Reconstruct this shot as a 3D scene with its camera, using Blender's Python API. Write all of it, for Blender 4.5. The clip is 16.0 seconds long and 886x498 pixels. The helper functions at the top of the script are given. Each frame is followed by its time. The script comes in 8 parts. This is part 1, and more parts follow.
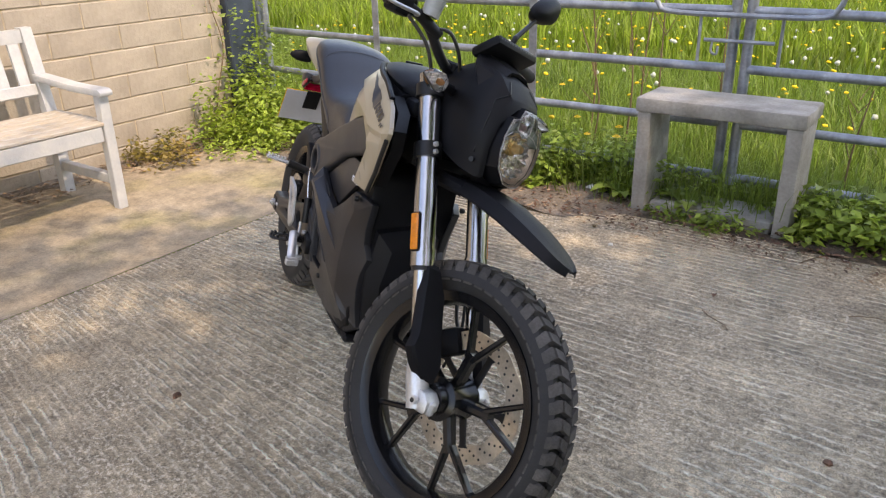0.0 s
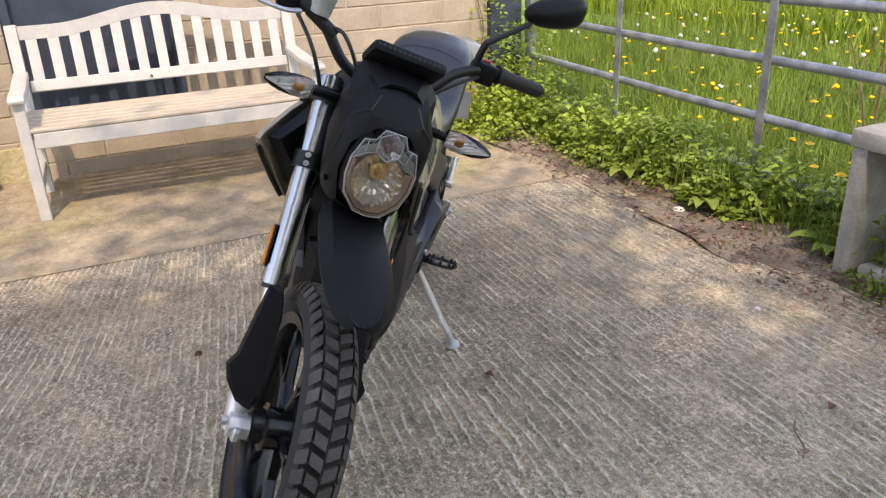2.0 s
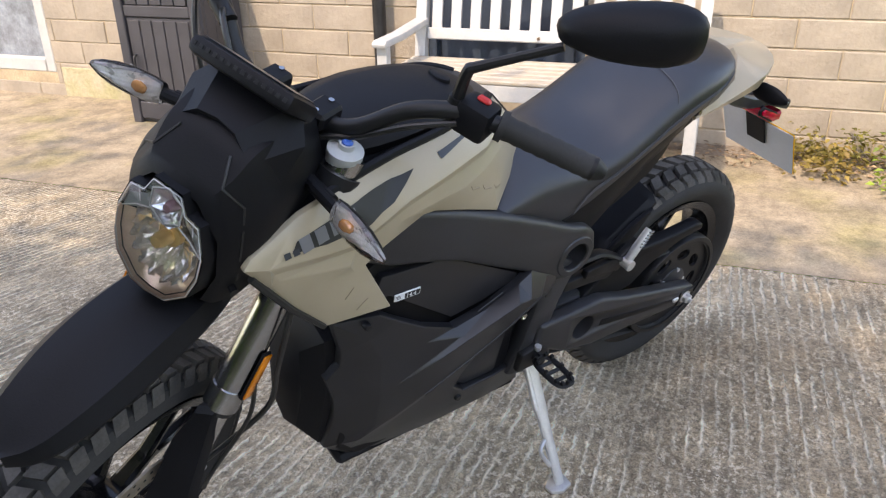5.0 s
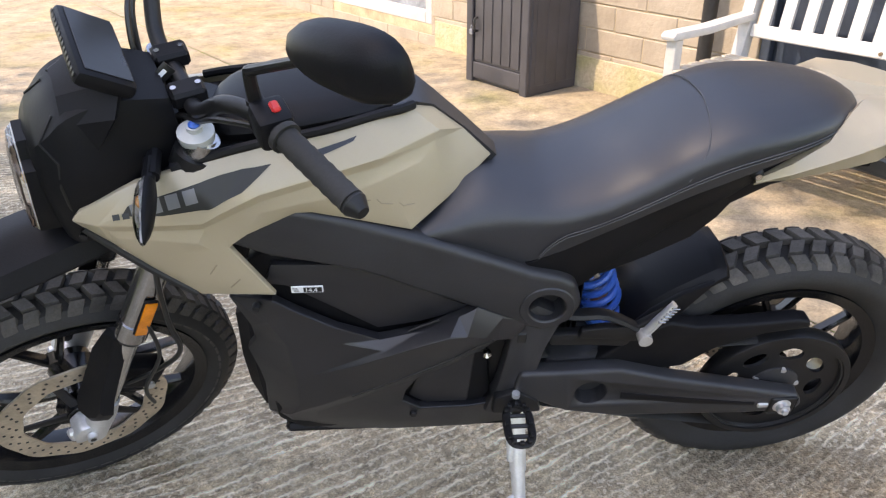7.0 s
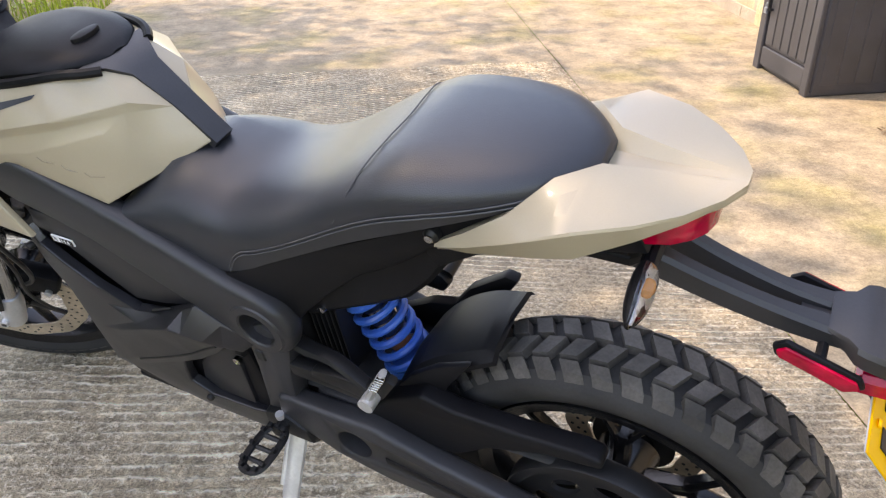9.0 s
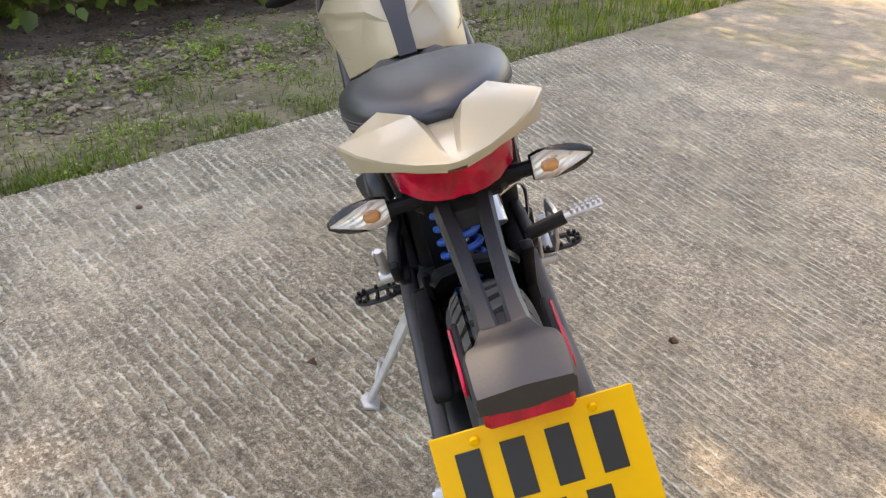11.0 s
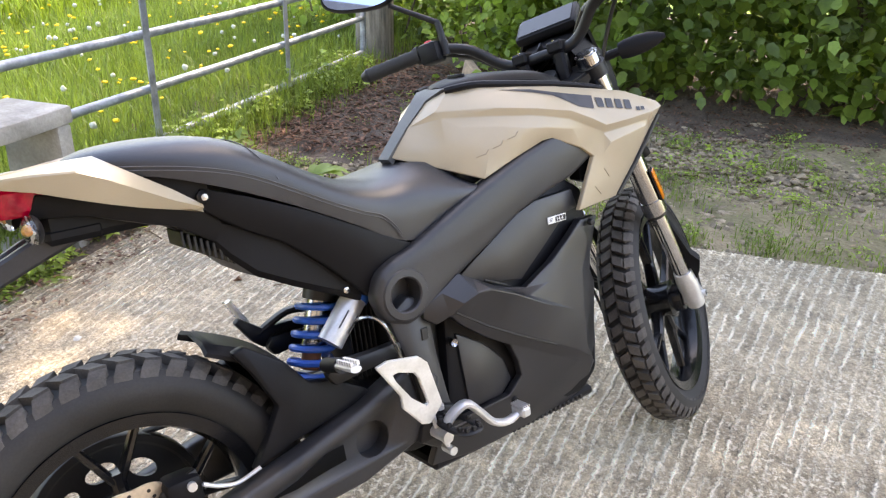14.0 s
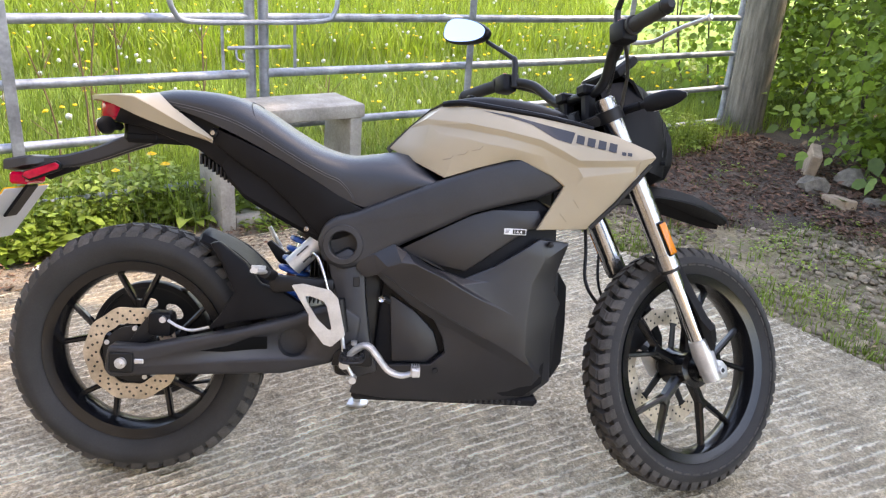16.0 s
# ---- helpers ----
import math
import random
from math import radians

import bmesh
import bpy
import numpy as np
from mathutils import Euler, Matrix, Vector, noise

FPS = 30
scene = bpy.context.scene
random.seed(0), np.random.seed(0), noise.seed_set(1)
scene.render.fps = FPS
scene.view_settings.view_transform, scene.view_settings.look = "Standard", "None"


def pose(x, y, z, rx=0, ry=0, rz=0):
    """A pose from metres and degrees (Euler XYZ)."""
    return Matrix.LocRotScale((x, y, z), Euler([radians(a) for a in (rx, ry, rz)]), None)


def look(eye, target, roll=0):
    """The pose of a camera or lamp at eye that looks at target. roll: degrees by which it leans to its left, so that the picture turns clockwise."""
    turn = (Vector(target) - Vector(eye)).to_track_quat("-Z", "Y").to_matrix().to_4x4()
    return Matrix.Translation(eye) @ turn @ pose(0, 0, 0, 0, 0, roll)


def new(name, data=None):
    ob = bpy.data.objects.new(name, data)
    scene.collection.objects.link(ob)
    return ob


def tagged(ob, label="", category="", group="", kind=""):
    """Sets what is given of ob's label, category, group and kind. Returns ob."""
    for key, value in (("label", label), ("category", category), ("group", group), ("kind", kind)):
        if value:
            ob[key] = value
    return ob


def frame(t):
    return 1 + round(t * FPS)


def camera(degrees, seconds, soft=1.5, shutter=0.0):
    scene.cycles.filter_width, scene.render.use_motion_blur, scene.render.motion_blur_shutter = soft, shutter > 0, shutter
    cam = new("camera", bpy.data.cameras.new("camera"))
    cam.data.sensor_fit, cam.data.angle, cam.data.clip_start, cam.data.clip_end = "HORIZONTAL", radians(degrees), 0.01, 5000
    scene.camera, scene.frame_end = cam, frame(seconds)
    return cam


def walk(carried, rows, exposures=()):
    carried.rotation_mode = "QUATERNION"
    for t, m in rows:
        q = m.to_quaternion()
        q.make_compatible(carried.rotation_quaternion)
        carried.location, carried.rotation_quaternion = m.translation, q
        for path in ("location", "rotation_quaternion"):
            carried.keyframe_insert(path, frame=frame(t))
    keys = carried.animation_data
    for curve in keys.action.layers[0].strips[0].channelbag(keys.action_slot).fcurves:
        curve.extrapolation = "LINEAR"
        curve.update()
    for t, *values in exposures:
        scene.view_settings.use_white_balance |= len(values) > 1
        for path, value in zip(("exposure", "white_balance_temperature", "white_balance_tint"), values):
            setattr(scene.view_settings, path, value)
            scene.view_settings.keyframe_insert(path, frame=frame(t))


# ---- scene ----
SOFT = 1.25
SKY_STRENGTH, SUN_STRENGTH = 0.15, 1.0
# seconds, stops, kelvin, tint
EXPOSURES = [(0.0, 1.9, 8400, 19), (2.5, 1.9, 8350, 19), (3.5, 1.93, 8150, 18), (4.5, 2.03, 7950, 18), (7.0, 2.4, 8400, 19), (8.0, 2.4, 8400, 19), (10.5, 2.37, 9000, 19), (11.5, 2.24, 9000, 19), (12.3, 2.38, 8900, 19), (13.0, 2.68, 8600, 18), (14.5, 2.86, 8400, 18), (16.0, 2.65, 8300, 19)]
# trees behind the hedge: x, y, height, crown radius, leaves, seed
TREES = ((6.2, -1.9, 8.3, 1.7, 33000, 21), (6.1, -4.7, 8.4, 1.8, 9000, 22))
cam = camera(59.88, 16.0, SOFT)
PATH = [
    (0.0, 2.143, -1.961, 1.333, 66.97, 1.14, 35.28),
    (0.5, 2.366, -1.727, 1.340, 66.86, 1.77, 42.60),
    (1.0, 2.452, -1.450, 1.293, 66.97, 2.16, 50.16),
    (1.5, 2.534, -1.185, 1.291, 66.86, 2.49, 58.01),
    (2.0, 2.666, -0.932, 1.308, 66.66, 2.15, 65.74),
    (2.5, 2.694, -0.701, 1.274, 66.12, 1.97, 73.52),
    (3.0, 2.641, -0.480, 1.272, 65.69, 1.71, 80.92),
    (3.5, 2.604, -0.255, 1.242, 65.61, 1.49, 87.69),
    (4.0, 2.498, -0.076, 1.279, 64.06, 1.10, 94.07),
    (4.5, 2.286, 0.071, 1.233, 65.26, 1.15, 101.70),
    (4.7, 2.152, 0.107, 1.249, 65.15, 1.08, 104.36),
    (5.4, 1.934, 0.301, 1.243, 65.35, 0.69, 115.87),
    (6.1, 1.766, 0.534, 1.259, 64.64, 0.08, 129.81),
    (6.8, 1.546, 0.723, 1.270, 63.72, 0.02, 139.98),
    (7.0, 1.451, 0.773, 1.265, 63.45, 0.13, 142.43),
    (7.5, 1.197, 0.899, 1.270, 62.71, 0.61, 147.74),
    (8.0, 0.911, 0.922, 1.244, 61.99, 1.18, 154.53),
    (8.2, 0.809, 0.915, 1.251, 61.67, 1.09, 157.15),
    (8.9, 0.464, 0.939, 1.241, 60.74, 0.94, 171.34),
    (9.6, 0.100, 0.957, 1.240, 59.94, 0.19, 192.38),
    (10.3, -0.209, 0.918, 1.248, 59.73, -0.46, 210.64),
    (10.5, -0.324, 0.918, 1.265, 59.78, -0.59, 215.35),
    (11.0, -0.530, 0.815, 1.262, 60.04, -0.92, 227.68),
    (11.5, -0.659, 0.617, 1.271, 60.44, -1.40, 239.20),
    (12.0, -0.773, 0.409, 1.267, 61.25, -1.11, 249.05),
    (12.5, -0.851, 0.176, 1.280, 62.19, -1.27, 258.86),
    (13.0, -0.828, -0.092, 1.296, 63.11, -1.13, 268.31),
    (13.5, -0.778, -0.367, 1.298, 64.23, -1.74, 277.53),
    (14.0, -0.732, -0.717, 1.324, 65.10, -1.47, 288.28),
    (14.5, -0.584, -0.944, 1.328, 65.39, -2.82, 297.20),
    (15.0, -0.472, -1.223, 1.325, 67.07, -3.48, 307.18),
    (15.5, -0.416, -1.506, 1.344, 67.71, -3.85, 316.52),
    (16.0, -0.405, -1.770, 1.342, 68.00, -3.87, 324.11),
]
walk(cam, [(t, pose(*p)) for t, *p in PATH], EXPOSURES)
# ---------------- world and light ----------------
SUN_EL, SUN_AZ = 54.0, math.atan2(-0.31, 0.95)          # height of the sun, and its bearing from +x
world = bpy.data.worlds.new("sky")
scene.world = world
world.use_nodes = True
wn = world.node_tree.nodes
sky = wn.new("ShaderNodeTexSky")
sky.sky_type = "NISHITA"
sky.sun_disc = False
sky.sun_elevation = radians(SUN_EL)
sky.sun_rotation = math.pi / 2 - SUN_AZ
world.node_tree.links.new(sky.outputs[0], wn["Background"].inputs[0])
wn["Background"].inputs[1].default_value = SKY_STRENGTH
sun = new("sun", bpy.data.lights.new("sun", "SUN"))
sun.data.energy, sun.data.angle, sun.data.color = SUN_STRENGTH, radians(0.6), (1.0, 0.94, 0.84)
ce = math.cos(radians(SUN_EL))
SUN_DIR = Vector((math.cos(SUN_AZ) * ce, math.sin(SUN_AZ) * ce, math.sin(radians(SUN_EL))))
sun.matrix_world = look(SUN_DIR * 30, (0, 0, 0))


# ---------------- materials ----------------
def mat(name, base, rough=0.6, metal=0.0, vary=0.12, scale=6.0, fine=90.0, bump=0.15, second=None, spec=0.5,
        rough_vary=0.12, per_object=0.0, island=0.0, coat=0.0, stretch=(1, 1, 1), dist=0.004):
    """A procedural surface: two scales of tone, rough patches and fine relief, in metres."""
    m = bpy.data.materials.new(name)
    m.use_nodes = True
    nt = m.node_tree
    n, l = nt.nodes, nt.links
    p = n["Principled BSDF"]
    p.inputs["Metallic"].default_value = metal
    p.inputs["Specular IOR Level"].default_value = spec
    p.inputs["Coat Weight"].default_value = coat
    tc = n.new("ShaderNodeTexCoord")
    mp = n.new("ShaderNodeMapping")
    mp.inputs["Scale"].default_value = stretch
    l.new(tc.outputs["Object"], mp.inputs[0])
    big, small = n.new("ShaderNodeTexNoise"), n.new("ShaderNodeTexNoise")
    big.inputs["Scale"].default_value, big.inputs["Detail"].default_value = scale, 5
    small.inputs["Scale"].default_value, small.inputs["Detail"].default_value = fine, 3
    for t in (big, small):
        l.new(mp.outputs[0], t.inputs["Vector"])
    ramp = n.new("ShaderNodeValToRGB")
    b = Vector(base)
    s = Vector(second) if second else b * (1 - 2.2 * vary)
    ramp.color_ramp.elements[0].position, ramp.color_ramp.elements[1].position = 0.3, 0.7
    ramp.color_ramp.elements[0].color = (*s, 1)
    ramp.color_ramp.elements[1].color = (*(b * (1 + vary)), 1)
    l.new(big.outputs[0], ramp.inputs[0])
    hsv = n.new("ShaderNodeHueSaturation")
    l.new(ramp.outputs[0], hsv.inputs["Color"])
    mr = n.new("ShaderNodeMapRange")
    mr.inputs[3].default_value, mr.inputs[4].default_value = 1 - 1.6 * vary, 1 + 1.6 * vary
    l.new(small.outputs[0], mr.inputs[0])
    val = mr.outputs[0]
    for amount, kind, out in ((per_object, "ShaderNodeObjectInfo", "Random"), (island, "ShaderNodeNewGeometry", "Random Per Island")):
        if amount:
            info, r2, mul = n.new(kind), n.new("ShaderNodeMapRange"), n.new("ShaderNodeMath")
            r2.inputs[3].default_value, r2.inputs[4].default_value = 1 - amount, 1 + amount
            mul.operation = "MULTIPLY"
            l.new(info.outputs[out], r2.inputs[0])
            l.new(r2.outputs[0], mul.inputs[0])
            l.new(val, mul.inputs[1])
            val = mul.outputs[0]
    l.new(val, hsv.inputs["Value"])
    l.new(hsv.outputs[0], p.inputs["Base Color"])
    rr = n.new("ShaderNodeMapRange")
    rr.inputs[3].default_value, rr.inputs[4].default_value = max(0.02, rough - rough_vary), min(1, rough + rough_vary)
    l.new(big.outputs[0], rr.inputs[0])
    l.new(rr.outputs[0], p.inputs["Roughness"])
    if bump:
        bp = n.new("ShaderNodeBump")
        bp.inputs["Strength"].default_value, bp.inputs["Distance"].default_value = bump, dist
        l.new(small.outputs[0], bp.inputs["Height"])
        l.new(bp.outputs[0], p.inputs["Normal"])
    return m


def leafy(name, base, second, rough=0.5, glow=0.35):
    """Leaf and blade surface: tone by island, some light let through."""
    m = mat(name, base, rough, vary=0.2, scale=1.2, fine=30, bump=0, second=second, island=0.45)
    n, l = m.node_tree.nodes, m.node_tree.links
    p = n["Principled BSDF"]
    tr, mix = n.new("ShaderNodeBsdfTranslucent"), n.new("ShaderNodeMixShader")
    hs = p.inputs["Base Color"].links[0].from_socket
    l.new(hs, tr.inputs["Color"])
    mix.inputs[0].default_value = glow
    l.new(p.outputs[0], mix.inputs[1])
    l.new(tr.outputs[0], mix.inputs[2])
    l.new(mix.outputs[0], n["Material Output"].inputs[0])
    return m


FAN_X, FAN_Y, FAN_K, RIB = 0.9, 0.25, 0.17, 0.0350       # the ribs fan out slightly: origin, rate and spacing


def concrete(name, ribs, base, pale, dark, period=RIB):
    """Worn concrete with tamped ribs (across y), pale crests, dark stains and grit."""
    m = bpy.data.materials.new(name)
    m.use_nodes = True
    n, l = m.node_tree.nodes, m.node_tree.links
    p = n["Principled BSDF"]
    p.inputs["Roughness"].default_value = 0.85
    p.inputs["Specular IOR Level"].default_value = 0.3
    tc = n.new("ShaderNodeTexCoord")

    def noise_at(scale, detail=5, stretch=(1, 1, 1), rough=0.55):
        mp, t = n.new("ShaderNodeMapping"), n.new("ShaderNodeTexNoise")
        mp.inputs["Scale"].default_value = stretch
        l.new(tc.outputs["Object"], mp.inputs[0])
        l.new(mp.outputs[0], t.inputs["Vector"])
        t.inputs["Scale"].default_value, t.inputs["Detail"].default_value, t.inputs["Roughness"].default_value = scale, detail, rough
        return t.outputs[0]

    def ramp(src, a, b, ca, cb):
        r = n.new("ShaderNodeValToRGB")
        r.color_ramp.elements[0].position, r.color_ramp.elements[1].position = a, b
        r.color_ramp.elements[0].color, r.color_ramp.elements[1].color = (*ca, 1), (*cb, 1)
        l.new(src, r.inputs[0])
        return r.outputs[0]

    def mixed(kind, fac, a, b):
        x = n.new("ShaderNodeMix")
        x.data_type, x.blend_type = "RGBA", kind
        if isinstance(fac, float):
            x.inputs[0].default_value = fac
        else:
            l.new(fac, x.inputs[0])
        l.new(a, x.inputs[6])
        l.new(b, x.inputs[7])
        return x.outputs[2]

    def math_node(op, a, b):
        x = n.new("ShaderNodeMath")
        x.operation = op
        for i, v in enumerate((a, b)):
            if isinstance(v, (int, float)):
                x.inputs[i].default_value = v
            else:
                l.new(v, x.inputs[i])
        return x.outputs[0]

    stains = noise_at(0.9, 6)
    col = ramp(stains, 0.35, 0.66, dark, base)
    grit, speck, coarse = noise_at(210, 2, rough=0.7), noise_at(75, 3, rough=0.7), noise_at(22, 4, rough=0.65)
    k = 1.0 if ribs else 0.45
    col = mixed("MULTIPLY", 0.65 * k, col, ramp(grit, 0.32, 0.68, (0.34, 0.34, 0.34), (1.55, 1.52, 1.48)))
    col = mixed("MULTIPLY", 0.6 * k, col, ramp(speck, 0.36, 0.64, (0.45, 0.44, 0.43), (1.4, 1.38, 1.35)))
    col = mixed("MULTIPLY", 0.45 * k, col, ramp(coarse, 0.34, 0.66, (0.55, 0.54, 0.54), (1.32, 1.3, 1.27)))
    blotch = noise_at(5.5, 5, rough=0.65)
    col = mixed("MULTIPLY", 0.75, col, ramp(blotch, 0.36, 0.64, (0.66, 0.65, 0.64), (1.24, 1.22, 1.18)))
    height = math_node("ADD", math_node("MULTIPLY", grit, 0.5), math_node("MULTIPLY", speck, 0.9))
    if ribs:
        w = n.new("ShaderNodeTexWave")
        w.wave_type, w.bands_direction = "BANDS", "Y"
        w.inputs["Scale"].default_value = 2 * math.pi / (20 * period)
        shift = math_node("ADD", math_node("MULTIPLY", math_node("SUBTRACT", noise_at(52, 3, (1, 0.6, 1), 0.65), 0.5), 0.026), math_node("MULTIPLY", math_node("SUBTRACT", noise_at(4, 2), 0.5), 0.03))
        push, add = n.new("ShaderNodeCombineXYZ"), n.new("ShaderNodeVectorMath")
        l.new(shift, push.inputs[1])
        sep, fan = n.new("ShaderNodeSeparateXYZ"), n.new("ShaderNodeCombineXYZ")
        l.new(tc.outputs["Object"], sep.inputs[0])
        off = math_node("SUBTRACT", sep.outputs[1], FAN_Y)
        grow = math_node("EXPONENT", math_node("MULTIPLY", math_node("SUBTRACT", sep.outputs[0], FAN_X), -FAN_K), 0.0)
        l.new(sep.outputs[0], fan.inputs[0])
        l.new(math_node("ADD", math_node("MULTIPLY", math_node("MINIMUM", off, 0.0), grow), math_node("MAXIMUM", off, 0.0)), fan.inputs[1])
        l.new(fan.outputs[0], add.inputs[0])
        l.new(push.outputs[0], add.inputs[1])
        l.new(add.outputs[0], w.inputs["Vector"])
        patch = ramp(noise_at(1.5, 5, rough=0.68), 0.45, 0.58, (0.10, 0.10, 0.10), (1, 1, 1))
        broken = ramp(noise_at(15, 5, (0.6, 1.2, 1), 0.75), 0.43, 0.52, (0.06, 0.06, 0.06), (1, 1, 1))
        line = math_node("POWER", w.outputs[0], 5.0)
        crest = math_node("MULTIPLY", math_node("MULTIPLY", line, broken), patch)
        crest = math_node("MULTIPLY", crest, math_node("ADD", math_node("MULTIPLY", speck, 1.7), 0.95))
        x = n.new("ShaderNodeMix")
        x.data_type = "RGBA"
        l.new(crest, x.inputs[0])
        l.new(col, x.inputs[6])
        x.inputs[7].default_value = (*pale, 1)
        col = x.outputs[2]
        chips_ = math_node("MULTIPLY", ramp(noise_at(62, 4, (1, 1, 1), 0.7), 0.535, 0.60, (0, 0, 0), (1, 1, 1)), ramp(noise_at(2.3, 5, rough=0.65), 0.40, 0.60, (0.12, 0.12, 0.12), (0.62, 0.62, 0.62)))
        y = n.new("ShaderNodeMix")
        y.data_type = "RGBA"
        l.new(chips_, y.inputs[0])
        l.new(col, y.inputs[6])
        y.inputs[7].default_value = (pale[0] * 0.93, pale[1] * 0.93, pale[2] * 0.93, 1)
        col = y.outputs[2]
        low = math_node("MULTIPLY", math_node("MULTIPLY", math_node("SUBTRACT", 1.0, w.outputs[0]), patch), 0.45)
        col = mixed("MULTIPLY", low, col, ramp(coarse, 0.3, 0.7, (0.55, 0.53, 0.51), (0.95, 0.95, 0.95)))
        worn = ramp(noise_at(3.1, 5, rough=0.65), 0.53, 0.67, (1, 1, 1), (1.46, 1.44, 1.40))
        col = mixed("MULTIPLY", 0.8, col, worn)
        height = math_node("ADD", height, math_node("ADD", math_node("MULTIPLY", crest, 1.3), math_node("MULTIPLY", coarse, 1.5)))
    else:
        moss = ramp(noise_at(2.1, 4), 0.5, 0.72, (1, 1, 1), (0.82, 0.88, 0.5))
        col = mixed("MULTIPLY", 0.7, col, moss)
    l.new(col, p.inputs["Base Color"])
    bp = n.new("ShaderNodeBump")
    bp.inputs["Strength"].default_value, bp.inputs["Distance"].default_value = 1.0 if ribs else 0.5, 0.009 if ribs else 0.006
    l.new(height, bp.inputs["Height"])
    l.new(bp.outputs[0], p.inputs["Normal"])
    return m


M_RIB = concrete("ribbed_concrete", True, (0.49, 0.415, 0.303), (0.98, 0.875, 0.69), (0.315, 0.263, 0.190))
M_SMOOTH = concrete("smooth_concrete", False, (0.365, 0.305, 0.226), (0.5, 0.5, 0.5), (0.315, 0.262, 0.19))
M_SOIL = mat("soil", (0.115, 0.080, 0.056), 0.95, vary=0.35, scale=5, fine=60, bump=0.9, dist=0.02, second=(0.055, 0.04, 0.03))
M_VERGE = mat("dusty_verge_soil", (0.205, 0.168, 0.128), 0.95, vary=0.35, scale=5, fine=60, bump=0.9, dist=0.02, second=(0.10, 0.078, 0.058))
M_GRAVEL = mat("gravel_ground", (0.255, 0.195, 0.12), 0.95, vary=0.3, scale=3, fine=45, bump=1.0, dist=0.02, second=(0.155, 0.135, 0.065))
M_FIELD = mat("meadow_ground", (0.20, 0.29, 0.03), 0.95, vary=0.3, scale=0.6, fine=12, bump=0.6, dist=0.05, second=(0.07, 0.15, 0.015))
M_STONE = mat("loose_stone", (0.30, 0.23, 0.155), 0.9, vary=0.2, scale=30, fine=200, bump=0.5, island=0.45)
M_RUBBLE = mat("rubble_stone", (0.20, 0.165, 0.125), 0.9, vary=0.25, scale=20, fine=120, bump=0.7)
M_CHIP = mat("bark_chip", (0.165, 0.085, 0.052), 0.9, vary=0.25, scale=40, fine=200, bump=0.4, island=0.6)
M_LITTER = mat("dry_leaf", (0.30, 0.20, 0.12), 0.8, vary=0.25, scale=20, fine=100, bump=0.2, island=0.5)
M_BLOCK = mat("cream_block_paint", (0.375, 0.318, 0.248), 0.85, vary=0.08, scale=5, fine=45, bump=0.8, dist=0.006, per_object=0.05, island=0.05)
M_MORTAR = mat("cream_mortar", (0.48, 0.38, 0.25), 0.9, vary=0.15, scale=9, fine=80, bump=0.7)
M_MOSSY = mat("mossy_plinth_paint", (0.46, 0.39, 0.28), 0.9, vary=0.14, scale=5, fine=40, bump=1.0, dist=0.01, second=(0.37, 0.345, 0.17))
M_WHITE = mat("white_bench_paint", (0.405, 0.41, 0.41), 0.55, vary=0.05, scale=14, fine=70, bump=0.25, second=(0.52, 0.51, 0.48))
M_SEATWOOD = mat("worn_white_slat", (0.40, 0.375, 0.335), 0.65, vary=0.12, scale=18, fine=90, bump=0.3, second=(0.40, 0.32, 0.22), stretch=(4, 1, 4))
M_NAVY = mat("slate_blue_paint", (0.035, 0.05, 0.075), 0.5, vary=0.15, scale=6, fine=60, bump=0.1)
M_PIPE = mat("black_plastic_pipe", (0.025, 0.025, 0.026), 0.4, vary=0.2, scale=10, fine=80, bump=0.1)
M_CABINET = mat("charcoal_plastic", (0.055, 0.053, 0.06), 0.5, vary=0.1, scale=7, fine=150, bump=0.25)
M_GALV = mat("galvanised_steel", (0.325, 0.35, 0.39), 0.5, metal=0.65, vary=0.18, scale=14, fine=70, bump=0.12, rough_vary=0.15)
M_STOOL = mat("weathered_concrete", (0.37, 0.35, 0.315), 0.9, vary=0.16, scale=8, fine=70, bump=0.9, second=(0.25, 0.235, 0.205))
M_OLDWOOD = mat("old_timber", (0.22, 0.19, 0.15), 0.9, vary=0.25, scale=6, fine=60, bump=0.8, stretch=(6, 6, 0.7))
M_BARK = mat("tree_bark", (0.13, 0.10, 0.075), 0.95, vary=0.3, scale=8, fine=40, bump=1.0, dist=0.02, stretch=(3, 3, 0.6))
M_BRICK = mat("old_brick", (0.42, 0.30, 0.20), 0.9, vary=0.15, scale=20, fine=120, bump=0.6)
M_GRASS = leafy("meadow_grass", (0.195, 0.265, 0.036), (0.12, 0.18, 0.027), 0.5, 0.45)
M_FARGRASS = leafy("far_meadow_grass", (0.215, 0.285, 0.026), (0.155, 0.22, 0.022), 0.6, 0.45)
M_WEED = leafy("weed_leaf", (0.31, 0.40, 0.065), (0.16, 0.245, 0.04), 0.45, 0.4)
M_REDWEED = leafy("reddish_weed_leaf", (0.33, 0.20, 0.06), (0.16, 0.16, 0.03), 0.5, 0.3)
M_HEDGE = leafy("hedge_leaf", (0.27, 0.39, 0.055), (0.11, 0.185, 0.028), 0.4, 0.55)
# the same hedge leaf with the overhead trees' shade put into its colour
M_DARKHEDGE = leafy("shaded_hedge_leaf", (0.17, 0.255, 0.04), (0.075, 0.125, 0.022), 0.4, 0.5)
M_TREELEAF = leafy("tree_leaf", (0.08, 0.17, 0.025), (0.05, 0.11, 0.02), 0.45, 0.3)
M_DRYSTEM = mat("dry_stem", (0.20, 0.13, 0.07), 0.8, vary=0.2, bump=0.1)
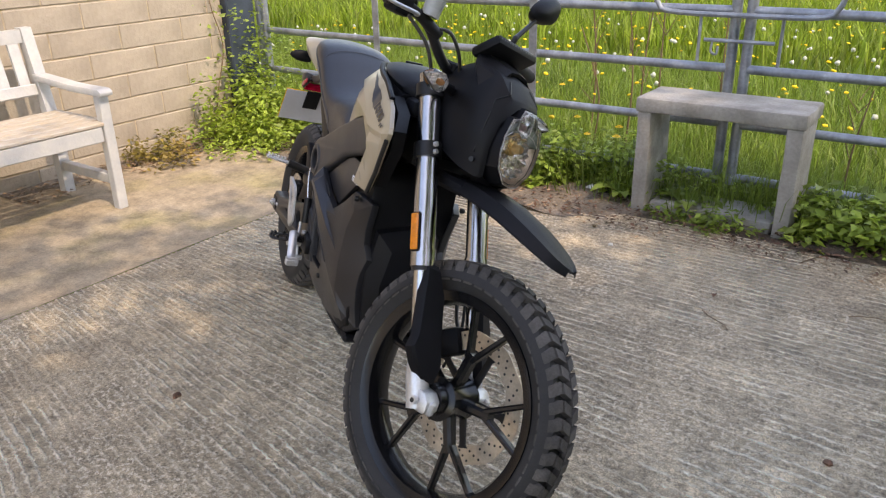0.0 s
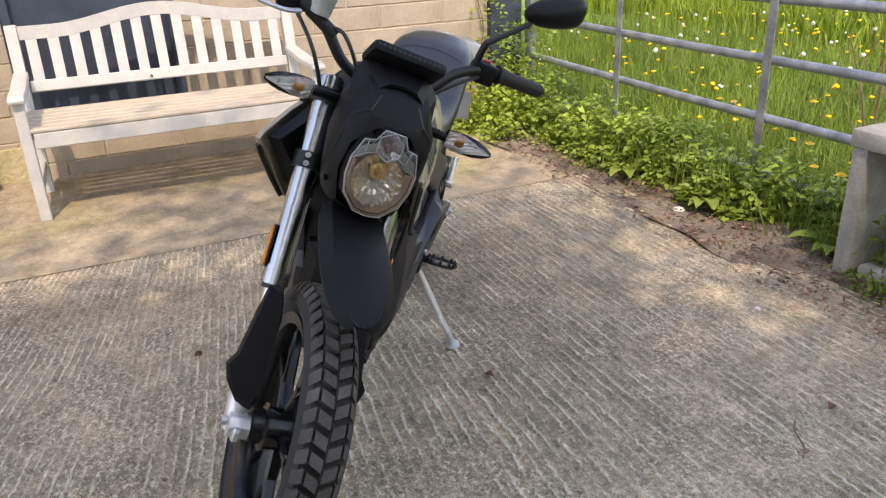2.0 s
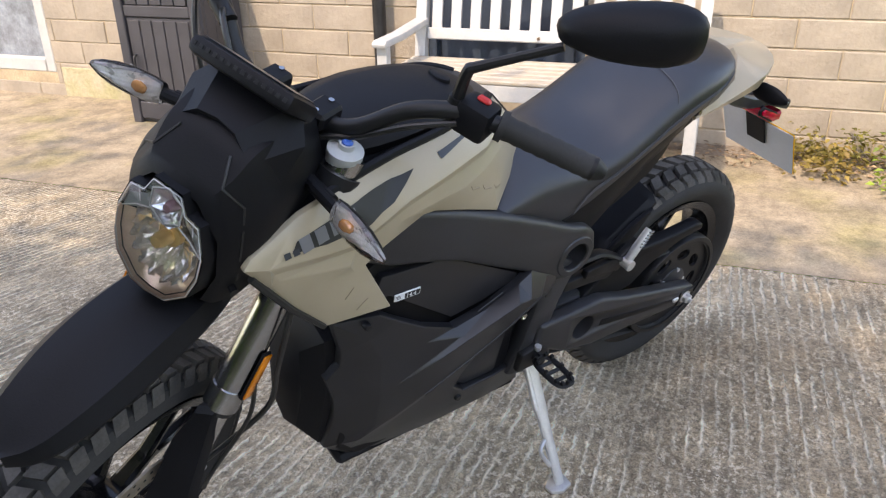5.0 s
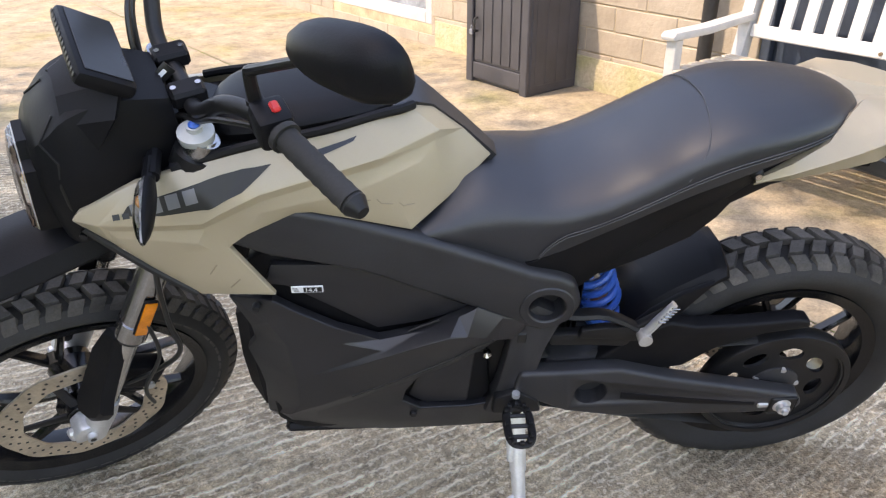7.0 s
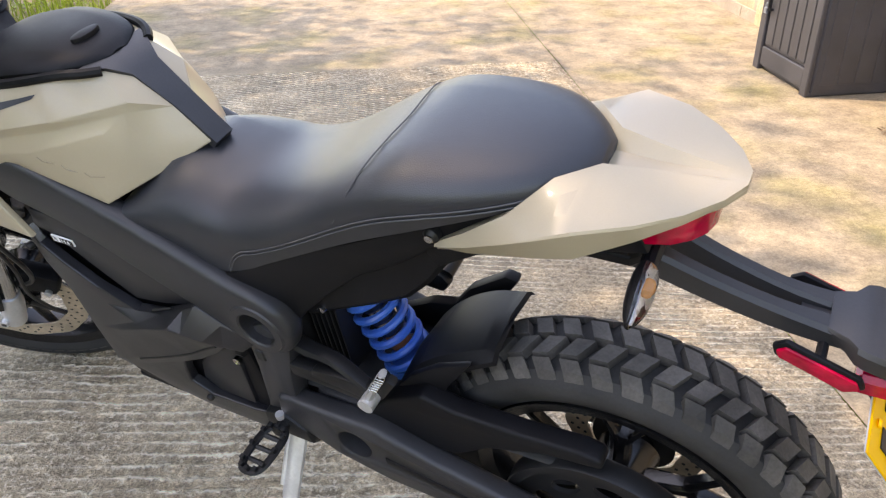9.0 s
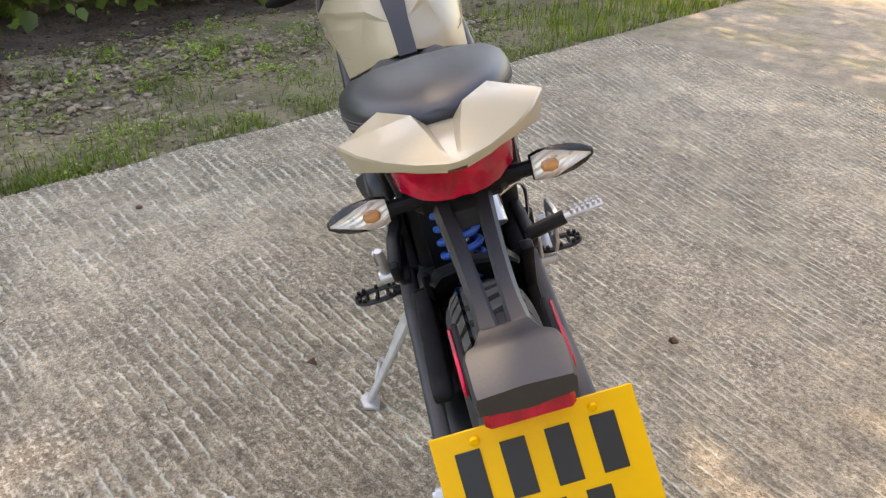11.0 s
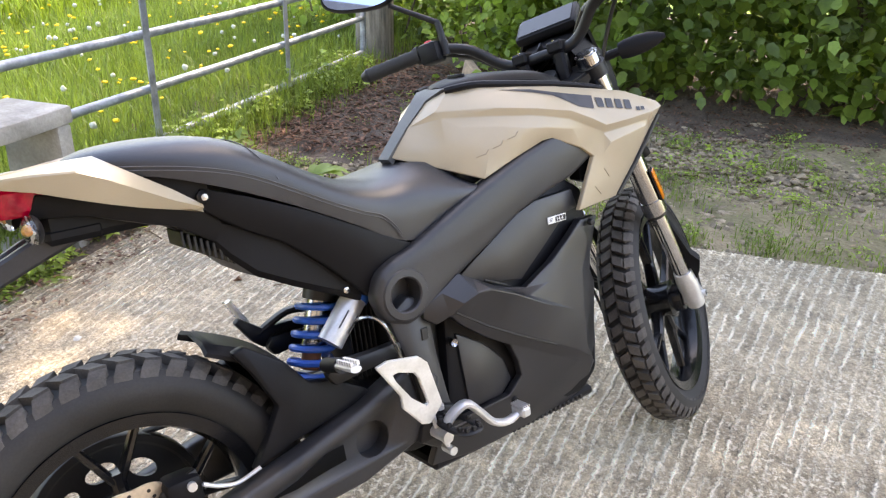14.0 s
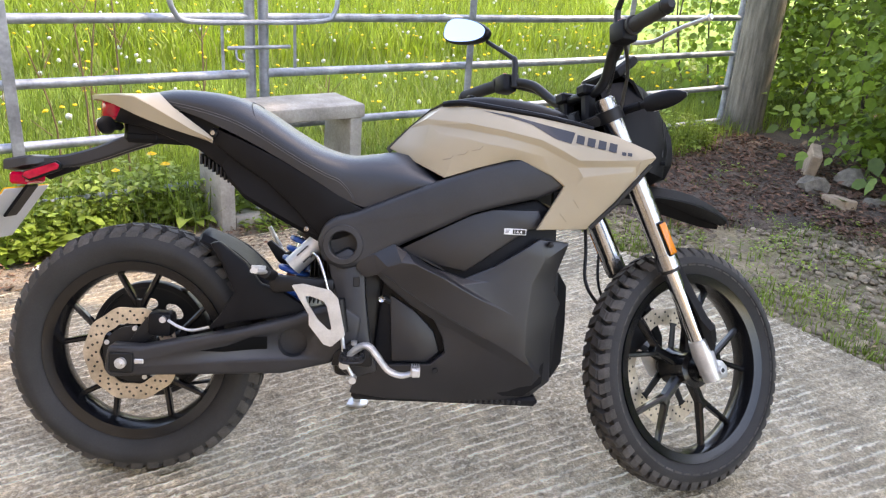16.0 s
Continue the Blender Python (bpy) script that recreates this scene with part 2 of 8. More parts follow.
M_YELLOW = mat("dandelion_yellow", (0.80, 0.58, 0.01), 0.7, vary=0.1, scale=60, bump=0, second=(0.75, 0.45, 0.01))
M_CLOCK = mat("seed_head_white", (0.52, 0.54, 0.46), 0.9, vary=0.1, scale=60, bump=0)
M_WHITESTONE = mat("white_stone", (0.72, 0.70, 0.64), 0.9, vary=0.1, scale=30, fine=150, bump=0.4)


# ---------------- building helpers ----------------
def part(name, bm, material, parent=None, label="", smooth=35.0):
    """Links a bmesh as one mesh object, under a thing or a part."""
    me = bpy.data.meshes.new(name)
    bmesh.ops.recalc_face_normals(bm, faces=bm.faces)
    bm.to_mesh(me)
    bm.free()
    return link_mesh(name, me, material, parent, label, smooth)


def link_mesh(name, me, material, parent=None, label="", smooth=35.0):
    if material:
        me.materials.append(material)
    if smooth:
        me.shade_smooth()
        me.set_sharp_from_angle(angle=radians(smooth))
    ob = new(name, me)
    ob.parent = parent
    if label:
        ob["label"] = label
    return ob


def data_mesh(name, verts, faces, material, parent=None, smooth=0.0):
    me = bpy.data.meshes.new(name)
    me.from_pydata([tuple(v) for v in verts], [], [tuple(f) for f in faces])
    return link_mesh(name, me, material, parent, "", smooth)


def empty(name, m=None):
    ob = new(name)
    ob.empty_display_size = 0.1
    if m is not None:
        ob.matrix_world = m
    return ob


def add_box(bm, lo, hi, bevel=0.0, m=None, seg=1):
    r = bmesh.ops.create_cube(bm, size=1.0)
    vs = r["verts"]
    c, d = (Vector(lo) + Vector(hi)) / 2, Vector(hi) - Vector(lo)
    for v in vs:
        v.co = Vector((v.co.x * d.x, v.co.y * d.y, v.co.z * d.z)) + c
    if bevel:
        es = list({e for v in vs for e in v.link_edges})
        r2 = bmesh.ops.bevel(bm, geom=es, offset=bevel, segments=seg, affect="EDGES", profile=0.5)
        vs = list({v for f in r2["faces"] for v in f.verts} | {v for v in vs if v.is_valid})
    if m is not None:
        bmesh.ops.transform(bm, matrix=m, verts=vs)
    return vs


def box(lo, hi, bevel=0.004, m=None, seg=1):
    bm = bmesh.new()
    add_box(bm, lo, hi, bevel, m, seg)
    return bm


def smooth_path(pts, k=6):
    """Catmull-Rom through the points."""
    P = [Vector(p) for p in pts]
    if len(P) < 3:
        return P
    out = []
    for i in range(len(P) - 1):
        a, b, c, d = P[max(i - 1, 0)], P[i], P[i + 1], P[min(i + 2, len(P) - 1)]
        for j in range(k):
            t = j / k
            out.append(0.5 * (2 * b + (c - a) * t + (2 * a - 5 * b + 4 * c - d) * t * t + (3 * b - a - 3 * c + d) * t ** 3))
    return out + [P[-1]]


def add_tube(bm, pts, r, seg=10, caps=True, squash=1.0, up=None):
    """A round bar along the points; r a number or one radius a point."""
    pts = [Vector(p) for p in pts]
    rs = r if isinstance(r, (list, tuple)) else [r] * len(pts)
    if len(rs) != len(pts):
        rs = [rs[0] + (rs[-1] - rs[0]) * i / (len(pts) - 1) for i in range(len(pts))]
    rings, prev = [], None
    for i, p in enumerate(pts):
        d = (pts[min(i + 1, len(pts) - 1)] - pts[max(i - 1, 0)]).normalized()
        if prev is None:
            a = Vector(up) if up else (Vector((0, 0, 1)) if abs(d.z) < 0.9 else Vector((0, 1, 0)))
        else:
            a = prev
        x = (a - d * a.dot(d)).normalized()
        prev = x
        y = d.cross(x)
        rings.append([bm.verts.new(p + (x * math.cos(2 * math.pi * k / seg) * squash + y * math.sin(2 * math.pi * k / seg)) * rs[i]) for k in range(seg)])
    for a, b in zip(rings, rings[1:]):
        for k in range(seg):
            bm.faces.new((a[k], a[(k + 1) % seg], b[(k + 1) % seg], b[k]))
    if caps:
        bm.faces.new(rings[0][::-1])
        bm.faces.new(rings[-1])
    return rings


def tube(pts, r, seg=10, caps=True, squash=1.0, up=None):
    bm = bmesh.new()
    add_tube(bm, pts, r, seg, caps, squash, up)
    return bm


def add_lathe(bm, profile, seg=32, axis="Y", centre=(0, 0, 0), closed=False):
    """Turns (radius, along) pairs round an axis."""
    c = Vector(centre)
    rings = []
    for r, h in profile:
        ring = []
        for k in range(seg):
            a = 2 * math.pi * k / seg
            u, v = r * math.cos(a), r * math.sin(a)
            co = {"Y": (u, h, v), "Z": (u, v, h), "X": (h, u, v)}[axis]
            ring.append(bm.verts.new(c + Vector(co)))
        rings.append(ring)
    pairs = list(zip(rings, rings[1:])) + ([(rings[-1], rings[0])] if closed else [])
    for a, b in pairs:
        for k in range(seg):
            bm.faces.new((a[k], a[(k + 1) % seg], b[(k + 1) % seg], b[k]))
    if not closed:
        for ring in (rings[0], rings[-1]):
            if (ring[0].co - ring[seg // 2].co).length > 1e-5:
                bm.faces.new(ring)
    return rings


def lathe(profile, seg=32, axis="Y", centre=(0, 0, 0), closed=False):
    bm = bmesh.new()
    add_lathe(bm, profile, seg, axis, centre, closed)
    return bm


def slab_poly(outline, y0, y1, bevel=0.004, seg=2, plane="XZ", holes=()):
    """A plate of the given outline (in xz, or xy), from y0 to y1, with rounded edges."""
    bm = bmesh.new()

    def at(p, h):
        return (p[0], h, p[1]) if plane == "XZ" else (p[0], p[1], h)
    vs = [bm.verts.new(at(p, y0)) for p in outline]
    f = bm.faces.new(vs)
    r = bmesh.ops.extrude_face_region(bm, geom=[f])
    ev = [g for g in r["geom"] if isinstance(g, bmesh.types.BMVert)]
    d = Vector(at((0, 0), y1 - y0))
    bmesh.ops.translate(bm, verts=ev, vec=d)
    bmesh.ops.recalc_face_normals(bm, faces=bm.faces)
    if bevel:
        bmesh.ops.bevel(bm, geom=list(bm.edges), offset=bevel, segments=seg, affect="EDGES", profile=0.5, clamp_overlap=True)
    return bm


# ---------------- the ground ----------------
WALL_X, GATE_Y, EDGE_X, JOINT_X = -2.19, 1.85, 2.40, -0.68
rng = np.random.default_rng(5)


def sheet(name, x0, x1, y0, y1, nx, ny, z, material, label, category, wob=0.0, kind="structure", edge=0.0, left=None, dive=False):
    xs, ys = np.linspace(x0, x1, nx + 1), np.linspace(y0, y1, ny + 1)
    verts = []
    for j, y in enumerate(ys):
        for i, x in enumerate(xs):
            if left:
                x = left(y) + (x1 - left(y)) * i / nx
            h = z + (wob * noise.noise(Vector((x * 1.3, y * 1.3, 3.1))) + wob * 0.5 * noise.noise(Vector((x * 5, y * 5, 7))) if wob else 0)
            dx = edge * noise.noise(Vector((y * 3, 1.7, 2))) if (edge and i in (0, nx)) else 0
            dy = edge * noise.noise(Vector((x * 3, 5.7, 2))) if (edge and j in (0, ny)) else 0
            if dive:
                h -= (0.07, 0.03, 0.012, 0.004)[i] if i < 4 else 0
            verts.append((x + dx, y + dy, h))
    faces = [(j * (nx + 1) + i, j * (nx + 1) + i + 1, (j + 1) * (nx + 1) + i + 1, (j + 1) * (nx + 1) + i) for j in range(ny) for i in range(nx)]
    ob = data_mesh(name, verts, faces, material, smooth=60)
    return tagged(ob, label, category, kind=kind)


sheet("ground", -900, 900, -900, 900, 60, 60, -0.09, M_FIELD, "green meadow ground reaching to the horizon", "ground")


def slab_mesh(name, x0, x1, y0, y1, material, label, rib=False):
    """A concrete slab 10 cm thick with a slightly broken edge; the ribbed one has real ribs."""
    nx = int((x1 - x0) / 0.045)
    ny = int((y1 - y0) / (0.0064 if rib else 0.2))
    xs, ys = np.linspace(x0, x1, nx + 1), np.linspace(y0, y1, ny + 1)
    X, Y = np.meshgrid(xs, ys)
    Z = np.zeros_like(X)
    if rib:
        wob = np.sin(X * 3.1 + 0.6 * np.sin(Y * 2.2)) * 0.15 + np.sin(X * 9.7 + Y * 1.3) * 0.15
        U = np.minimum(Y - FAN_Y, 0) * np.exp(-FAN_K * (X - FAN_X)) + np.maximum(Y - FAN_Y, 0)
        Z += 0.0010 * (np.sin(U * 2 * np.pi / RIB - np.pi / 2 + wob) - 1) + rng.normal(0, 0.0004, X.shape)
    e = 0.012 * np.sin(Y * 7 + 2 * np.sin(Y * 2.3)) + rng.normal(0, 0.003, X.shape)
    X = X + np.where(np.isclose(X, x1) & (x1 > 2), e, 0)
    verts = np.stack([X.ravel(), Y.ravel(), Z.ravel()], 1).tolist()
    w = nx + 1
    faces = [(j * w + i, j * w + i + 1, (j + 1) * w + i + 1, (j + 1) * w + i) for j in range(ny) for i in range(nx)]
    ring = [j * w + nx for j in range(ny + 1)]
    base = len(verts)
    verts += [(verts[k][0], verts[k][1], -0.1) for k in ring]
    faces += [(ring[j + 1], ring[j], base + j, base + j + 1) for j in range(ny)]
    ring = [ny * w + i for i in range(w)]
    base = len(verts)
    verts += [(verts[k][0], verts[k][1], -0.1) for k in ring]
    faces += [(ring[i], ring[i + 1], base + i + 1, base + i) for i in range(nx)]
    ob = data_mesh(name, verts, faces, material, smooth=60)
    return tagged(ob, label, "pavement", kind="structure")


slab_mesh("pavement", JOINT_X, EDGE_X, -3.4, 1.42, M_RIB, "grey ribbed concrete yard slab, worn and stained", True)
sheet("pavement_far", JOINT_X, EDGE_X, -40, -3.402, 10, 60, -0.002, M_SMOOTH, "sandy smooth concrete drive running on from the yard", "pavement")
sheet("pavement_wall", WALL_X, JOINT_X - 0.001, -40, 1.3, 8, 120, 0.002, M_SMOOTH, "pale sandy smooth concrete strip along the block wall, mossy in places", "pavement", wob=0.004)
sheet("soil_verge", WALL_X, 1.25, 1.24, 2.3, 40, 16, 0.004, M_VERGE, "dusty soil verge with litter along the steel gate", "soil", wob=0.03, edge=0.07)
sheet("soil_verge_gate", 1.2, 5.6, 1.41, 2.3, 50, 14, 0.002, M_SOIL, "dark soil verge under the far gate leaf", "soil", wob=0.03, edge=0.05)
sheet("soil_wall", WALL_X, -1.9, -0.12, 1.5, 8, 40, 0.006, M_VERGE, "strip of dry soil and leaf litter at the wall foot", "soil", wob=0.014, edge=0.05)
sheet("gravel_strip", EDGE_X + 0.004, 4.3, -40, 1.5, 24, 260, -0.022, M_GRAVEL, "strip of gravel and thin grass beside the slab", "gravel", wob=0.03)
sheet("soil_hedge", 4.1, 9.5, -14, -0.15, 60, 90, -0.006, M_SOIL, "dark bare soil under the hedge", "soil", wob=0.02, edge=0.15, dive=True)
sheet("soil_bark", 2.8, 9.5, -0.148, 2.45, 80, 26, 0.002, M_SOIL, "dark brown soil with bark chips between gravel and gate", "soil", wob=0.02, edge=0.08, dive=True, left=lambda y: max(2.75 + 0.06 * math.sin(y * 9), 2.83 + (0.62 - y) * 1.9 + 0.10 * math.sin(y * 14)))


# ---------------- wall of painted blocks ----------------
def block_mesh(w, h, d, seed):
    r = random.Random(seed)
    bm = box((0, 0, 0), (d, w, h), 0.006)
    for v in bm.verts:
        if v.co.x > d * 0.5:
            v.co.x += r.uniform(-0.002, 0.002)
        v.co.z += r.uniform(-0.0015, 0.0015)
    me = bpy.data.meshes.new("block")
    bmesh.ops.recalc_face_normals(bm, faces=bm.faces)
    bm.to_mesh(me)
    bm.free()
    me.materials.append(M_BLOCK)
    return me


WALL_END = 1.56
WIN_Y0, WIN_Y1, WIN_Z0, WIN_Z1 = -1.36, -0.46, 0.37, 1.53
DOOR_Y0, DOOR_Y1 = -5.6, -4.1
bm = bmesh.new()
BACK = WALL_X - 0.2
for (ya, yb, za, zb) in ((-14, DOOR_Y0, -0.1, 2.9), (DOOR_Y0, DOOR_Y1, 2.2, 2.9), (DOOR_Y0, DOOR_Y1, -0.1, 0.16), (DOOR_Y1, WIN_Y0, -0.1, 2.9), (WIN_Y0, WIN_Y1, -0.1, WIN_Z0),
                         (WIN_Y0, WIN_Y1, WIN_Z1, 2.9), (WIN_Y1, WALL_END, -0.1, 2.9)):
    add_box(bm, (BACK, ya, za), (WALL_X + 0.001, yb, zb))
wall = tagged(part("wall_west", bm, M_MORTAR), "cream painted concrete block wall of a low building", "wall", kind="structure")
bm = bmesh.new()
add_box(bm, (-7, WALL_END - 0.2, -0.1), (BACK - 0.003, WALL_END, 2.9))
add_box(bm, (-7, -14, -0.1), (BACK - 0.003, -13.8, 2.9))
tagged(part("wall_north", bm, M_MORTAR), "cream painted end wall of the building", "wall", kind="structure")
tagged(part("roof", box((-7.2, -14.2, 2.9), (-1.9, 1.8, 3.05), 0.01), M_NAVY), "dark flat roof edge of the building", "roof", kind="structure")


# ---------------- camera-side distances: things of the setting ----------------
def window_board():
    w = empty("window_1")
    tagged(w, "slate-blue boarded window in the cream block wall", "window", kind="structure")
    x = WALL_X - 0.06
    part("shutter_board", box((x - 0.03, WIN_Y0, WIN_Z0), (x, WIN_Y1, WIN_Z1), 0.003), M_NAVY, w)
    for a, b in ((WIN_Y0, WIN_Y0 + 0.05), (WIN_Y1 - 0.05, WIN_Y1)):
        part("window_frame", box((x + 0.002, a, WIN_Z0 + 0.004), (WALL_X - 0.012, b, WIN_Z1), 0.004), M_NAVY, w)
    part("window_sill", box((x + 0.002, WIN_Y0, WIN_Z0 - 0.03), (WALL_X + 0.03, WIN_Y1, WIN_Z0), 0.006), M_NAVY, w)
    d = empty("door_1")
    tagged(d, "white framed door with a grey panel in the block wall", "door", kind="structure")
    part("door_panel", box((WALL_X - 0.1, DOOR_Y0 + 0.08, 0.25), (WALL_X - 0.06, DOOR_Y1 - 0.08, 2.1), 0.004), M_GALV, d)
    for lo, hi in (((0, DOOR_Y0, 0.16), (0, DOOR_Y0 + 0.08, 2.2)), ((0, DOOR_Y1 - 0.08, 0.16), (0, DOOR_Y1, 2.2)), ((0, DOOR_Y0 + 0.083, 0.16), (0, DOOR_Y1 - 0.083, 0.25)), ((0, DOOR_Y0 + 0.083, 2.1), (0, DOOR_Y1 - 0.083, 2.2))):
        part("door_frame", box((WALL_X - 0.12, lo[1], lo[2]), (WALL_X + 0.005, hi[1], hi[2]), 0.006), M_WHITE, d)
    p = tagged(part("corner_post", box((WALL_X - 0.05, WALL_END + 0.004, -0.1), (WALL_X + 0.06, WALL_END + 0.24, 2.6), 0.008), M_NAVY), "slate-blue painted upright post at the wall corner", "post")
    return p


window_board()


def downpipe():
    p = empty("drain_pipe", pose(WALL_X + 0.075, -1.62, 0))
    tagged(p, "black plastic drain pipe with an open foot on the wall", "pipe")
    part("pipe", tube([(0, 0, 2.7), (0, 0, 0.17)], 0.038, 16, False), M_PIPE, p)
    bm = tube(smooth_path([(0, 0, 0.19), (0, 0.0, 0.11), (0.025, 0.012, 0.065), (0.075, 0.03, 0.05)], 4), 0.043, 16, False)
    add_tube(bm, smooth_path([(0.075, 0.03, 0.05), (0.025, 0.012, 0.065), (0, 0.0, 0.11), (0, 0, 0.19)], 4), 0.036, 16, False)
    part("shoe", bm, M_PIPE, p)
    part("collar", lathe([(0.044, 0.18), (0.05, 0.185), (0.05, 0.24), (0.044, 0.245)], 18, "Z"), M_PIPE, p)
    for z in (0.75, 1.9):
        part("bracket", box((-0.075, -0.055, z), (-0.02, 0.055, z + 0.03), 0.003), M_PIPE, p)


downpipe()


# ---------------- white garden bench ----------------
def bench():
    b = empty("garden_bench", pose(-1.42, -0.585, 0))
    tagged(b, "white painted wooden garden bench with an arched slatted back", "bench")
    H = 0.75                                    # half length
    for s in (-1, 1):
        y = s * (H - 0.03)
        part("front_leg", box((-0.026, y - 0.026, 0), (0.026, y + 0.026, 0.585), 0.004), M_WHITE, b)
        bm = bmesh.new()
        pts = [(-0.50, 0.0), (-0.51, 0.42), (-0.60, 0.875)]
        prof = [(-0.03, 0), (0.03, 0)]
        vs = []
        for x, z in pts:
            vs.append([bm.verts.new((x + dx, y + dy, z)) for dx, dy in ((-0.03, -0.028), (0.03, -0.028), (0.03, 0.028), (-0.03, 0.028))])
        for a, c in zip(vs, vs[1:]):
            for k in range(4):
                bm.faces.new((a[k], a[(k + 1) % 4], c[(k + 1) % 4], c[k]))
        bm.faces.new(vs[0][::-1])
        bm.faces.new(vs[-1])
        part("back_leg", bm, M_WHITE, b, smooth=20)
        arm = slab_poly([(0.055, 0.585), (0.06, 0.605), (0.04, 0.62), (-0.2, 0.622), (-0.545, 0.645), (-0.545, 0.612), (-0.2, 0.586)], y - 0.036, y + 0.036, 0.006)
        part("armrest", arm, M_WHITE, b)
        part("stretcher", box((-0.475, y - 0.02, 0.13), (-0.034, y + 0.02, 0.18), 0.004), M_WHITE, b)
        part("side_rail", box((-0.475, y - 0.018, 0.36), (-0.034, y + 0.018, 0.43), 0.004), M_WHITE, b)
    part("front_rail", box((-0.018, -H + 0.064, 0.36), (0.022, H - 0.064, 0.435), 0.004), M_WHITE, b)
    part("back_rail", box((-0.545, -H + 0.064, 0.34), (-0.515, H - 0.064, 0.41), 0.004), M_WHITE, b)
    for i in range(6):
        x = 0.025 - i * 0.085
        part("seat_slat", box((x - 0.066, -H + 0.005, 0.437), (x, H - 0.005, 0.457), 0.005), M_SEATWOOD, b)
    lean = lambda z: -0.51 - (z - 0.42) * 0.2
    part("lower_back_rail", box((-0.018, -H + 0.062, -0.03), (0.018, H - 0.062, 0.03), 0.005, pose(lean(0.565), 0, 0.565, 0, -11, 0)), M_WHITE, b)
    # arched top rail
    bm = bmesh.new()
    rings = []
    for i in range(41):
        y = -H + 0.06 + (2 * H - 0.12) * i / 40
        t = abs(y) / (H - 0.06)
        z = 0.835 + 0.075 * (0.5 + 0.5 * math.cos(math.pi * min(1, t / 0.78))) if t < 0.78 else 0.835
        x = lean(z)
        rings.append([bm.verts.new((x + dx, y, z + dz)) for dx, dz in ((-0.018, -0.033), (0.018, -0.033), (0.018, 0.033), (-0.018, 0.033))])
    for a, c in zip(rings, rings[1:]):
        for k in range(4):
            bm.faces.new((a[k], a[(k + 1) % 4], c[(k + 1) % 4], c[k]))
    bm.faces.new(rings[0][::-1])
    bm.faces.new(rings[-1])
    part("top_rail", bm, M_WHITE, b, smooth=20)
    n = 13
    for i in range(n):
        y = -H + 0.06 + (2 * H - 0.12) * (i + 0.5) / n
        t = abs(y) / (H - 0.06)
        zt = 0.805 + (0.075 * (0.5 + 0.5 * math.cos(math.pi * min(1, t / 0.78))) if t < 0.78 else 0)
        za = 0.594
        bm = bmesh.new()
        rr = []
        for z in (za, zt + 0.004):
            rr.append([bm.verts.new((lean(z) + dx, y + dy, z)) for dx, dy in ((-0.009, -0.027), (0.009, -0.027), (0.009, 0.027), (-0.009, 0.027))])
        for k in range(4):
            bm.faces.new((rr[0][k], rr[0][(k + 1) % 4], rr[1][(k + 1) % 4], rr[1][k]))
        bm.faces.new(rr[0][::-1])
        bm.faces.new(rr[1])
        part("back_slat", bm, M_WHITE, b, smooth=0)
    bm = lathe([(0.0, -0.008), (0.008, -0.007), (0.008, 0.007), (0.0, 0.008)], 10, "X", (lean(0.565) + 0.022, -0.08, 0.56))
    part("knot", bm, M_DRYSTEM, b)
    return b


bench()


# ---------------- charcoal plastic cabinet ----------------
def cabinet():
    c = empty("storage_cabinet", pose(-1.735, -2.835, 0))
    tagged(c, "charcoal plastic outdoor storage cabinet with a grooved padlocked door", "cabinet")
    W2, D, H = 0.285, 0.43, 0.88
    bm = bmesh.new()
    add_box(bm, (-D, -W2, 0), (-0.02, W2, H - 0.05), 0.012)
    part("body", bm, M_CABINET, c)
    for s in (-1, 1):
        part("corner_post", box((-0.018, s * (W2 - 0.03) - 0.03, 0), (0.006, s * (W2 - 0.03) + 0.03, H - 0.055), 0.005), M_CABINET, c)
        part("foot", box((-0.08, s * (W2 - 0.03) - 0.028, -0.002), (0.003, s * (W2 - 0.03) + 0.028, 0.03), 0.006), M_CABINET, c)
    for z0, z1 in ((0.03, 0.13), (0.63, 0.69), (0.80, 0.826)):
        part("rail", box((-0.018, -W2 + 0.063, z0), (0.0, W2 - 0.063, z1), 0.004), M_CABINET, c)
    d = part("door", box((-0.018, -W2 + 0.066, 0.135), (-0.010, W2 - 0.066, 0.625), 0.003), M_CABINET, c)
    for i in range(5):
        y = -W2 + 0.075 + (2 * W2 - 0.15) * (i + 0.5) / 5
        w = (2 * W2 - 0.15) / 10 - 0.004
        part("door_plank", box((-0.009, y - w, 0.15), (-0.002, y + w, 0.61), 0.003), M_CABINET, d)
        part("drawer_plank", box((-0.018, y - w, 0.695), (-0.006, y + w, 0.795), 0.003), M_CABINET, c)
    part("door_handle", tube(smooth_path([(-0.002, -0.185, 0.33), (0.02, -0.185, 0.335), (0.022, -0.185, 0.40), (-0.002, -0.185, 0.41)], 4), 0.007, 8), M_PIPE, d)
    for s in (-1, 1):
        for i in range(4):
            x = -0.06 - i * 0.09
            part("side_plank", box((x - 0.08, s * W2 - 0.003, 0.06), (x, s * W2 + 0.003, H - 0.09), 0.002), M_CABINET, c)
    part("lid", box((-D - 0.01, -W2 - 0.02, H - 0.05), (0.025, W2 + 0.02, H), 0.012), M_CABINET, c)
    k = empty("padlock", pose(-1.718, -3.055, 0.325))
    tagged(k, "small brass and steel padlock on the cabinet door", "padlock")
    part("lock_body", box((-0.008, -0.013, -0.02), (0.008, 0.013, 0.012), 0.003), M_GALV, k)
    part("shackle", tube(smooth_path([(0, -0.008, 0.01), (0, -0.008, 0.028), (0, 0, 0.036), (0, 0.008, 0.028), (0, 0.008, 0.01)], 3), 0.0025, 6), M_GALV, k)


cabinet()


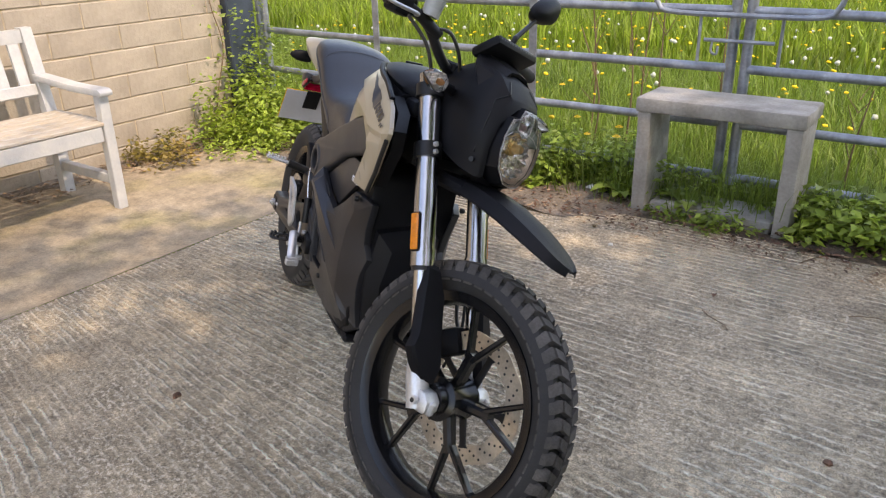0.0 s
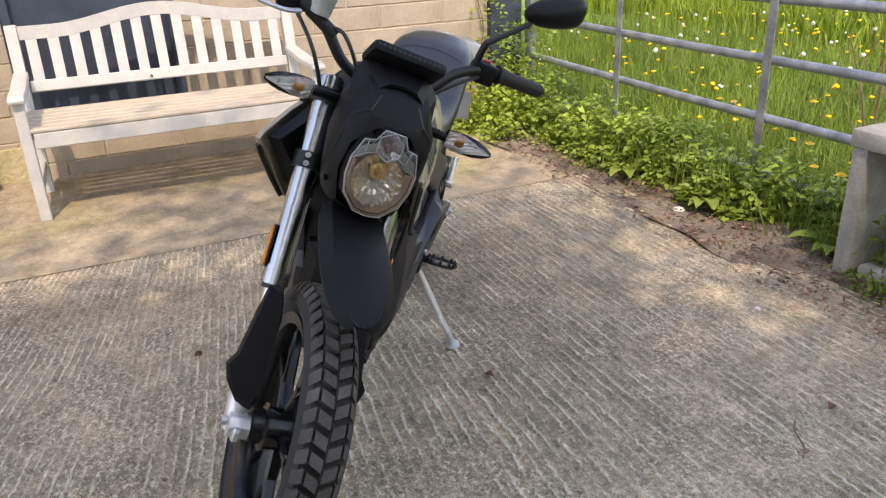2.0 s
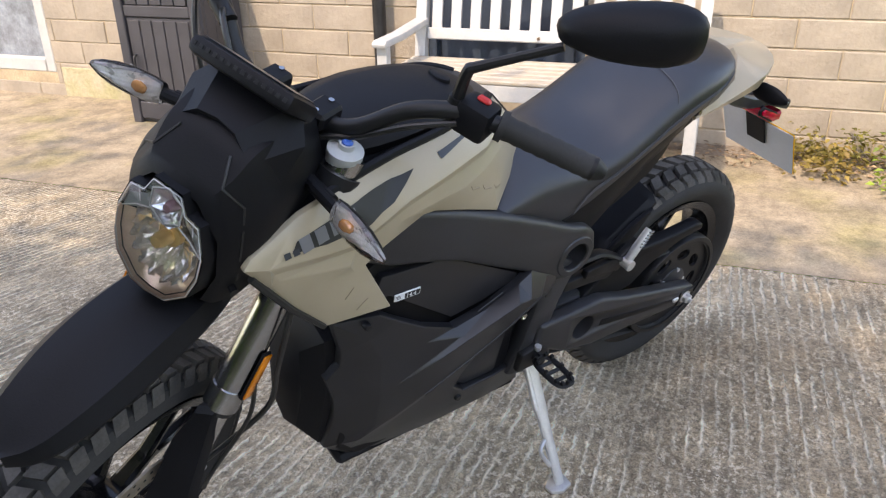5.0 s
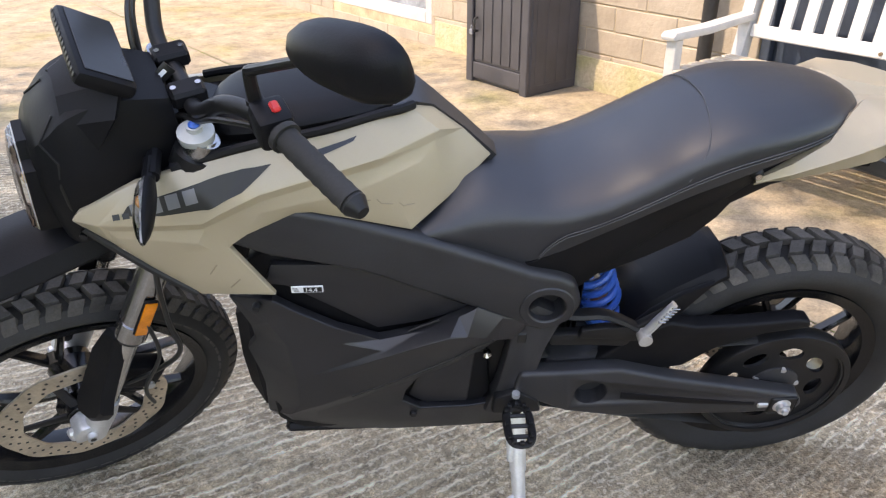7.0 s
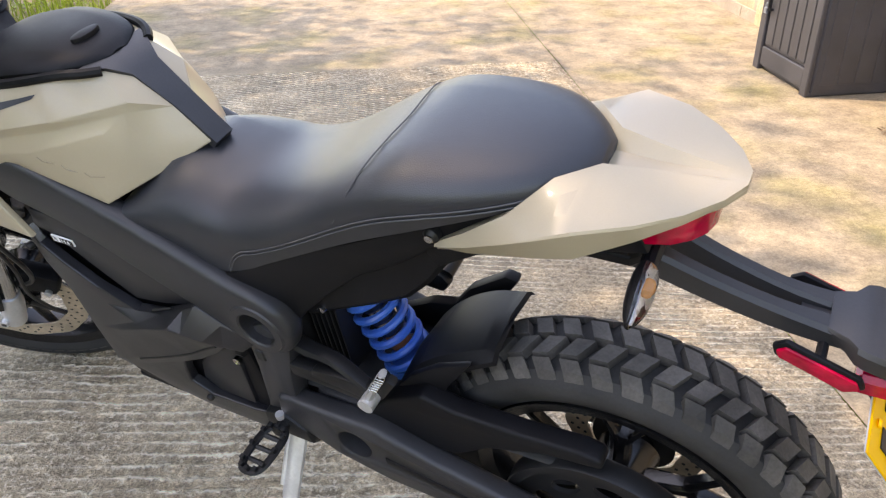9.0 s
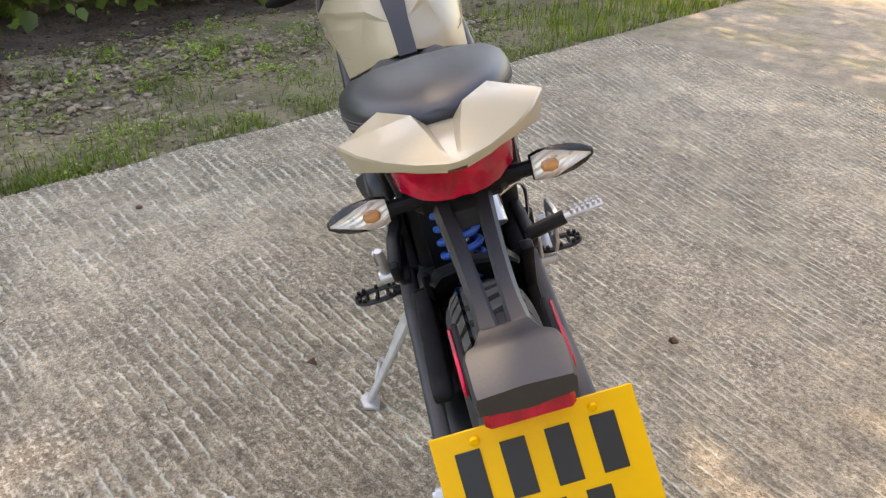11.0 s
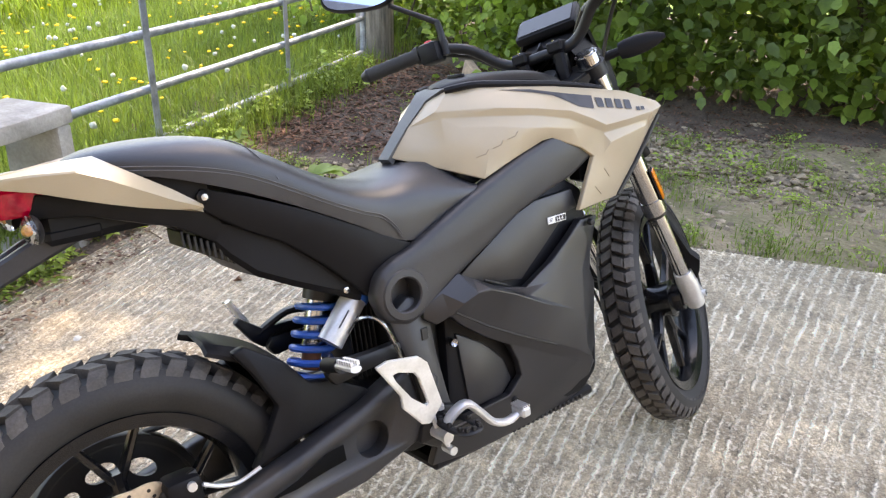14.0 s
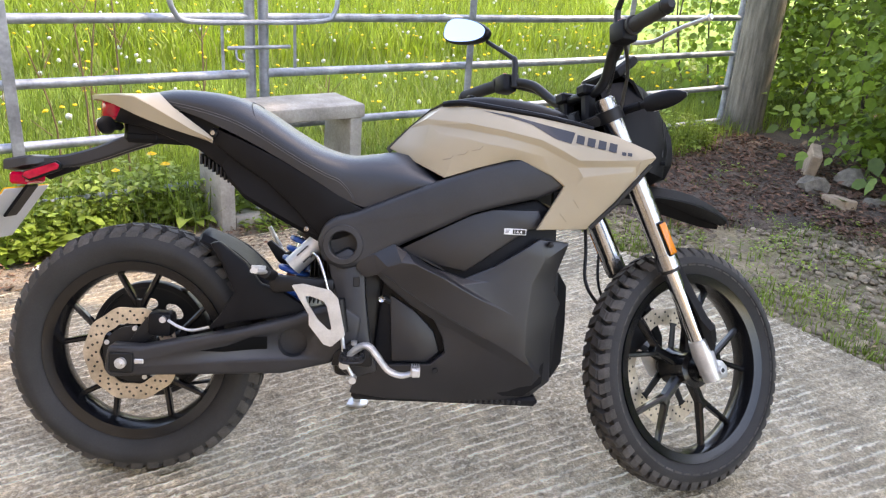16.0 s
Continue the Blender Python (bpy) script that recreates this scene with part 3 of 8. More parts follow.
# ---------------- concrete stool ----------------
def stool():
    s = empty("concrete_bench", pose(0, 0, 0))
    tagged(s, "weathered grey concrete bench frame standing in weeds by the gate", "bench")
    x0, x1, y0, y1, h = 0.80, 1.54, 1.50, 1.80, 0.56

    def rough(lo, hi, seed):
        bm = box(lo, hi, 0.012, seg=2)
        bmesh.ops.subdivide_edges(bm, edges=[e for e in bm.edges if e.calc_length() > 0.1], cuts=5, use_grid_fill=True)
        for v in bm.verts:
            v.co += noise.noise_vector(v.co * 14 + Vector((seed, 0, 0))) * 0.004
        return bm
    part("top_slab", rough((x0 - 0.01, y0 - 0.01, h - 0.068), (x1 + 0.01, y1, h), 1), M_STOOL, s)
    part("leg", rough((x0, y0, -0.03), (x0 + 0.07, y1 - 0.02, h - 0.066), 2), M_STOOL, s)
    part("leg", rough((x1 - 0.07, y0, -0.03), (x1, y1 - 0.02, h - 0.066), 3), M_STOOL, s)
    part("foot_rail", rough((x0 + 0.083, y0 + 0.03, -0.02), (x1 - 0.083, y1 - 0.03, 0.05), 4), M_STOOL, s)


stool()


# ---------------- galvanised field gates ----------------
def gate_leaf(name, x0, x1, uprights, label):
    g = empty(name, pose(0, GATE_Y, 0))
    tagged(g, label, "gate", group="field gates")
    for z in (0.135, 0.40, 0.665, 0.93, 1.20):
        part("rail", tube([(x0, 0, z), ((x0 + x1) / 2, 0, z - 0.008), (x1, 0, z)], 0.0215, 12), M_GALV, g)
    for x in uprights:
        end = x in (uprights[0], uprights[-1])
        if end:
            part("upright", tube([(x, 0, 0.10), (x, 0, 1.23)], 0.025, 12), M_GALV, g)
        else:
            part("upright", box((x - 0.024, -0.030, 0.12), (x + 0.024, -0.0225, 1.21), 0.002), M_GALV, g)
    return g


left_gate = gate_leaf("field_gate", -2.06, 1.105, (-2.08, -1.06, 0.05, 1.105), "galvanised steel field gate with five rails, grown in with weeds")
right_gate = gate_leaf("field_gate", 1.175, 5.08, (1.175, 2.44, 3.80, 5.08), "galvanised steel field gate closed against its neighbour")
for g, sgn, xm in ((left_gate, -1, 1.105), (right_gate, 1, 1.175)):
    x = xm + sgn * 0.1
    part("latch_drop", tube([(x + sgn * 0.05, -0.035, 0.69), (x + sgn * 0.05, -0.035, 0.90)], 0.008, 8), M_GALV, g)
part("latch_bolt", tube([(0.98, -0.035, 0.795), (1.30, -0.035, 0.795)], 0.009, 8), M_GALV, left_gate)
part("latch_handle", tube(smooth_path([(1.02, -0.035, 0.795), (1.02, -0.05, 0.745), (1.05, -0.06, 0.735), (1.05, -0.05, 0.77)], 4), 0.006, 8), M_GALV, left_gate)
hoop = empty("gate_hoop", pose(1.14, GATE_Y - 0.035, 0))
tagged(hoop, "bent steel hoop that drops over both gate ends", "gate latch")
part("hoop_bar", tube(smooth_path([(-0.42, 0, 1.20), (-0.425, 0, 1.05), (-0.40, -0.004, 0.955), (-0.33, -0.006, 0.917), (0, -0.006, 0.912), (0.33, -0.006, 0.917), (0.40, -0.004, 0.955), (0.425, 0, 1.05), (0.42, 0, 1.20)], 5), 0.0125, 10), M_GALV, hoop)
fp = empty("fence_post", pose(5.55, 1.95, 0))
tagged(fp, "thick old timber gate post", "post")
bm = bmesh.new()
add_tube(bm, [(0, 0, -0.2), (0.01, 0, 0.5), (0.0, 0.01, 1.2), (0.02, 0, 2.0)], [0.17, 0.155, 0.15, 0.14], 14)
for v in bm.verts:
    v.co += noise.noise_vector(v.co * 6) * 0.015
part("post", bm, M_OLDWOOD, fp)
tp = empty("hinge_post", pose(-2.15, GATE_Y + 0.02, 0))
tagged(tp, "galvanised steel hanging post of the gate", "post")
part("post", tube([(0, 0, -0.2), (0, 0, 1.35)], 0.032, 14), M_GALV, tp)
# ---------------- the motorcycle ----------------
# bike axes: x forward from the rear axle, y to its left, z up from the ground; it leans on its stand
from mathutils.geometry import delaunay_2d_cdt

M_BLACK = mat("matt_black_plastic", (0.0068, 0.0068, 0.0083), 0.50, spec=0.18, vary=0.12, scale=9, fine=400, bump=0.22, dist=0.001)
M_FAIR = mat("graphite_fairing_plastic", (0.014, 0.014, 0.017), 0.40, spec=0.6, vary=0.12, scale=9, fine=400, bump=0.22, dist=0.001)
M_FRAME = mat("satin_black_frame", (0.010, 0.010, 0.011), 0.45, spec=0.35, vary=0.12, scale=12, fine=300, bump=0.15, dist=0.001)
M_GREY = mat("charcoal_cast_grey", (0.025, 0.025, 0.028), 0.44, spec=0.5, vary=0.12, scale=9, fine=300, bump=0.15, dist=0.001)
M_TAN = mat("sand_paint", (0.385, 0.318, 0.22), 0.32, vary=0.03, scale=4, fine=600, bump=0.03, dist=0.0005, coat=0.25, rough_vary=0.05)
M_LEATHER = mat("black_seat_vinyl", (0.021, 0.0225, 0.028), 0.38, spec=0.6, vary=0.1, scale=6, fine=700, bump=0.4, dist=0.0008, rough_vary=0.08)
M_TYRE = mat("tyre_rubber", (0.025, 0.024, 0.0235), 0.75, vary=0.2, scale=12, fine=250, bump=0.25, dist=0.001)
M_TREAD = mat("dusty_tread_rubber", (0.080, 0.072, 0.065), 0.85, vary=0.25, scale=14, fine=250, bump=0.3, dist=0.001, island=0.2)
M_RIM = mat("gloss_black_rim", (0.007, 0.007, 0.008), 0.2, vary=0.1, scale=8, fine=200, bump=0.04, spec=0.45)
M_ALU = mat("bright_aluminium", (0.66, 0.66, 0.66), 0.38, metal=0.65, vary=0.08, scale=20, fine=200, bump=0.08)
M_CHROME = mat("chromed_tube", (0.62, 0.62, 0.63), 0.16, metal=1.0, vary=0.05, scale=10, fine=100, bump=0.0, rough_vary=0.06)
M_SILVER = mat("silver_fork_anodising", (0.44, 0.44, 0.45), 0.2, metal=1.0, vary=0.06, scale=10, fine=200, bump=0.03)
M_DISC = mat("brake_disc_steel", (0.60, 0.50, 0.38), 0.38, metal=0.6, vary=0.15, scale=18, fine=150, bump=0.1)
M_BLUE = mat("blue_spring", (0.02, 0.12, 0.50), 0.35, vary=0.12, scale=20, fine=150, bump=0.05)
M_RED = mat("red_lens", (0.50, 0.002, 0.032), 0.12, vary=0.2, scale=30, fine=150, bump=0.15, spec=0.4, coat=0.12)
M_AMBER = mat("amber_reflector", (0.75, 0.22, 0.01), 0.2, vary=0.1, scale=60, fine=300, bump=0.3, coat=0.5)
M_REDPAINT = mat("red_button", (0.6, 0.02, 0.02), 0.4, vary=0.05, bump=0)
M_YPLATE = mat("yellow_plate", (0.82, 0.43, 0.004), 0.45, vary=0.02, scale=8, bump=0.02, spec=0.25)
# black of print, and the painted shade of mock holes, slots and grooves
M_INKRECESS = mat("ink_and_recess_black", (0.012, 0.012, 0.012), 0.5, vary=0.05, bump=0)
M_GREEN = mat("green_strip", (0.03, 0.30, 0.08), 0.4, vary=0.05, bump=0)
M_PLATEBACK = mat("plate_back_grey", (0.55, 0.55, 0.57), 0.5, vary=0.04, scale=8, bump=0.05)
M_DECAL = mat("slate_decal", (0.026, 0.029, 0.038), 0.4, vary=0.05, bump=0)
M_DECALTXT = mat("pale_grey_decal", (0.15, 0.15, 0.155), 0.4, vary=0.03, bump=0)
M_TANLINE = mat("dark_sand_line", (0.27, 0.22, 0.15), 0.4, vary=0.03, bump=0)
M_LABEL = mat("white_label", (0.78, 0.78, 0.78), 0.45, vary=0.02, bump=0)
M_THREAD = mat("grey_thread", (0.075, 0.075, 0.08), 0.7, vary=0.1, bump=0)
# near-black that stands in for the shade inside an open slot
M_SLOTDARK = mat("slot_dark", (0.006, 0.006, 0.006), 0.95, vary=0.05, bump=0, spec=0.05)
M_CABLE = mat("black_cable", (0.014, 0.014, 0.014), 0.4, vary=0.1, bump=0)
M_COPPER = mat("rusty_bump_stop", (0.30, 0.11, 0.05), 0.5, vary=0.15, bump=0.1)
M_FLUID = mat("milky_reservoir", (0.42, 0.43, 0.42), 0.3, vary=0.05, bump=0.02)
M_BULB = mat("gold_bulb", (0.85, 0.58, 0.26), 0.25, metal=0.6, vary=0.1, bump=0)
M_ORANGE = mat("orange_bulb", (0.80, 0.36, 0.14), 0.25, vary=0.1, bump=0)
M_REFLECT = mat("lamp_reflector", (1.0, 0.93, 0.86), 0.14, metal=0.75, vary=0.06, scale=20, bump=0.0)
M_INDICATOR = mat("indicator_bowl", (0.92, 0.90, 0.89), 0.30, metal=0.35, vary=0.08, scale=60, fine=300, bump=0.1)
M_FACET = mat("silvered_facet", (0.98, 0.97, 0.96), 0.12, metal=0.75, vary=0.06, scale=30, bump=0.0)
M_BRONZE = mat("warm_lamp_lip", (0.98, 0.74, 0.58), 0.25, metal=0.3, vary=0.1, scale=14, bump=0.0)
M_SHOULDER = mat("greenish_lamp_facet", (0.55, 0.60, 0.59), 0.15, metal=0.45, vary=0.1, scale=20, bump=0)
M_LENSEDGE = mat("pale_lens_edge", (0.66, 0.65, 0.63), 0.2, vary=0.04, bump=0)
M_SMOKY = mat("smoky_bulb", (0.30, 0.18, 0.20), 0.15, vary=0.2, scale=60, bump=0)
M_SCREEN = mat("dash_glass", (0.02, 0.021, 0.024), 0.3, vary=0.1, scale=6, bump=0, spec=0.35)


def glass(name, tint, rough=0.05):
    m = bpy.data.materials.new(name)
    m.use_nodes = True
    n, l = m.node_tree.nodes, m.node_tree.links
    tr, gl, mix, fr = n.new("ShaderNodeBsdfTransparent"), n.new("ShaderNodeBsdfGlossy"), n.new("ShaderNodeMixShader"), n.new("ShaderNodeFresnel")
    tr.inputs[0].default_value = (*tint, 1)
    gl.inputs["Roughness"].default_value = rough
    fr.inputs[0].default_value = 1.5
    l.new(fr.outputs[0], mix.inputs[0])
    l.new(tr.outputs[0], mix.inputs[1])
    l.new(gl.outputs[0], mix.inputs[2])
    l.new(mix.outputs[0], n["Material Output"].inputs[0])
    return m


M_GLASS = glass("clear_lens", (0.985, 0.985, 0.985))
M_MIRROR = bpy.data.materials.new("mirror_glass")
M_MIRROR.use_nodes = True
mp_ = M_MIRROR.node_tree.nodes["Principled BSDF"]
mp_.inputs["Metallic"].default_value, mp_.inputs["Roughness"].default_value = 1.0, 0.02
# blue of the reflected sky is put into the base colour
mp_.inputs["Base Color"].default_value = (0.56, 0.64, 0.80, 1)

LEAN, HEADING = 14.94, -34.1
bike = empty("motorcycle", pose(0, 0, 0, 0, 0, HEADING) @ pose(0, 0, 0, -LEAN))
tagged(bike, "matt black and sand electric motorcycle leaning on its side stand", "motorcycle")
RAKE, STEER = radians(26.5), radians(27)
HEAD = Vector((1.085, 0, 0.92))
AXIS = Vector((-math.sin(RAKE), 0, math.cos(RAKE)))
FWD = Vector((math.cos(RAKE), 0, math.sin(RAKE)))
TURN = Matrix.Translation(HEAD) @ Matrix.Rotation(STEER, 4, AXIS) @ Matrix.Translation(-HEAD)
REAR_C, FRONT_C = Vector((0, 0, 0.322)), Vector((1.450, 0, 0.325))


def bpart(name, bm, material, label="", parent=None, smooth=35.0):
    return part(name, bm, material, parent or bike, label, smooth)


def spart(name, bm, material, label="", smooth=35.0):
    """A part that turns with the front fork, drawn as if the bars stood straight."""
    o = part(name, bm, material, bike, label, smooth)
    o.matrix_basis = TURN
    return o


def fork_at(s, y=0.0, off=0.048):
    return HEAD + FWD * off + AXIS * s + Vector((0, y, 0))


def skin(pts, nb, thick, side=1, round_edge=0.0):
    """A shaped panel: points (x, z, y), the first nb of them its outline in order; thick inwards."""
    v2 = [Vector((p[0], p[1])) for p in pts]
    vo, _, fo, ov, _, _ = delaunay_2d_cdt(v2, [(i, (i + 1) % nb) for i in range(nb)], [list(range(nb))], 1, 1e-6)
    bm = bmesh.new()
    outer, inner = [], []
    for i, v in enumerate(vo):
        p = pts[ov[i][0]]
        outer.append(bm.verts.new((p[0], p[2] * side, p[1])))
        inner.append(bm.verts.new((p[0], (p[2] - thick) * side, p[1])))
    for f in fo:
        bm.faces.new([outer[i] for i in f])
        bm.faces.new([inner[i] for i in f][::-1])
    count = {}
    for f in fo:
        for a, b in zip(f, list(f[1:]) + [f[0]]):
            count[(a, b)] = 1
    for a, b in count:
        if (b, a) not in count:
            bm.faces.new((outer[a], outer[b], inner[b], inner[a]))
    bmesh.ops.recalc_face_normals(bm, faces=bm.faces)
    if round_edge:
        es = [e for e in bm.edges if len(e.link_faces) == 2 and e.calc_face_angle(0) > radians(50)]
        bmesh.ops.bevel(bm, geom=es, offset=round_edge, segments=2, affect="EDGES", profile=0.5, clamp_overlap=True)
    return bm


def creased(rim, inner, folds, thick, side=1, round_edge=0.0):
    """A moulded panel: a rim and inner points (x, z, y), folds as runs of points that stay edges; thick inwards."""
    pts = list(rim) + list(inner)
    at = {(p[0], p[1]): i for i, p in enumerate(pts)}
    n = len(rim)
    edges = [(i, (i + 1) % n) for i in range(n)]
    for run in folds:
        ids = [at[(p[0], p[1])] for p in run]
        edges += list(zip(ids, ids[1:]))
    vo, _, fo, ov, _, _ = delaunay_2d_cdt([Vector((p[0], p[1])) for p in pts], edges, [list(range(n))], 1, 1e-6)
    bm = bmesh.new()
    outer = [bm.verts.new((pts[o[0]][0], pts[o[0]][2] * side, pts[o[0]][1])) for o in ov]
    inside = [bm.verts.new((pts[o[0]][0], (pts[o[0]][2] - thick) * side, pts[o[0]][1])) for o in ov]
    count = set()
    for f in fo:
        bm.faces.new([outer[i] for i in f])
        bm.faces.new([inside[i] for i in f][::-1])
        count |= set(zip(f, list(f[1:]) + [f[0]]))
    for a, b in count:
        if (b, a) not in count:
            bm.faces.new((outer[a], outer[b], inside[b], inside[a]))
    bmesh.ops.recalc_face_normals(bm, faces=bm.faces)
    pairs = {frozenset(((round(p[0], 4), round(p[1], 4)), (round(q[0], 4), round(q[1], 4)))) for run in folds for p, q in zip(run, run[1:])}
    flat = lambda v: (round(v.co.x, 4), round(v.co.z, 4))
    es = [e for e in bm.edges if frozenset((flat(e.verts[0]), flat(e.verts[1]))) in pairs and e.calc_face_angle(0) > radians(3)]
    for e in bm.edges:
        if len(e.link_faces) == 2 and e.calc_face_angle(0) > radians(50):
            es.append(e)
    bmesh.ops.bevel(bm, geom=list(set(es)), offset=round_edge or 0.002, segments=2, affect="EDGES", profile=0.5, clamp_overlap=True)
    for f in bm.faces:
        f.smooth = True
    for e in bm.edges:
        e.smooth = len(e.link_faces) == 2 and e.calc_face_angle(0) < radians(20)
    return bm


def surface_y(ob, x, z, side):
    """How far out (y) the surface of a part lies at x, z."""
    hit, place, _, _ = ob.ray_cast(Vector((x, side * 0.5, z)), Vector((0, -side, 0)))
    return place.y if hit else side * 0.15


def decal(name, outline, ob, side, material, label="", lift=0.0014, step=0.0065):
    """A thin printed patch that follows the surface of a part."""
    fine = []
    for (x0, z0), (x1, z1) in zip(outline, outline[1:] + outline[:1]):
        k = max(1, int(math.hypot(x1 - x0, z1 - z0) / 0.006))
        fine += [(x0 + (x1 - x0) * i / k, z0 + (z1 - z0) * i / k) for i in range(k)]
    outline = fine
    n = len(outline)
    pts = [Vector(p) for p in outline]
    xs, zs = [p[0] for p in outline], [p[1] for p in outline]
    x = min(xs) + step
    while x < max(xs):
        z = min(zs) + step
        while z < max(zs):
            inside = False
            for (x0, z0), (x1, z1) in zip(outline, outline[1:] + outline[:1]):
                if (z0 > z) != (z1 > z) and x < (x1 - x0) * (z - z0) / (z1 - z0) + x0:
                    inside = not inside
            if inside:
                pts.append(Vector((x, z)))
            z += step
        x += step
    vo, _, fo, _, _, _ = delaunay_2d_cdt(pts, [(i, (i + 1) % n) for i in range(n)], [list(range(n))], 1, 1e-6)
    bm = bmesh.new()
    vs = [bm.verts.new((v[0], surface_y(ob, v[0], v[1], side) + side * lift, v[1])) for v in vo]
    for f in fo:
        bm.faces.new([vs[i] for i in f])
    return part(name, bm, material, ob, label, 30)


def loft(sections, mirror=True, caps=True, closed=True):
    """Rings of points joined in order; half rings (y, z from the middle top to the middle bottom) are mirrored."""
    bm = bmesh.new()
    rings = []
    for x, half in sections:
        ring = [(x, y, z) for y, z in half]
        if mirror:
            ring += [(x, -y, z) for y, z in reversed(half) if abs(y) > 1e-6]
        rings.append([bm.verts.new(p) for p in ring])
    n = len(rings[0])
    for a, b in zip(rings, rings[1:]):
        for k in range(n):
            bm.faces.new((a[k], a[(k + 1) % n], b[(k + 1) % n], b[k]))
    if caps:
        bm.faces.new(rings[0][::-1])
        bm.faces.new(rings[-1])
    return bm


def dense(rows, k=4):
    """Catmull-Rom between rows of equal length."""
    out = []
    R = [np.array(r, float) for r in rows]
    for i in range(len(R) - 1):
        a, b, c, d = R[max(i - 1, 0)], R[i], R[i + 1], R[min(i + 2, len(R) - 1)]
        for j in range(k):
            t = j / k
            out.append(0.5 * (2 * b + (c - a) * t + (2 * a - 5 * b + 4 * c - d) * t * t + (3 * b - a - 3 * c + d) * t ** 3))
    return out + [R[-1]]


def bore(ob, centre, r, y0, y1):
    """Sinks a round pocket into a part, along y from y0 to y1."""
    bm = lathe([(0, y0), (r, y0), (r, y1), (0, y1)], 36, "Y", centre)
    bmesh.ops.recalc_face_normals(bm, faces=bm.faces)
    me = bpy.data.meshes.new("cutter")
    bm.to_mesh(me)
    bm.free()
    tool = new("cutter", me)
    tool.matrix_world = bike.matrix_world
    bpy.context.view_layer.update()
    md = ob.modifiers.new("bore", "BOOLEAN")
    md.operation, md.solver, md.object = "DIFFERENCE", "EXACT", tool
    dg = bpy.context.evaluated_depsgraph_get()
    cut = bpy.data.meshes.new_from_object(ob.evaluated_get(dg))
    ob.modifiers.remove(md)
    bpy.data.objects.remove(tool)
    ob.data = cut


# ---- wheels ----
def tyre_bm(R, half, rim, blocks):
    prof = [(rim, -half * 0.62), (rim + 0.012, -half * 0.78), (rim + 0.035, -half * 0.97), (R - 0.045, -half), (R - 0.032, -half * 0.93), (R - 0.0185, -half * 0.72), (R - 0.016, -half * 0.4), (R - 0.016, 0)]
    prof = prof + [(r, -y) for r, y in reversed(prof[:-1])]
    return lathe(prof, 72, "Y", (0, 0, 0), True)


def tread_bm(R, half, n, flip=1):
    """Bent lugs from the middle outwards and shoulder lugs that fade into the wall."""
    bm = bmesh.new()

    def rad(y, lift):
        t = min(1, abs(y) / half)
        return R - 0.010 - 0.034 * max(0, (t - 0.45) / 0.55) ** 2.0 - 0.002 * t + lift

    def block(cells):
        lo = [bm.verts.new((rad(y, -0.011) * math.cos(a), y, rad(y, -0.011) * math.sin(a))) for a, y, _ in cells]
        ca = sum(c[0] for c in cells) / len(cells)
        cy = sum(c[1] for c in cells) / len(cells)
        top = []
        for a, y, lift in cells:
            a2, y2 = a + (ca - a) * 0.07, y + (cy - y) * 0.06
            top.append(bm.verts.new((rad(y2, lift) * math.cos(a2), y2, rad(y2, lift) * math.sin(a2))))
        m = len(cells)
        mid = bm.verts.new((rad(cy, 0.0088) * math.cos(ca), cy, rad(cy, 0.0088) * math.sin(ca)))
        for k in range(m):
            bm.faces.new((top[k], top[(k + 1) % m], mid))
            bm.faces.new((lo[k], lo[(k + 1) % m], top[(k + 1) % m], top[k]))
    p = 2 * math.pi / n
    for i in range(n):
        for s in (1, -1):
            a = i * p + (p / 2 if s < 0 else 0)
            h = half
            f = flip * p
            block([(a, s * h * 0.03, 0.010), (a + p * 0.66, s * h * 0.03, 0.010), (a + p * 0.62 + f * 0.38, s * h * 0.50, 0.0098), (a - p * 0.02 + f * 0.38, s * h * 0.50, 0.0098)])
            b = a + f * 0.38
            block([(b, s * h * 0.565, 0.009), (b + p * 0.70, s * h * 0.565, 0.009), (b + p * 0.75 - f * 0.20, s * h * 0.78, 0.0062), (b + p * 0.77 - f * 0.30, s * h * 0.95, 0.0005), (b - f * 0.30, s * h * 0.95, 0.0005), (b - f * 0.20, s * h * 0.78, 0.0065)])
    return bm


def rim_bm(rim, half):
    prof = [(rim + 0.004, -half), (rim + 0.012, -half - 0.003), (rim + 0.012, -half + 0.006), (rim - 0.006, -half + 0.014), (rim - 0.014, -half * 0.3), (rim - 0.014, half * 0.3),
            (rim - 0.006, half - 0.014), (rim + 0.012, half - 0.006), (rim + 0.012, half + 0.003), (rim + 0.004, half)]
    inner = [(rim - 0.012, half - 0.004), (rim - 0.022, half * 0.3), (rim - 0.022, -half * 0.3), (rim - 0.012, -half + 0.004)]
    return lathe(prof + inner, 72, "Y", (0, 0, 0), True)


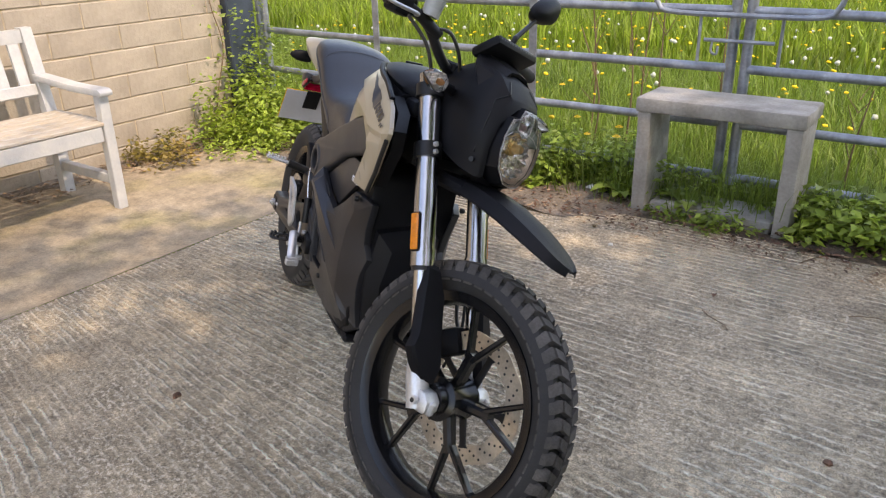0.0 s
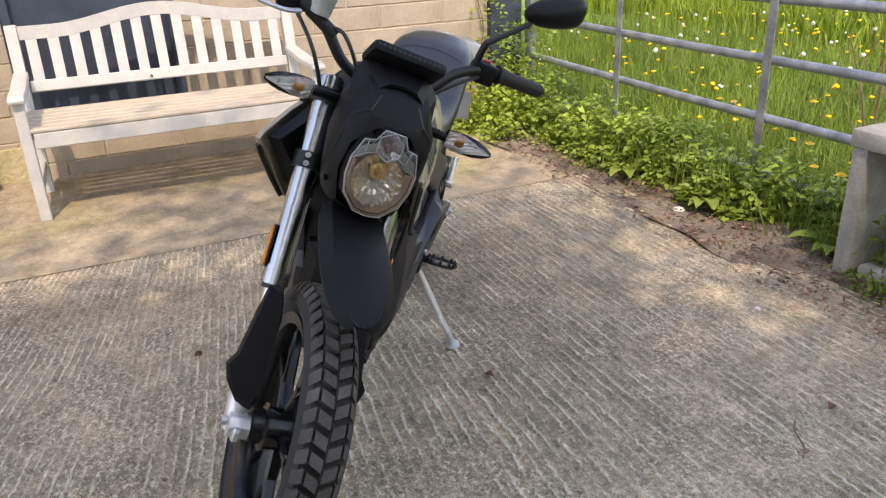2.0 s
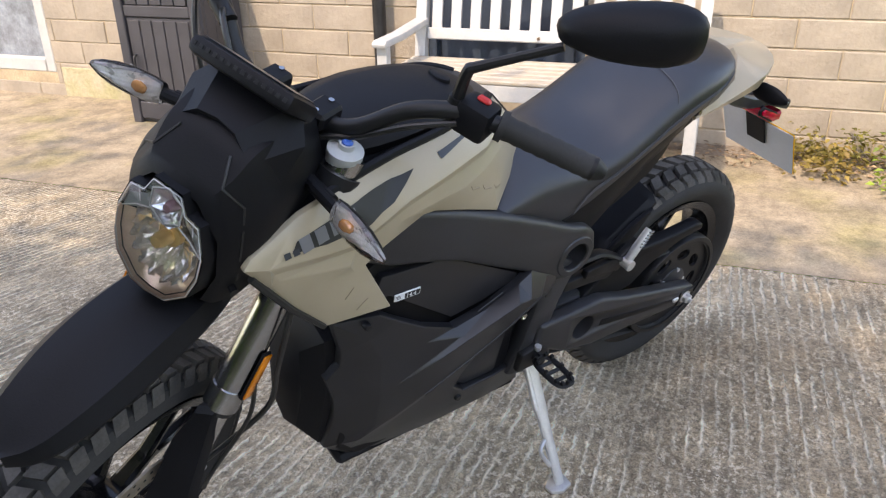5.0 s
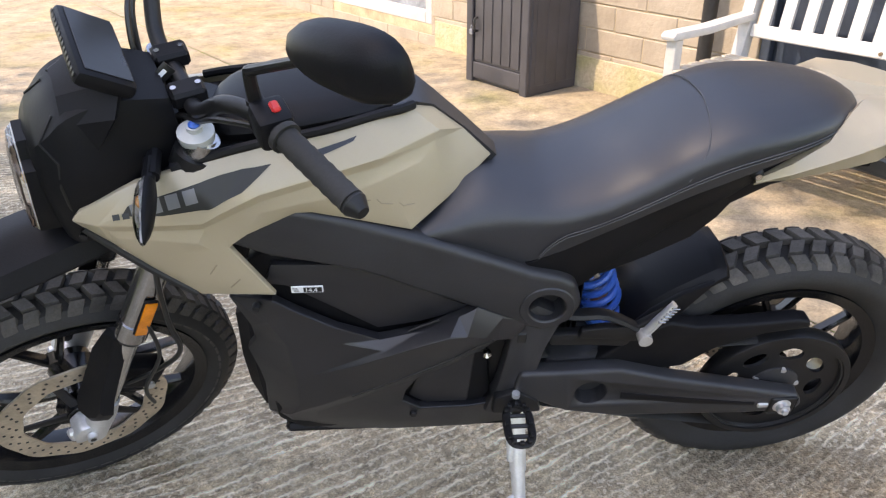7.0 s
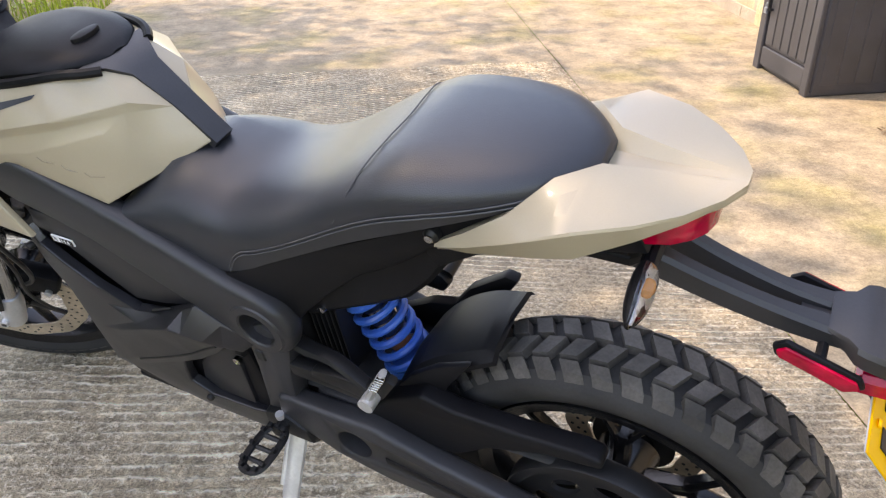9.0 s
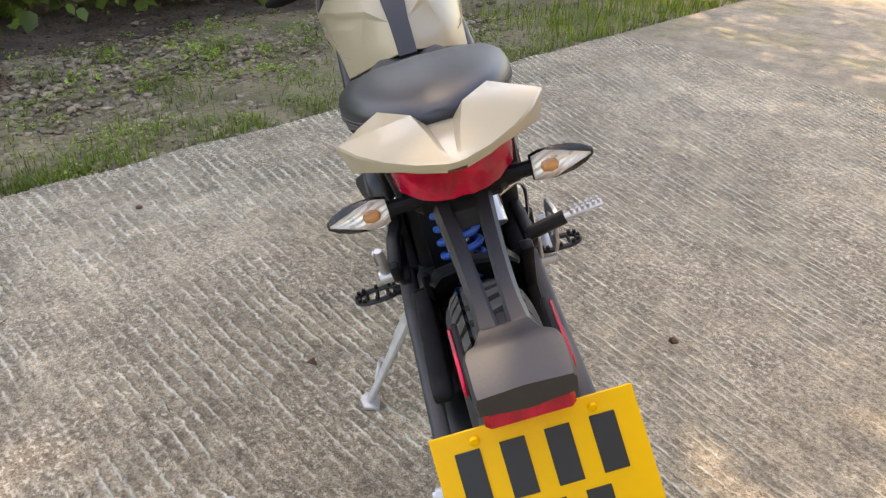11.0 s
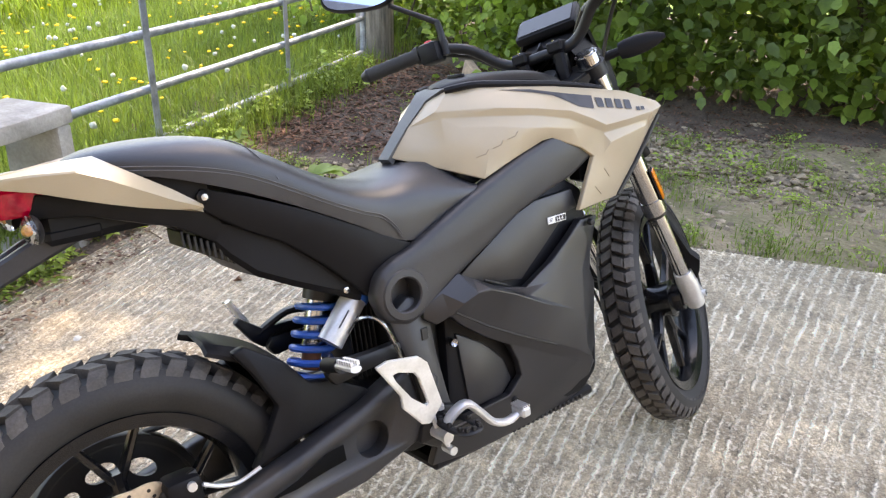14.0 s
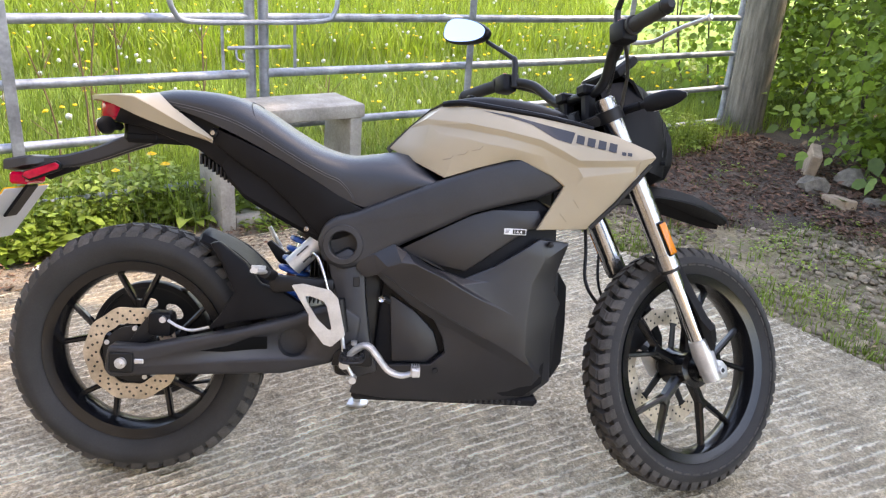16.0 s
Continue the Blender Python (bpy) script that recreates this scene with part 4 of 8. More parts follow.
def spoke_bm(a0, a1, r0, r1, w0, w1, d0, d1):
    """A cast spoke with a raised spine from hub to rim."""
    bm = bmesh.new()
    rings = []
    p0, p1 = Vector((math.cos(a0) * r0, 0, math.sin(a0) * r0)), Vector((math.cos(a1) * r1, 0, math.sin(a1) * r1))
    e = (p1 - p0).normalized()
    n = Vector((-e.z, 0, e.x))
    for t in (0, 0.25, 0.6, 0.9, 1):
        w, d = w0 + (w1 - w0) * t + (0.006 if t == 1 else 0), d0 + (d1 - d0) * t
        c = p0.lerp(p1, t)
        rings.append([bm.verts.new(c + n * u * w + Vector((0, v * d, 0))) for u, v in ((-1, -0.6), (-0.45, -1), (0.45, -1), (1, -0.6), (1, 0.6), (0.45, 1), (-0.45, 1), (-1, 0.6))])
    for a, b in zip(rings, rings[1:]):
        for k in range(8):
            bm.faces.new((a[k], a[(k + 1) % 8], b[(k + 1) % 8], b[k]))
    bm.faces.new(rings[0][::-1])
    bm.faces.new(rings[-1])
    return bm


def disc_bm(r0, r1, y, t=0.0045, waves=10):
    """A brake disc with a slightly wavy rim."""
    bm = bmesh.new()
    seg = 80
    rows = []
    for r, h in ((r0, y - t / 2), (r1, y - t / 2), (r1, y + t / 2), (r0, y + t / 2)):
        rows.append([bm.verts.new(((r + (0.0025 * math.cos(waves * 2 * math.pi * k / seg) if r == r1 else 0.002 * math.cos(waves * 2 * math.pi * k / seg))) * math.cos(2 * math.pi * k / seg), h,
                                   (r + (0.0025 * math.cos(waves * 2 * math.pi * k / seg) if r == r1 else 0.002 * math.cos(waves * 2 * math.pi * k / seg))) * math.sin(2 * math.pi * k / seg))) for k in range(seg)])
    for i in range(4):
        a, b = rows[i], rows[(i + 1) % 4]
        for k in range(seg):
            bm.faces.new((a[k], a[(k + 1) % seg], b[(k + 1) % seg], b[k]))
    return bm


# black studs in place of drilled holes, the shade put into their colour
def holes_bm(r0, r1, y, n, t=0.0056):
    bm = bmesh.new()
    for i in range(n):
        for j in range(3):
            a = 2 * math.pi * (i + j * 0.33) / n
            r = r0 + (r1 - r0) * (0.25 + 0.25 * j)
            add_lathe(bm, [(0.0, y - t / 2), (0.0032, y - t / 2), (0.0032, y + t / 2), (0.0, y + t / 2)], 8, "Y", (r * math.cos(a), 0, r * math.sin(a)))
    return bm


def wheel(name, centre, R, half, rim, n, steered, turn):
    w = part(name, rim_bm(rim, half * 0.72), M_RIM, bike, "gloss black cast wheel")
    w.matrix_basis = (TURN if steered else Matrix.Identity(4)) @ Matrix.Translation(centre)
    part("tyre", tyre_bm(R, half, rim + 0.008, n), M_TYRE, w, "dusty black knobbly dual-sport tyre")
    part("tread", tread_bm(R, half, n, 1 if steered else -1), M_TREAD, w, "chevron tread blocks", smooth=0)
    part("hub", lathe([(0.018, -0.075), (0.035, -0.073), (0.038, -0.05), (0.052, -0.045), (0.045, -0.02), (0.045, 0.02), (0.052, 0.045), (0.038, 0.05), (0.035, 0.073), (0.018, 0.075)], 28), M_RIM, w)
    for k in range(5):
        a = turn + k * 2 * math.pi / 5
        part("spoke", spoke_bm(a, a, 0.035, 0.125, 0.0125, 0.0120, 0.018, 0.014), M_RIM, w)
        for s in (-1, 1):
            part("spoke_branch", spoke_bm(a + s * 0.055, a + s * 0.27, 0.110, rim - 0.010, 0.0075, 0.0062, 0.0135, 0.011), M_RIM, w)
    return w


rear = wheel("rear_wheel", REAR_C, 0.320, 0.070, 0.218, 46, False, 0.35)
front = wheel("front_wheel", FRONT_C, 0.326, 0.056, 0.240, 54, True, 0.2)
part("brake_disc", disc_bm(0.078, 0.118, -0.072), M_DISC, rear, "drilled rear brake disc")
part("disc_hole_dots", holes_bm(0.078, 0.118, -0.072, 22), M_INKRECESS, rear)
for k in range(5):
    a = 2 * math.pi * k / 5 + 0.2
    part("disc_bolt", lathe([(0.0, -0.08), (0.006, -0.08), (0.006, -0.068), (0.0, -0.068)], 10, "Y", (0.066 * math.cos(a), 0, 0.066 * math.sin(a))), M_ALU, rear)
part("disc_carrier", lathe([(0.04, -0.078), (0.07, -0.076), (0.07, -0.066), (0.04, -0.066)], 30), M_FRAME, rear)
part("brake_disc", disc_bm(0.115, 0.16, 0.066), M_DISC, front, "drilled front brake disc")
part("disc_hole_dots", holes_bm(0.115, 0.16, 0.066, 26), M_INKRECESS, front)
for k in range(5):
    a = 2 * math.pi * k / 5
    bm = spoke_bm(a, a + 0.12, 0.035, 0.12, 0.010, 0.008, 0.004, 0.003)
    bmesh.ops.translate(bm, verts=bm.verts, vec=(0, 0.063, 0))
    part("disc_carrier", bm, M_FRAME, front)
# belt pulley on the left with its openings
def holed_plate(out, holes, y0, y1):
    """A flat plate (x, z outline) with several openings."""
    v2, faces, at = [Vector(p) for p in out], [list(range(len(out)))], len(out)
    for h in holes:
        v2 += [Vector(p) for p in h]
        faces.append(list(range(at, at + len(h))))
        at += len(h)
    vo, _, fo, _, _, _ = delaunay_2d_cdt(v2, [], faces, 2, 1e-6)
    bm = bmesh.new()
    a, b = [bm.verts.new((v[0], y0, v[1])) for v in vo], [bm.verts.new((v[0], y1, v[1])) for v in vo]
    edges = set()
    for f in fo:
        bm.faces.new([a[i] for i in f])
        bm.faces.new([b[i] for i in f][::-1])
        edges |= set(zip(f, list(f[1:]) + [f[0]]))
    for p, q in edges:
        if (q, p) not in edges:
            bm.faces.new((a[p], a[q], b[q], b[p]))
    return bm


def oval(cx, cz, rx, rz, turn, n=14):
    c, s = math.cos(turn), math.sin(turn)
    return [(cx + rx * math.cos(a) * c - rz * math.sin(a) * s, cz + rx * math.cos(a) * s + rz * math.sin(a) * c) for a in [2 * math.pi * k / n for k in range(n)]]


ring_ = [(0.147 * math.cos(2 * math.pi * k / 64), 0.147 * math.sin(2 * math.pi * k / 64)) for k in range(64)]
slots = [oval(0.094 * math.cos(a), 0.094 * math.sin(a), 0.017, 0.027, a) for a in [2 * math.pi * k / 8 + 0.15 for k in range(8)]]
slots.append(oval(0, 0, 0.03, 0.03, 0))
part("belt_pulley", holed_plate(ring_, slots, 0.088, 0.096), M_FRAME, rear, "black belt pulley disc with oval openings", smooth=30)
bm = lathe([(0.143, 0.074), (0.155, 0.074), (0.157, 0.078), (0.157, 0.104), (0.155, 0.108), (0.143, 0.108)], 96, closed=True)
part("pulley_ring", bm, M_FRAME, rear)
part("pulley_boss", lathe([(0.018, 0.082), (0.050, 0.084), (0.054, 0.090), (0.052, 0.100), (0.030, 0.108), (0.018, 0.108)], 32, closed=True), M_GREY, rear)
for k in range(5):
    a = 2 * math.pi * k / 5 + 0.5
    part("pulley_bolt", lathe([(0.0, 0.095), (0.006, 0.095), (0.006, 0.103), (0.0, 0.103)], 8, "Y", (0.048 * math.cos(a), 0, 0.048 * math.sin(a))), M_ALU, rear)

# ---- swingarm, belt, rear brake ----
for s in (-1, 1):
    if s < 0:
        arm = [(-0.045, 0.30), (-0.03, 0.280), (0.06, 0.288), (0.38, 0.306), (0.50, 0.338), (0.565, 0.40), (0.57, 0.455), (0.51, 0.492), (0.40, 0.448), (0.28, 0.412), (0.04, 0.358), (-0.035, 0.360)]
        y0, y1 = -0.145, -0.092
    else:
        arm = [(-0.046, 0.318), (-0.032, 0.298), (0.07, 0.294), (0.238, 0.300), (0.35, 0.303), (0.451, 0.326), (0.52, 0.365), (0.56, 0.40), (0.55, 0.448), (0.464, 0.446), (0.359, 0.450), (0.25, 0.414), (0.084, 0.374), (-0.031, 0.345)]
        y0, y1 = 0.112, 0.15
    sw = bpart("swingarm_beam", slab_poly(arm, y0, y1, 0.010, 3), M_GREY, "charcoal cast swingarm beam")
    ya = -0.1455 if s < 0 else 0.1505
    # plates laid on the beam: shade of groove or slot as dark colour
    if s > 0:
        part("beam_groove", slab_poly([(0.06, 0.332), (0.20, 0.356), (0.345, 0.383), (0.345, 0.366), (0.20, 0.341), (0.06, 0.324)], ya - 0.001, ya + 0.0015, 0.0005), M_BLACK, sw)
    else:
        part("beam_slot", slab_poly([(0.185, 0.356), (0.249, 0.371), (0.309, 0.396), (0.345, 0.399), (0.346, 0.368), (0.308, 0.365), (0.243, 0.356)], ya - 0.001, ya + 0.002, 0.001), M_SLOTDARK, sw)
    bore(sw, (0.405, 0, 0.385), 0.035 if s < 0 else 0.033, ya + s * 0.02, ya - s * 0.034)
    part("axle_nut", lathe([(0.0, ya + s * 0.022), (0.006, ya + s * 0.022), (0.0065, ya + s * 0.016), (0.013, ya + s * 0.014), (0.013, ya + s * 0.003), (0.019, ya + s * 0.002), (0.019, ya)], 14, "Y", (0, 0, 0.32)), M_ALU, sw)
    part("adjuster", box((0.03, ya - 0.004, 0.318), (0.052, ya + 0.004, 0.330), 0.002), M_ALU, sw)
    part("axle_plate", box((-0.03, ya - 0.003, 0.295), (0.028, ya + 0.002, 0.345), 0.004), M_FRAME, sw)
bpart("swingarm_bridge", box((0.33, -0.1, 0.36), (0.50, 0.115, 0.45), 0.02, seg=2), M_GREY)
bpart("belt_guard", slab_poly([(0.40, 0.44), (0.335, 0.505), (0.27, 0.545), (0.215, 0.530), (0.11, 0.532), (0.02, 0.540), (-0.006, 0.534), (-0.010, 0.516), (0.074, 0.504), (0.165, 0.466), (0.22, 0.418), (0.30, 0.405)], 0.084, 0.119, 0.007, 3), M_BLACK, "black upper belt guard")
bm = bmesh.new()
for z0, z1 in ((0.462, 0.44), (0.178, 0.30)):
    add_tube(bm, [(0, 0.092, z0), (0.30, 0.092, (z0 + z1) / 2), (0.53, 0.092, z1)], 0.0125, 8, True, 0.3)
add_lathe(bm, [(0.139, 0.08), (0.144, 0.08), (0.144, 0.104), (0.139, 0.104)], 64, "Y", (0, 0, 0.32), True)
bpart("drive_belt", bm, M_TYRE, "black toothed drive belt")
bm = slab_poly([(0.193, 0.614), (0.216, 0.620), (0.283, 0.569), (0.318, 0.520), (0.367, 0.507), (0.428, 0.470), (0.440, 0.450), (0.268, 0.422), (0.190, 0.399), (0.221, 0.439), (0.255, 0.496), (0.224, 0.563)], -0.109, -0.085, 0.006, 2)
bpart("hugger_side", bm, M_BLACK)
bm = slab_poly([(0.345, 0.49), (0.30, 0.548), (0.25, 0.590), (0.19, 0.620), (0.235, 0.550), (0.265, 0.49), (0.29, 0.44), (0.40, 0.435)], 0.078, 0.092, 0.005)
bpart("hugger_side", bm, M_BLACK)
rows = dense([[0.365, 0.45, 0.078, 0.425], [0.328, 0.522, 0.082, 0.492], [0.278, 0.578, 0.084, 0.546], [0.222, 0.617, 0.082, 0.588], [0.165, 0.642, 0.072, 0.618]], 4)
bm = bmesh.new()
ringv = []
for x, z, w, ze in rows:
    ringv.append([bm.verts.new((x - dx, y, zz - dz)) for dx, dz in ((0, 0), (0.006, 0.005)) for y, zz in ((-w, ze), (-w * 0.8, z - 0.01), (0, z), (w * 0.8, z - 0.01), (w, ze))])
for a, b in zip(ringv, ringv[1:]):
    idx = [0, 1, 2, 3, 4, 9, 8, 7, 6, 5]
    for k in range(10):
        i, j = idx[k], idx[(k + 1) % 10]
        bm.faces.new((a[i], a[j], b[j], b[i]))
for r in (ringv[0], ringv[-1]):
    bm.faces.new([r[i] for i in (0, 1, 2, 3, 4, 9, 8, 7, 6, 5)])
bpart("hugger", bm, M_BLACK, "black plastic rear wheel hugger")
cal = bpart("rear_caliper", box((0.045, -0.105, 0.375), (0.105, -0.05, 0.435), 0.012, seg=2), M_BLACK)
part("caliper_bracket", slab_poly([(-0.01, 0.345), (0.03, 0.355), (0.11, 0.40), (0.10, 0.44), (0.04, 0.42)], -0.092, -0.082, 0.003), M_FRAME, cal)
part("banjo_bolt", lathe([(0, -0.112), (0.008, -0.112), (0.008, -0.098), (0, -0.098)], 10, "Y", (0.085, 0, 0.42)), M_ALU, cal)
part("brake_hose", tube(smooth_path([(0.100, -0.118, 0.422), (0.123, -0.118, 0.408), (0.157, -0.118, 0.399), (0.199, -0.118, 0.409)], 5), 0.0038, 8), M_ALU, cal)

# ---- shock ----
sh0, sh1 = Vector((0.425, 0.005, 0.642)), Vector((0.359, 0.005, 0.458))
shd = (sh1 - sh0).normalized()
sa = Vector((0, 1, 0))
sb = shd.cross(sa)
pts = []
for i in range(121):
    t = i / 120
    a = t * 6.2 * 2 * math.pi
    pts.append(sh0 + (sh1 - sh0) * (0.06 + 0.86 * t) + (sa * math.cos(a) + sb * math.sin(a)) * 0.039)
spring = bpart("shock_spring", tube(pts, 0.0072, 8), M_BLUE, "bright blue coil spring")
part("damper_body", tube([sh0, sh0 + (sh1 - sh0) * 0.6], 0.024, 16), M_SILVER, spring)
part("bump_stop", tube([sh0 + (sh1 - sh0) * 0.6, sh0 + (sh1 - sh0) * 0.78], 0.019, 14), M_COPPER, spring)
part("spring_seat", tube([sh0 + (sh1 - sh0) * 0.93, sh0 + (sh1 - sh0) * 1.0], 0.044, 18), M_BLUE, spring)
part("spring_collar", tube([sh0 - shd * 0.004, sh0 + shd * 0.016], 0.034, 18), M_FRAME, spring)
part("lower_eye", tube([sh1 + Vector((0, -0.03, -0.015)), sh1 + Vector((0, 0.03, -0.015))], 0.018, 14), M_FRAME, spring)
can = bpart("shock_reservoir", tube([(0.456, -0.066, 0.630), (0.389, -0.070, 0.562)], 0.025, 18), M_ALU, "silver remote shock reservoir")
for k in (-1, 1):
    part("label_bar", tube([(0.436 - 0.008 * k, -0.0915, 0.610 + 0.008 * k), (0.410 - 0.008 * k, -0.0930, 0.584 + 0.008 * k)], 0.0016, 6), M_GREY, can)
part("reservoir_cap", tube([(0.468, -0.0653, 0.642), (0.456, -0.066, 0.630)], 0.0275, 18), M_BLUE, can)
part("reservoir_hose", tube(smooth_path([(0.435, -0.085, 0.590), (0.441, -0.110, 0.602), (0.455, -0.138, 0.602), (0.470, -0.150, 0.575), (0.487, -0.150, 0.52), (0.50, -0.145, 0.48)], 5), 0.0038, 8), M_SILVER, can)
for i in range(6):
    x = 0.485 - i * 0.0105
    bpart("cooling_fin", box((x, -0.07, 0.47), (x + 0.003, 0.07, 0.62), 0.001), M_FRAME)

# ---- main frame ----
for s in (-1, 1):
    spar = slab_poly([(0.50, 0.700), (0.545, 0.712), (0.622, 0.746), (0.70, 0.780), (0.75, 0.800), (0.85, 0.838), (0.93, 0.862), (1.05, 0.868), (1.10, 0.835), (1.04, 0.795), (0.98, 0.766), (0.90, 0.746), (0.824, 0.722), (0.751, 0.684), (0.645, 0.632), (0.585, 0.590), (0.52, 0.570), (0.47, 0.59), (0.455, 0.635), (0.47, 0.68)], 0.108 * s, 0.152 * s, 0.014, 3)
    spar = bpart("frame_spar", spar, M_GREY, "charcoal aluminium frame spar")
    bm = bmesh.new()
    add_lathe(bm, [(0.0325, s * 0.120), (0.0325, s * 0.153), (0.035, s * 0.1555), (0.047, s * 0.1548), (0.052, s * 0.148)], 36, "Y", (0.518, 0, 0.632))
    for f in [f for f in bm.faces if len(f.verts) > 4]:
        bm.faces.remove(f)
    part("pivot_ring", bm, M_GREY, spar)
    bore(spar, (0.518, 0, 0.632), 0.0322, s * 0.2, s * 0.112)
    leg = slab_poly([(0.478, 0.595), (0.506, 0.50), (0.520, 0.40), (0.510, 0.330), (0.55, 0.300), (0.615, 0.318), (0.592, 0.40), (0.578, 0.50), (0.572, 0.60), (0.53, 0.625)], 0.100 * s, 0.140 * s, 0.010, 2)
    leg = bpart("frame_leg", leg, M_GREY)
    # black plate on the leg, painted dark instead of a cut slot
    part("frame_slot", box((0.545, s * 0.1405 - 0.002, 0.53), (0.562, s * 0.1405 + 0.002, 0.555), 0.002), M_INKRECESS, leg)
    part("frame_bolt", lathe([(0, s * 0.14), (0.008, s * 0.146), (0.008, s * 0.138), (0, s * 0.138)], 10, "Y", (0.616, 0, 0.504)), M_SILVER, leg)
    part("bolt_stay", tube([(0.616, s * 0.125, 0.504), (0.69, s * 0.11, 0.47)], 0.007, 8), M_FRAME, leg)
bpart("frame_core", box((0.50, -0.100, 0.29), (0.62, 0.100, 0.66), 0.02, seg=2), M_FRAME)
bpart("steering_head", tube([HEAD + AXIS * 0.06, HEAD - AXIS * 0.13], 0.038, 20), M_FRAME)
bpart("head_gusset", box((0.93, -0.06, 0.78), (1.10, 0.06, 0.90), 0.02, seg=2), M_FRAME)

# ---- battery and motor ----
bpart("battery_case", slab_poly([(0.60, 0.36), (0.62, 0.60), (0.70, 0.655), (0.86, 0.735), (0.98, 0.765), (1.035, 0.73), (1.04, 0.60), (1.03, 0.30), (0.98, 0.262), (0.66, 0.262)], -0.120, 0.120, 0.012, 2), M_BLACK, "black battery case")
for s in (-1, 1):
    cov = skin([(0.645, 0.622, 0.136), (0.75, 0.680, 0.137), (0.822, 0.718, 0.137), (0.873, 0.734, 0.137), (0.985, 0.738, 0.136), (1.00, 0.695, 0.136), (0.965, 0.690, 0.137), (0.934, 0.668, 0.137), (0.872, 0.622, 0.138), (0.815, 0.580, 0.138), (0.740, 0.592, 0.137)], 11, 0.016, s, 0.004)
    cov = bpart("battery_cover", cov, M_FAIR)
    # shell of the lower fairing: the front panel, the arm that wraps the motor, the flank below it
    arm_top = [(0.815, 0.563, 0.150), (0.735, 0.588, 0.156), (0.672, 0.622, 0.157), (0.640, 0.641, 0.154), (0.590, 0.614, 0.154), (0.553, 0.597, 0.150), (0.551, 0.574, 0.148), (0.575, 0.556, 0.156)]
    ridge = [(0.603, 0.566, 0.165), (0.628, 0.540, 0.163), (0.686, 0.496, 0.160), (0.745, 0.460, 0.157), (0.806, 0.430, 0.154), (0.868, 0.395, 0.151), (0.945, 0.355, 0.146)]
    mouth = [(0.768, 0.415, 0.150), (0.776, 0.378, 0.146), (0.742, 0.346, 0.141), (0.650, 0.340, 0.136), (0.585, 0.340, 0.128)]
    belly = [(0.560, 0.300, 0.120), (0.545, 0.256, 0.112), (0.64, 0.246, 0.115), (0.80, 0.246, 0.116), (0.93, 0.252, 0.112), (1.000, 0.264, 0.106)]
    nose = [(1.050, 0.302, 0.096), (1.044, 0.36, 0.108), (1.040, 0.41, 0.114), (1.046, 0.455, 0.114), (1.060, 0.505, 0.107), (1.040, 0.540, 0.116), (1.042, 0.580, 0.120), (1.068, 0.660, 0.124), (0.990, 0.669, 0.150), (0.949, 0.640, 0.153), (0.885, 0.598, 0.154)]
    bead = [(0.628, 0.588, 0.180), (0.662, 0.601, 0.188), (0.692, 0.600, 0.188), (0.756, 0.572, 0.184), (0.840, 0.527, 0.174), (0.915, 0.492, 0.160)]
    lip = [(0.800, 0.553, 0.168)]
    under = [(0.640, 0.555, 0.168), (0.688, 0.523, 0.169), (0.745, 0.490, 0.168), (0.806, 0.457, 0.166), (0.870, 0.423, 0.163), (0.932, 0.389, 0.158), (0.995, 0.345, 0.144)]
    corner = [(1.005, 0.617, 0.150), (0.978, 0.56, 0.153), (0.970, 0.46, 0.155), (0.972, 0.385, 0.152)]
    flank = [(0.80, 0.365, 0.147), (0.88, 0.325, 0.138), (0.80, 0.295, 0.131), (0.95, 0.305, 0.128), (0.68, 0.29, 0.126), (0.87, 0.56, 0.155), (0.90, 0.45, 0.160), (0.76, 0.53, 0.173), (0.93, 0.60, 0.154)]
    rim_ = arm_top + ridge[:4] + mouth + belly + nose
    lo = bpart("lower_fairing", creased(rim_, ridge[4:] + bead + lip + under + corner + flank, [ridge[3:], [ridge[0]] + bead, [arm_top[1]] + lip + bead[-1:], [ridge[0]] + under, corner + [nose[0]]], 0.020, s, 0.003), M_FAIR, "matt black lower fairing with a moulded arm round the motor", smooth=0)
    part("arm_slit", tube([(0.762, s * (surface_y(lo, 0.762, 0.583, s) * s + 0.0005), 0.583), (0.706, s * (surface_y(lo, 0.706, 0.609, s) * s + 0.0005), 0.609)], 0.0022, 6), M_INKRECESS, lo)
    # raised dark line; the channel's shade is put into its colour
    part("arm_groove_shade", tube(smooth_path([(x, s * (surface_y(lo, x, z, s) * s + 0.0004), z) for x, z in ((0.612, 0.572), (0.640, 0.553), (0.688, 0.521), (0.745, 0.488), (0.806, 0.455), (0.870, 0.421))], 4), 0.0024, 6), M_INKRECESS, lo)
    part("fairing_bolt", lathe([(0, s * 0.160), (0.006, s * 0.159), (0.0075, s * 0.155), (0.0075, s * 0.148), (0, s * 0.148)], 12, "Y", (1.017, 0, 0.658)), M_FRAME, lo)
    part("fairing_bolt", lathe([(0, s * 0.146), (0.006, s * 0.146), (0.0075, s * 0.143), (0.0075, s * 0.135), (0, s * 0.135)], 12, "Y", (0.755, 0, 0.33)), M_FRAME, lo)
    part("belly_bolt", lathe([(0, s * 0.128), (0.007, s * 0.128), (0.007, s * 0.112), (0, s * 0.112)], 10, "Y", (0.66, 0, 0.31)), M_ALU, lo)
    part("motor_cover", slab_poly([(0.634, 0.515), (0.646, 0.345), (0.732, 0.345), (0.764, 0.372), (0.748, 0.425), (0.70, 0.475)], s * 0.110, s * 0.128, 0.006), M_FAIR, lo)
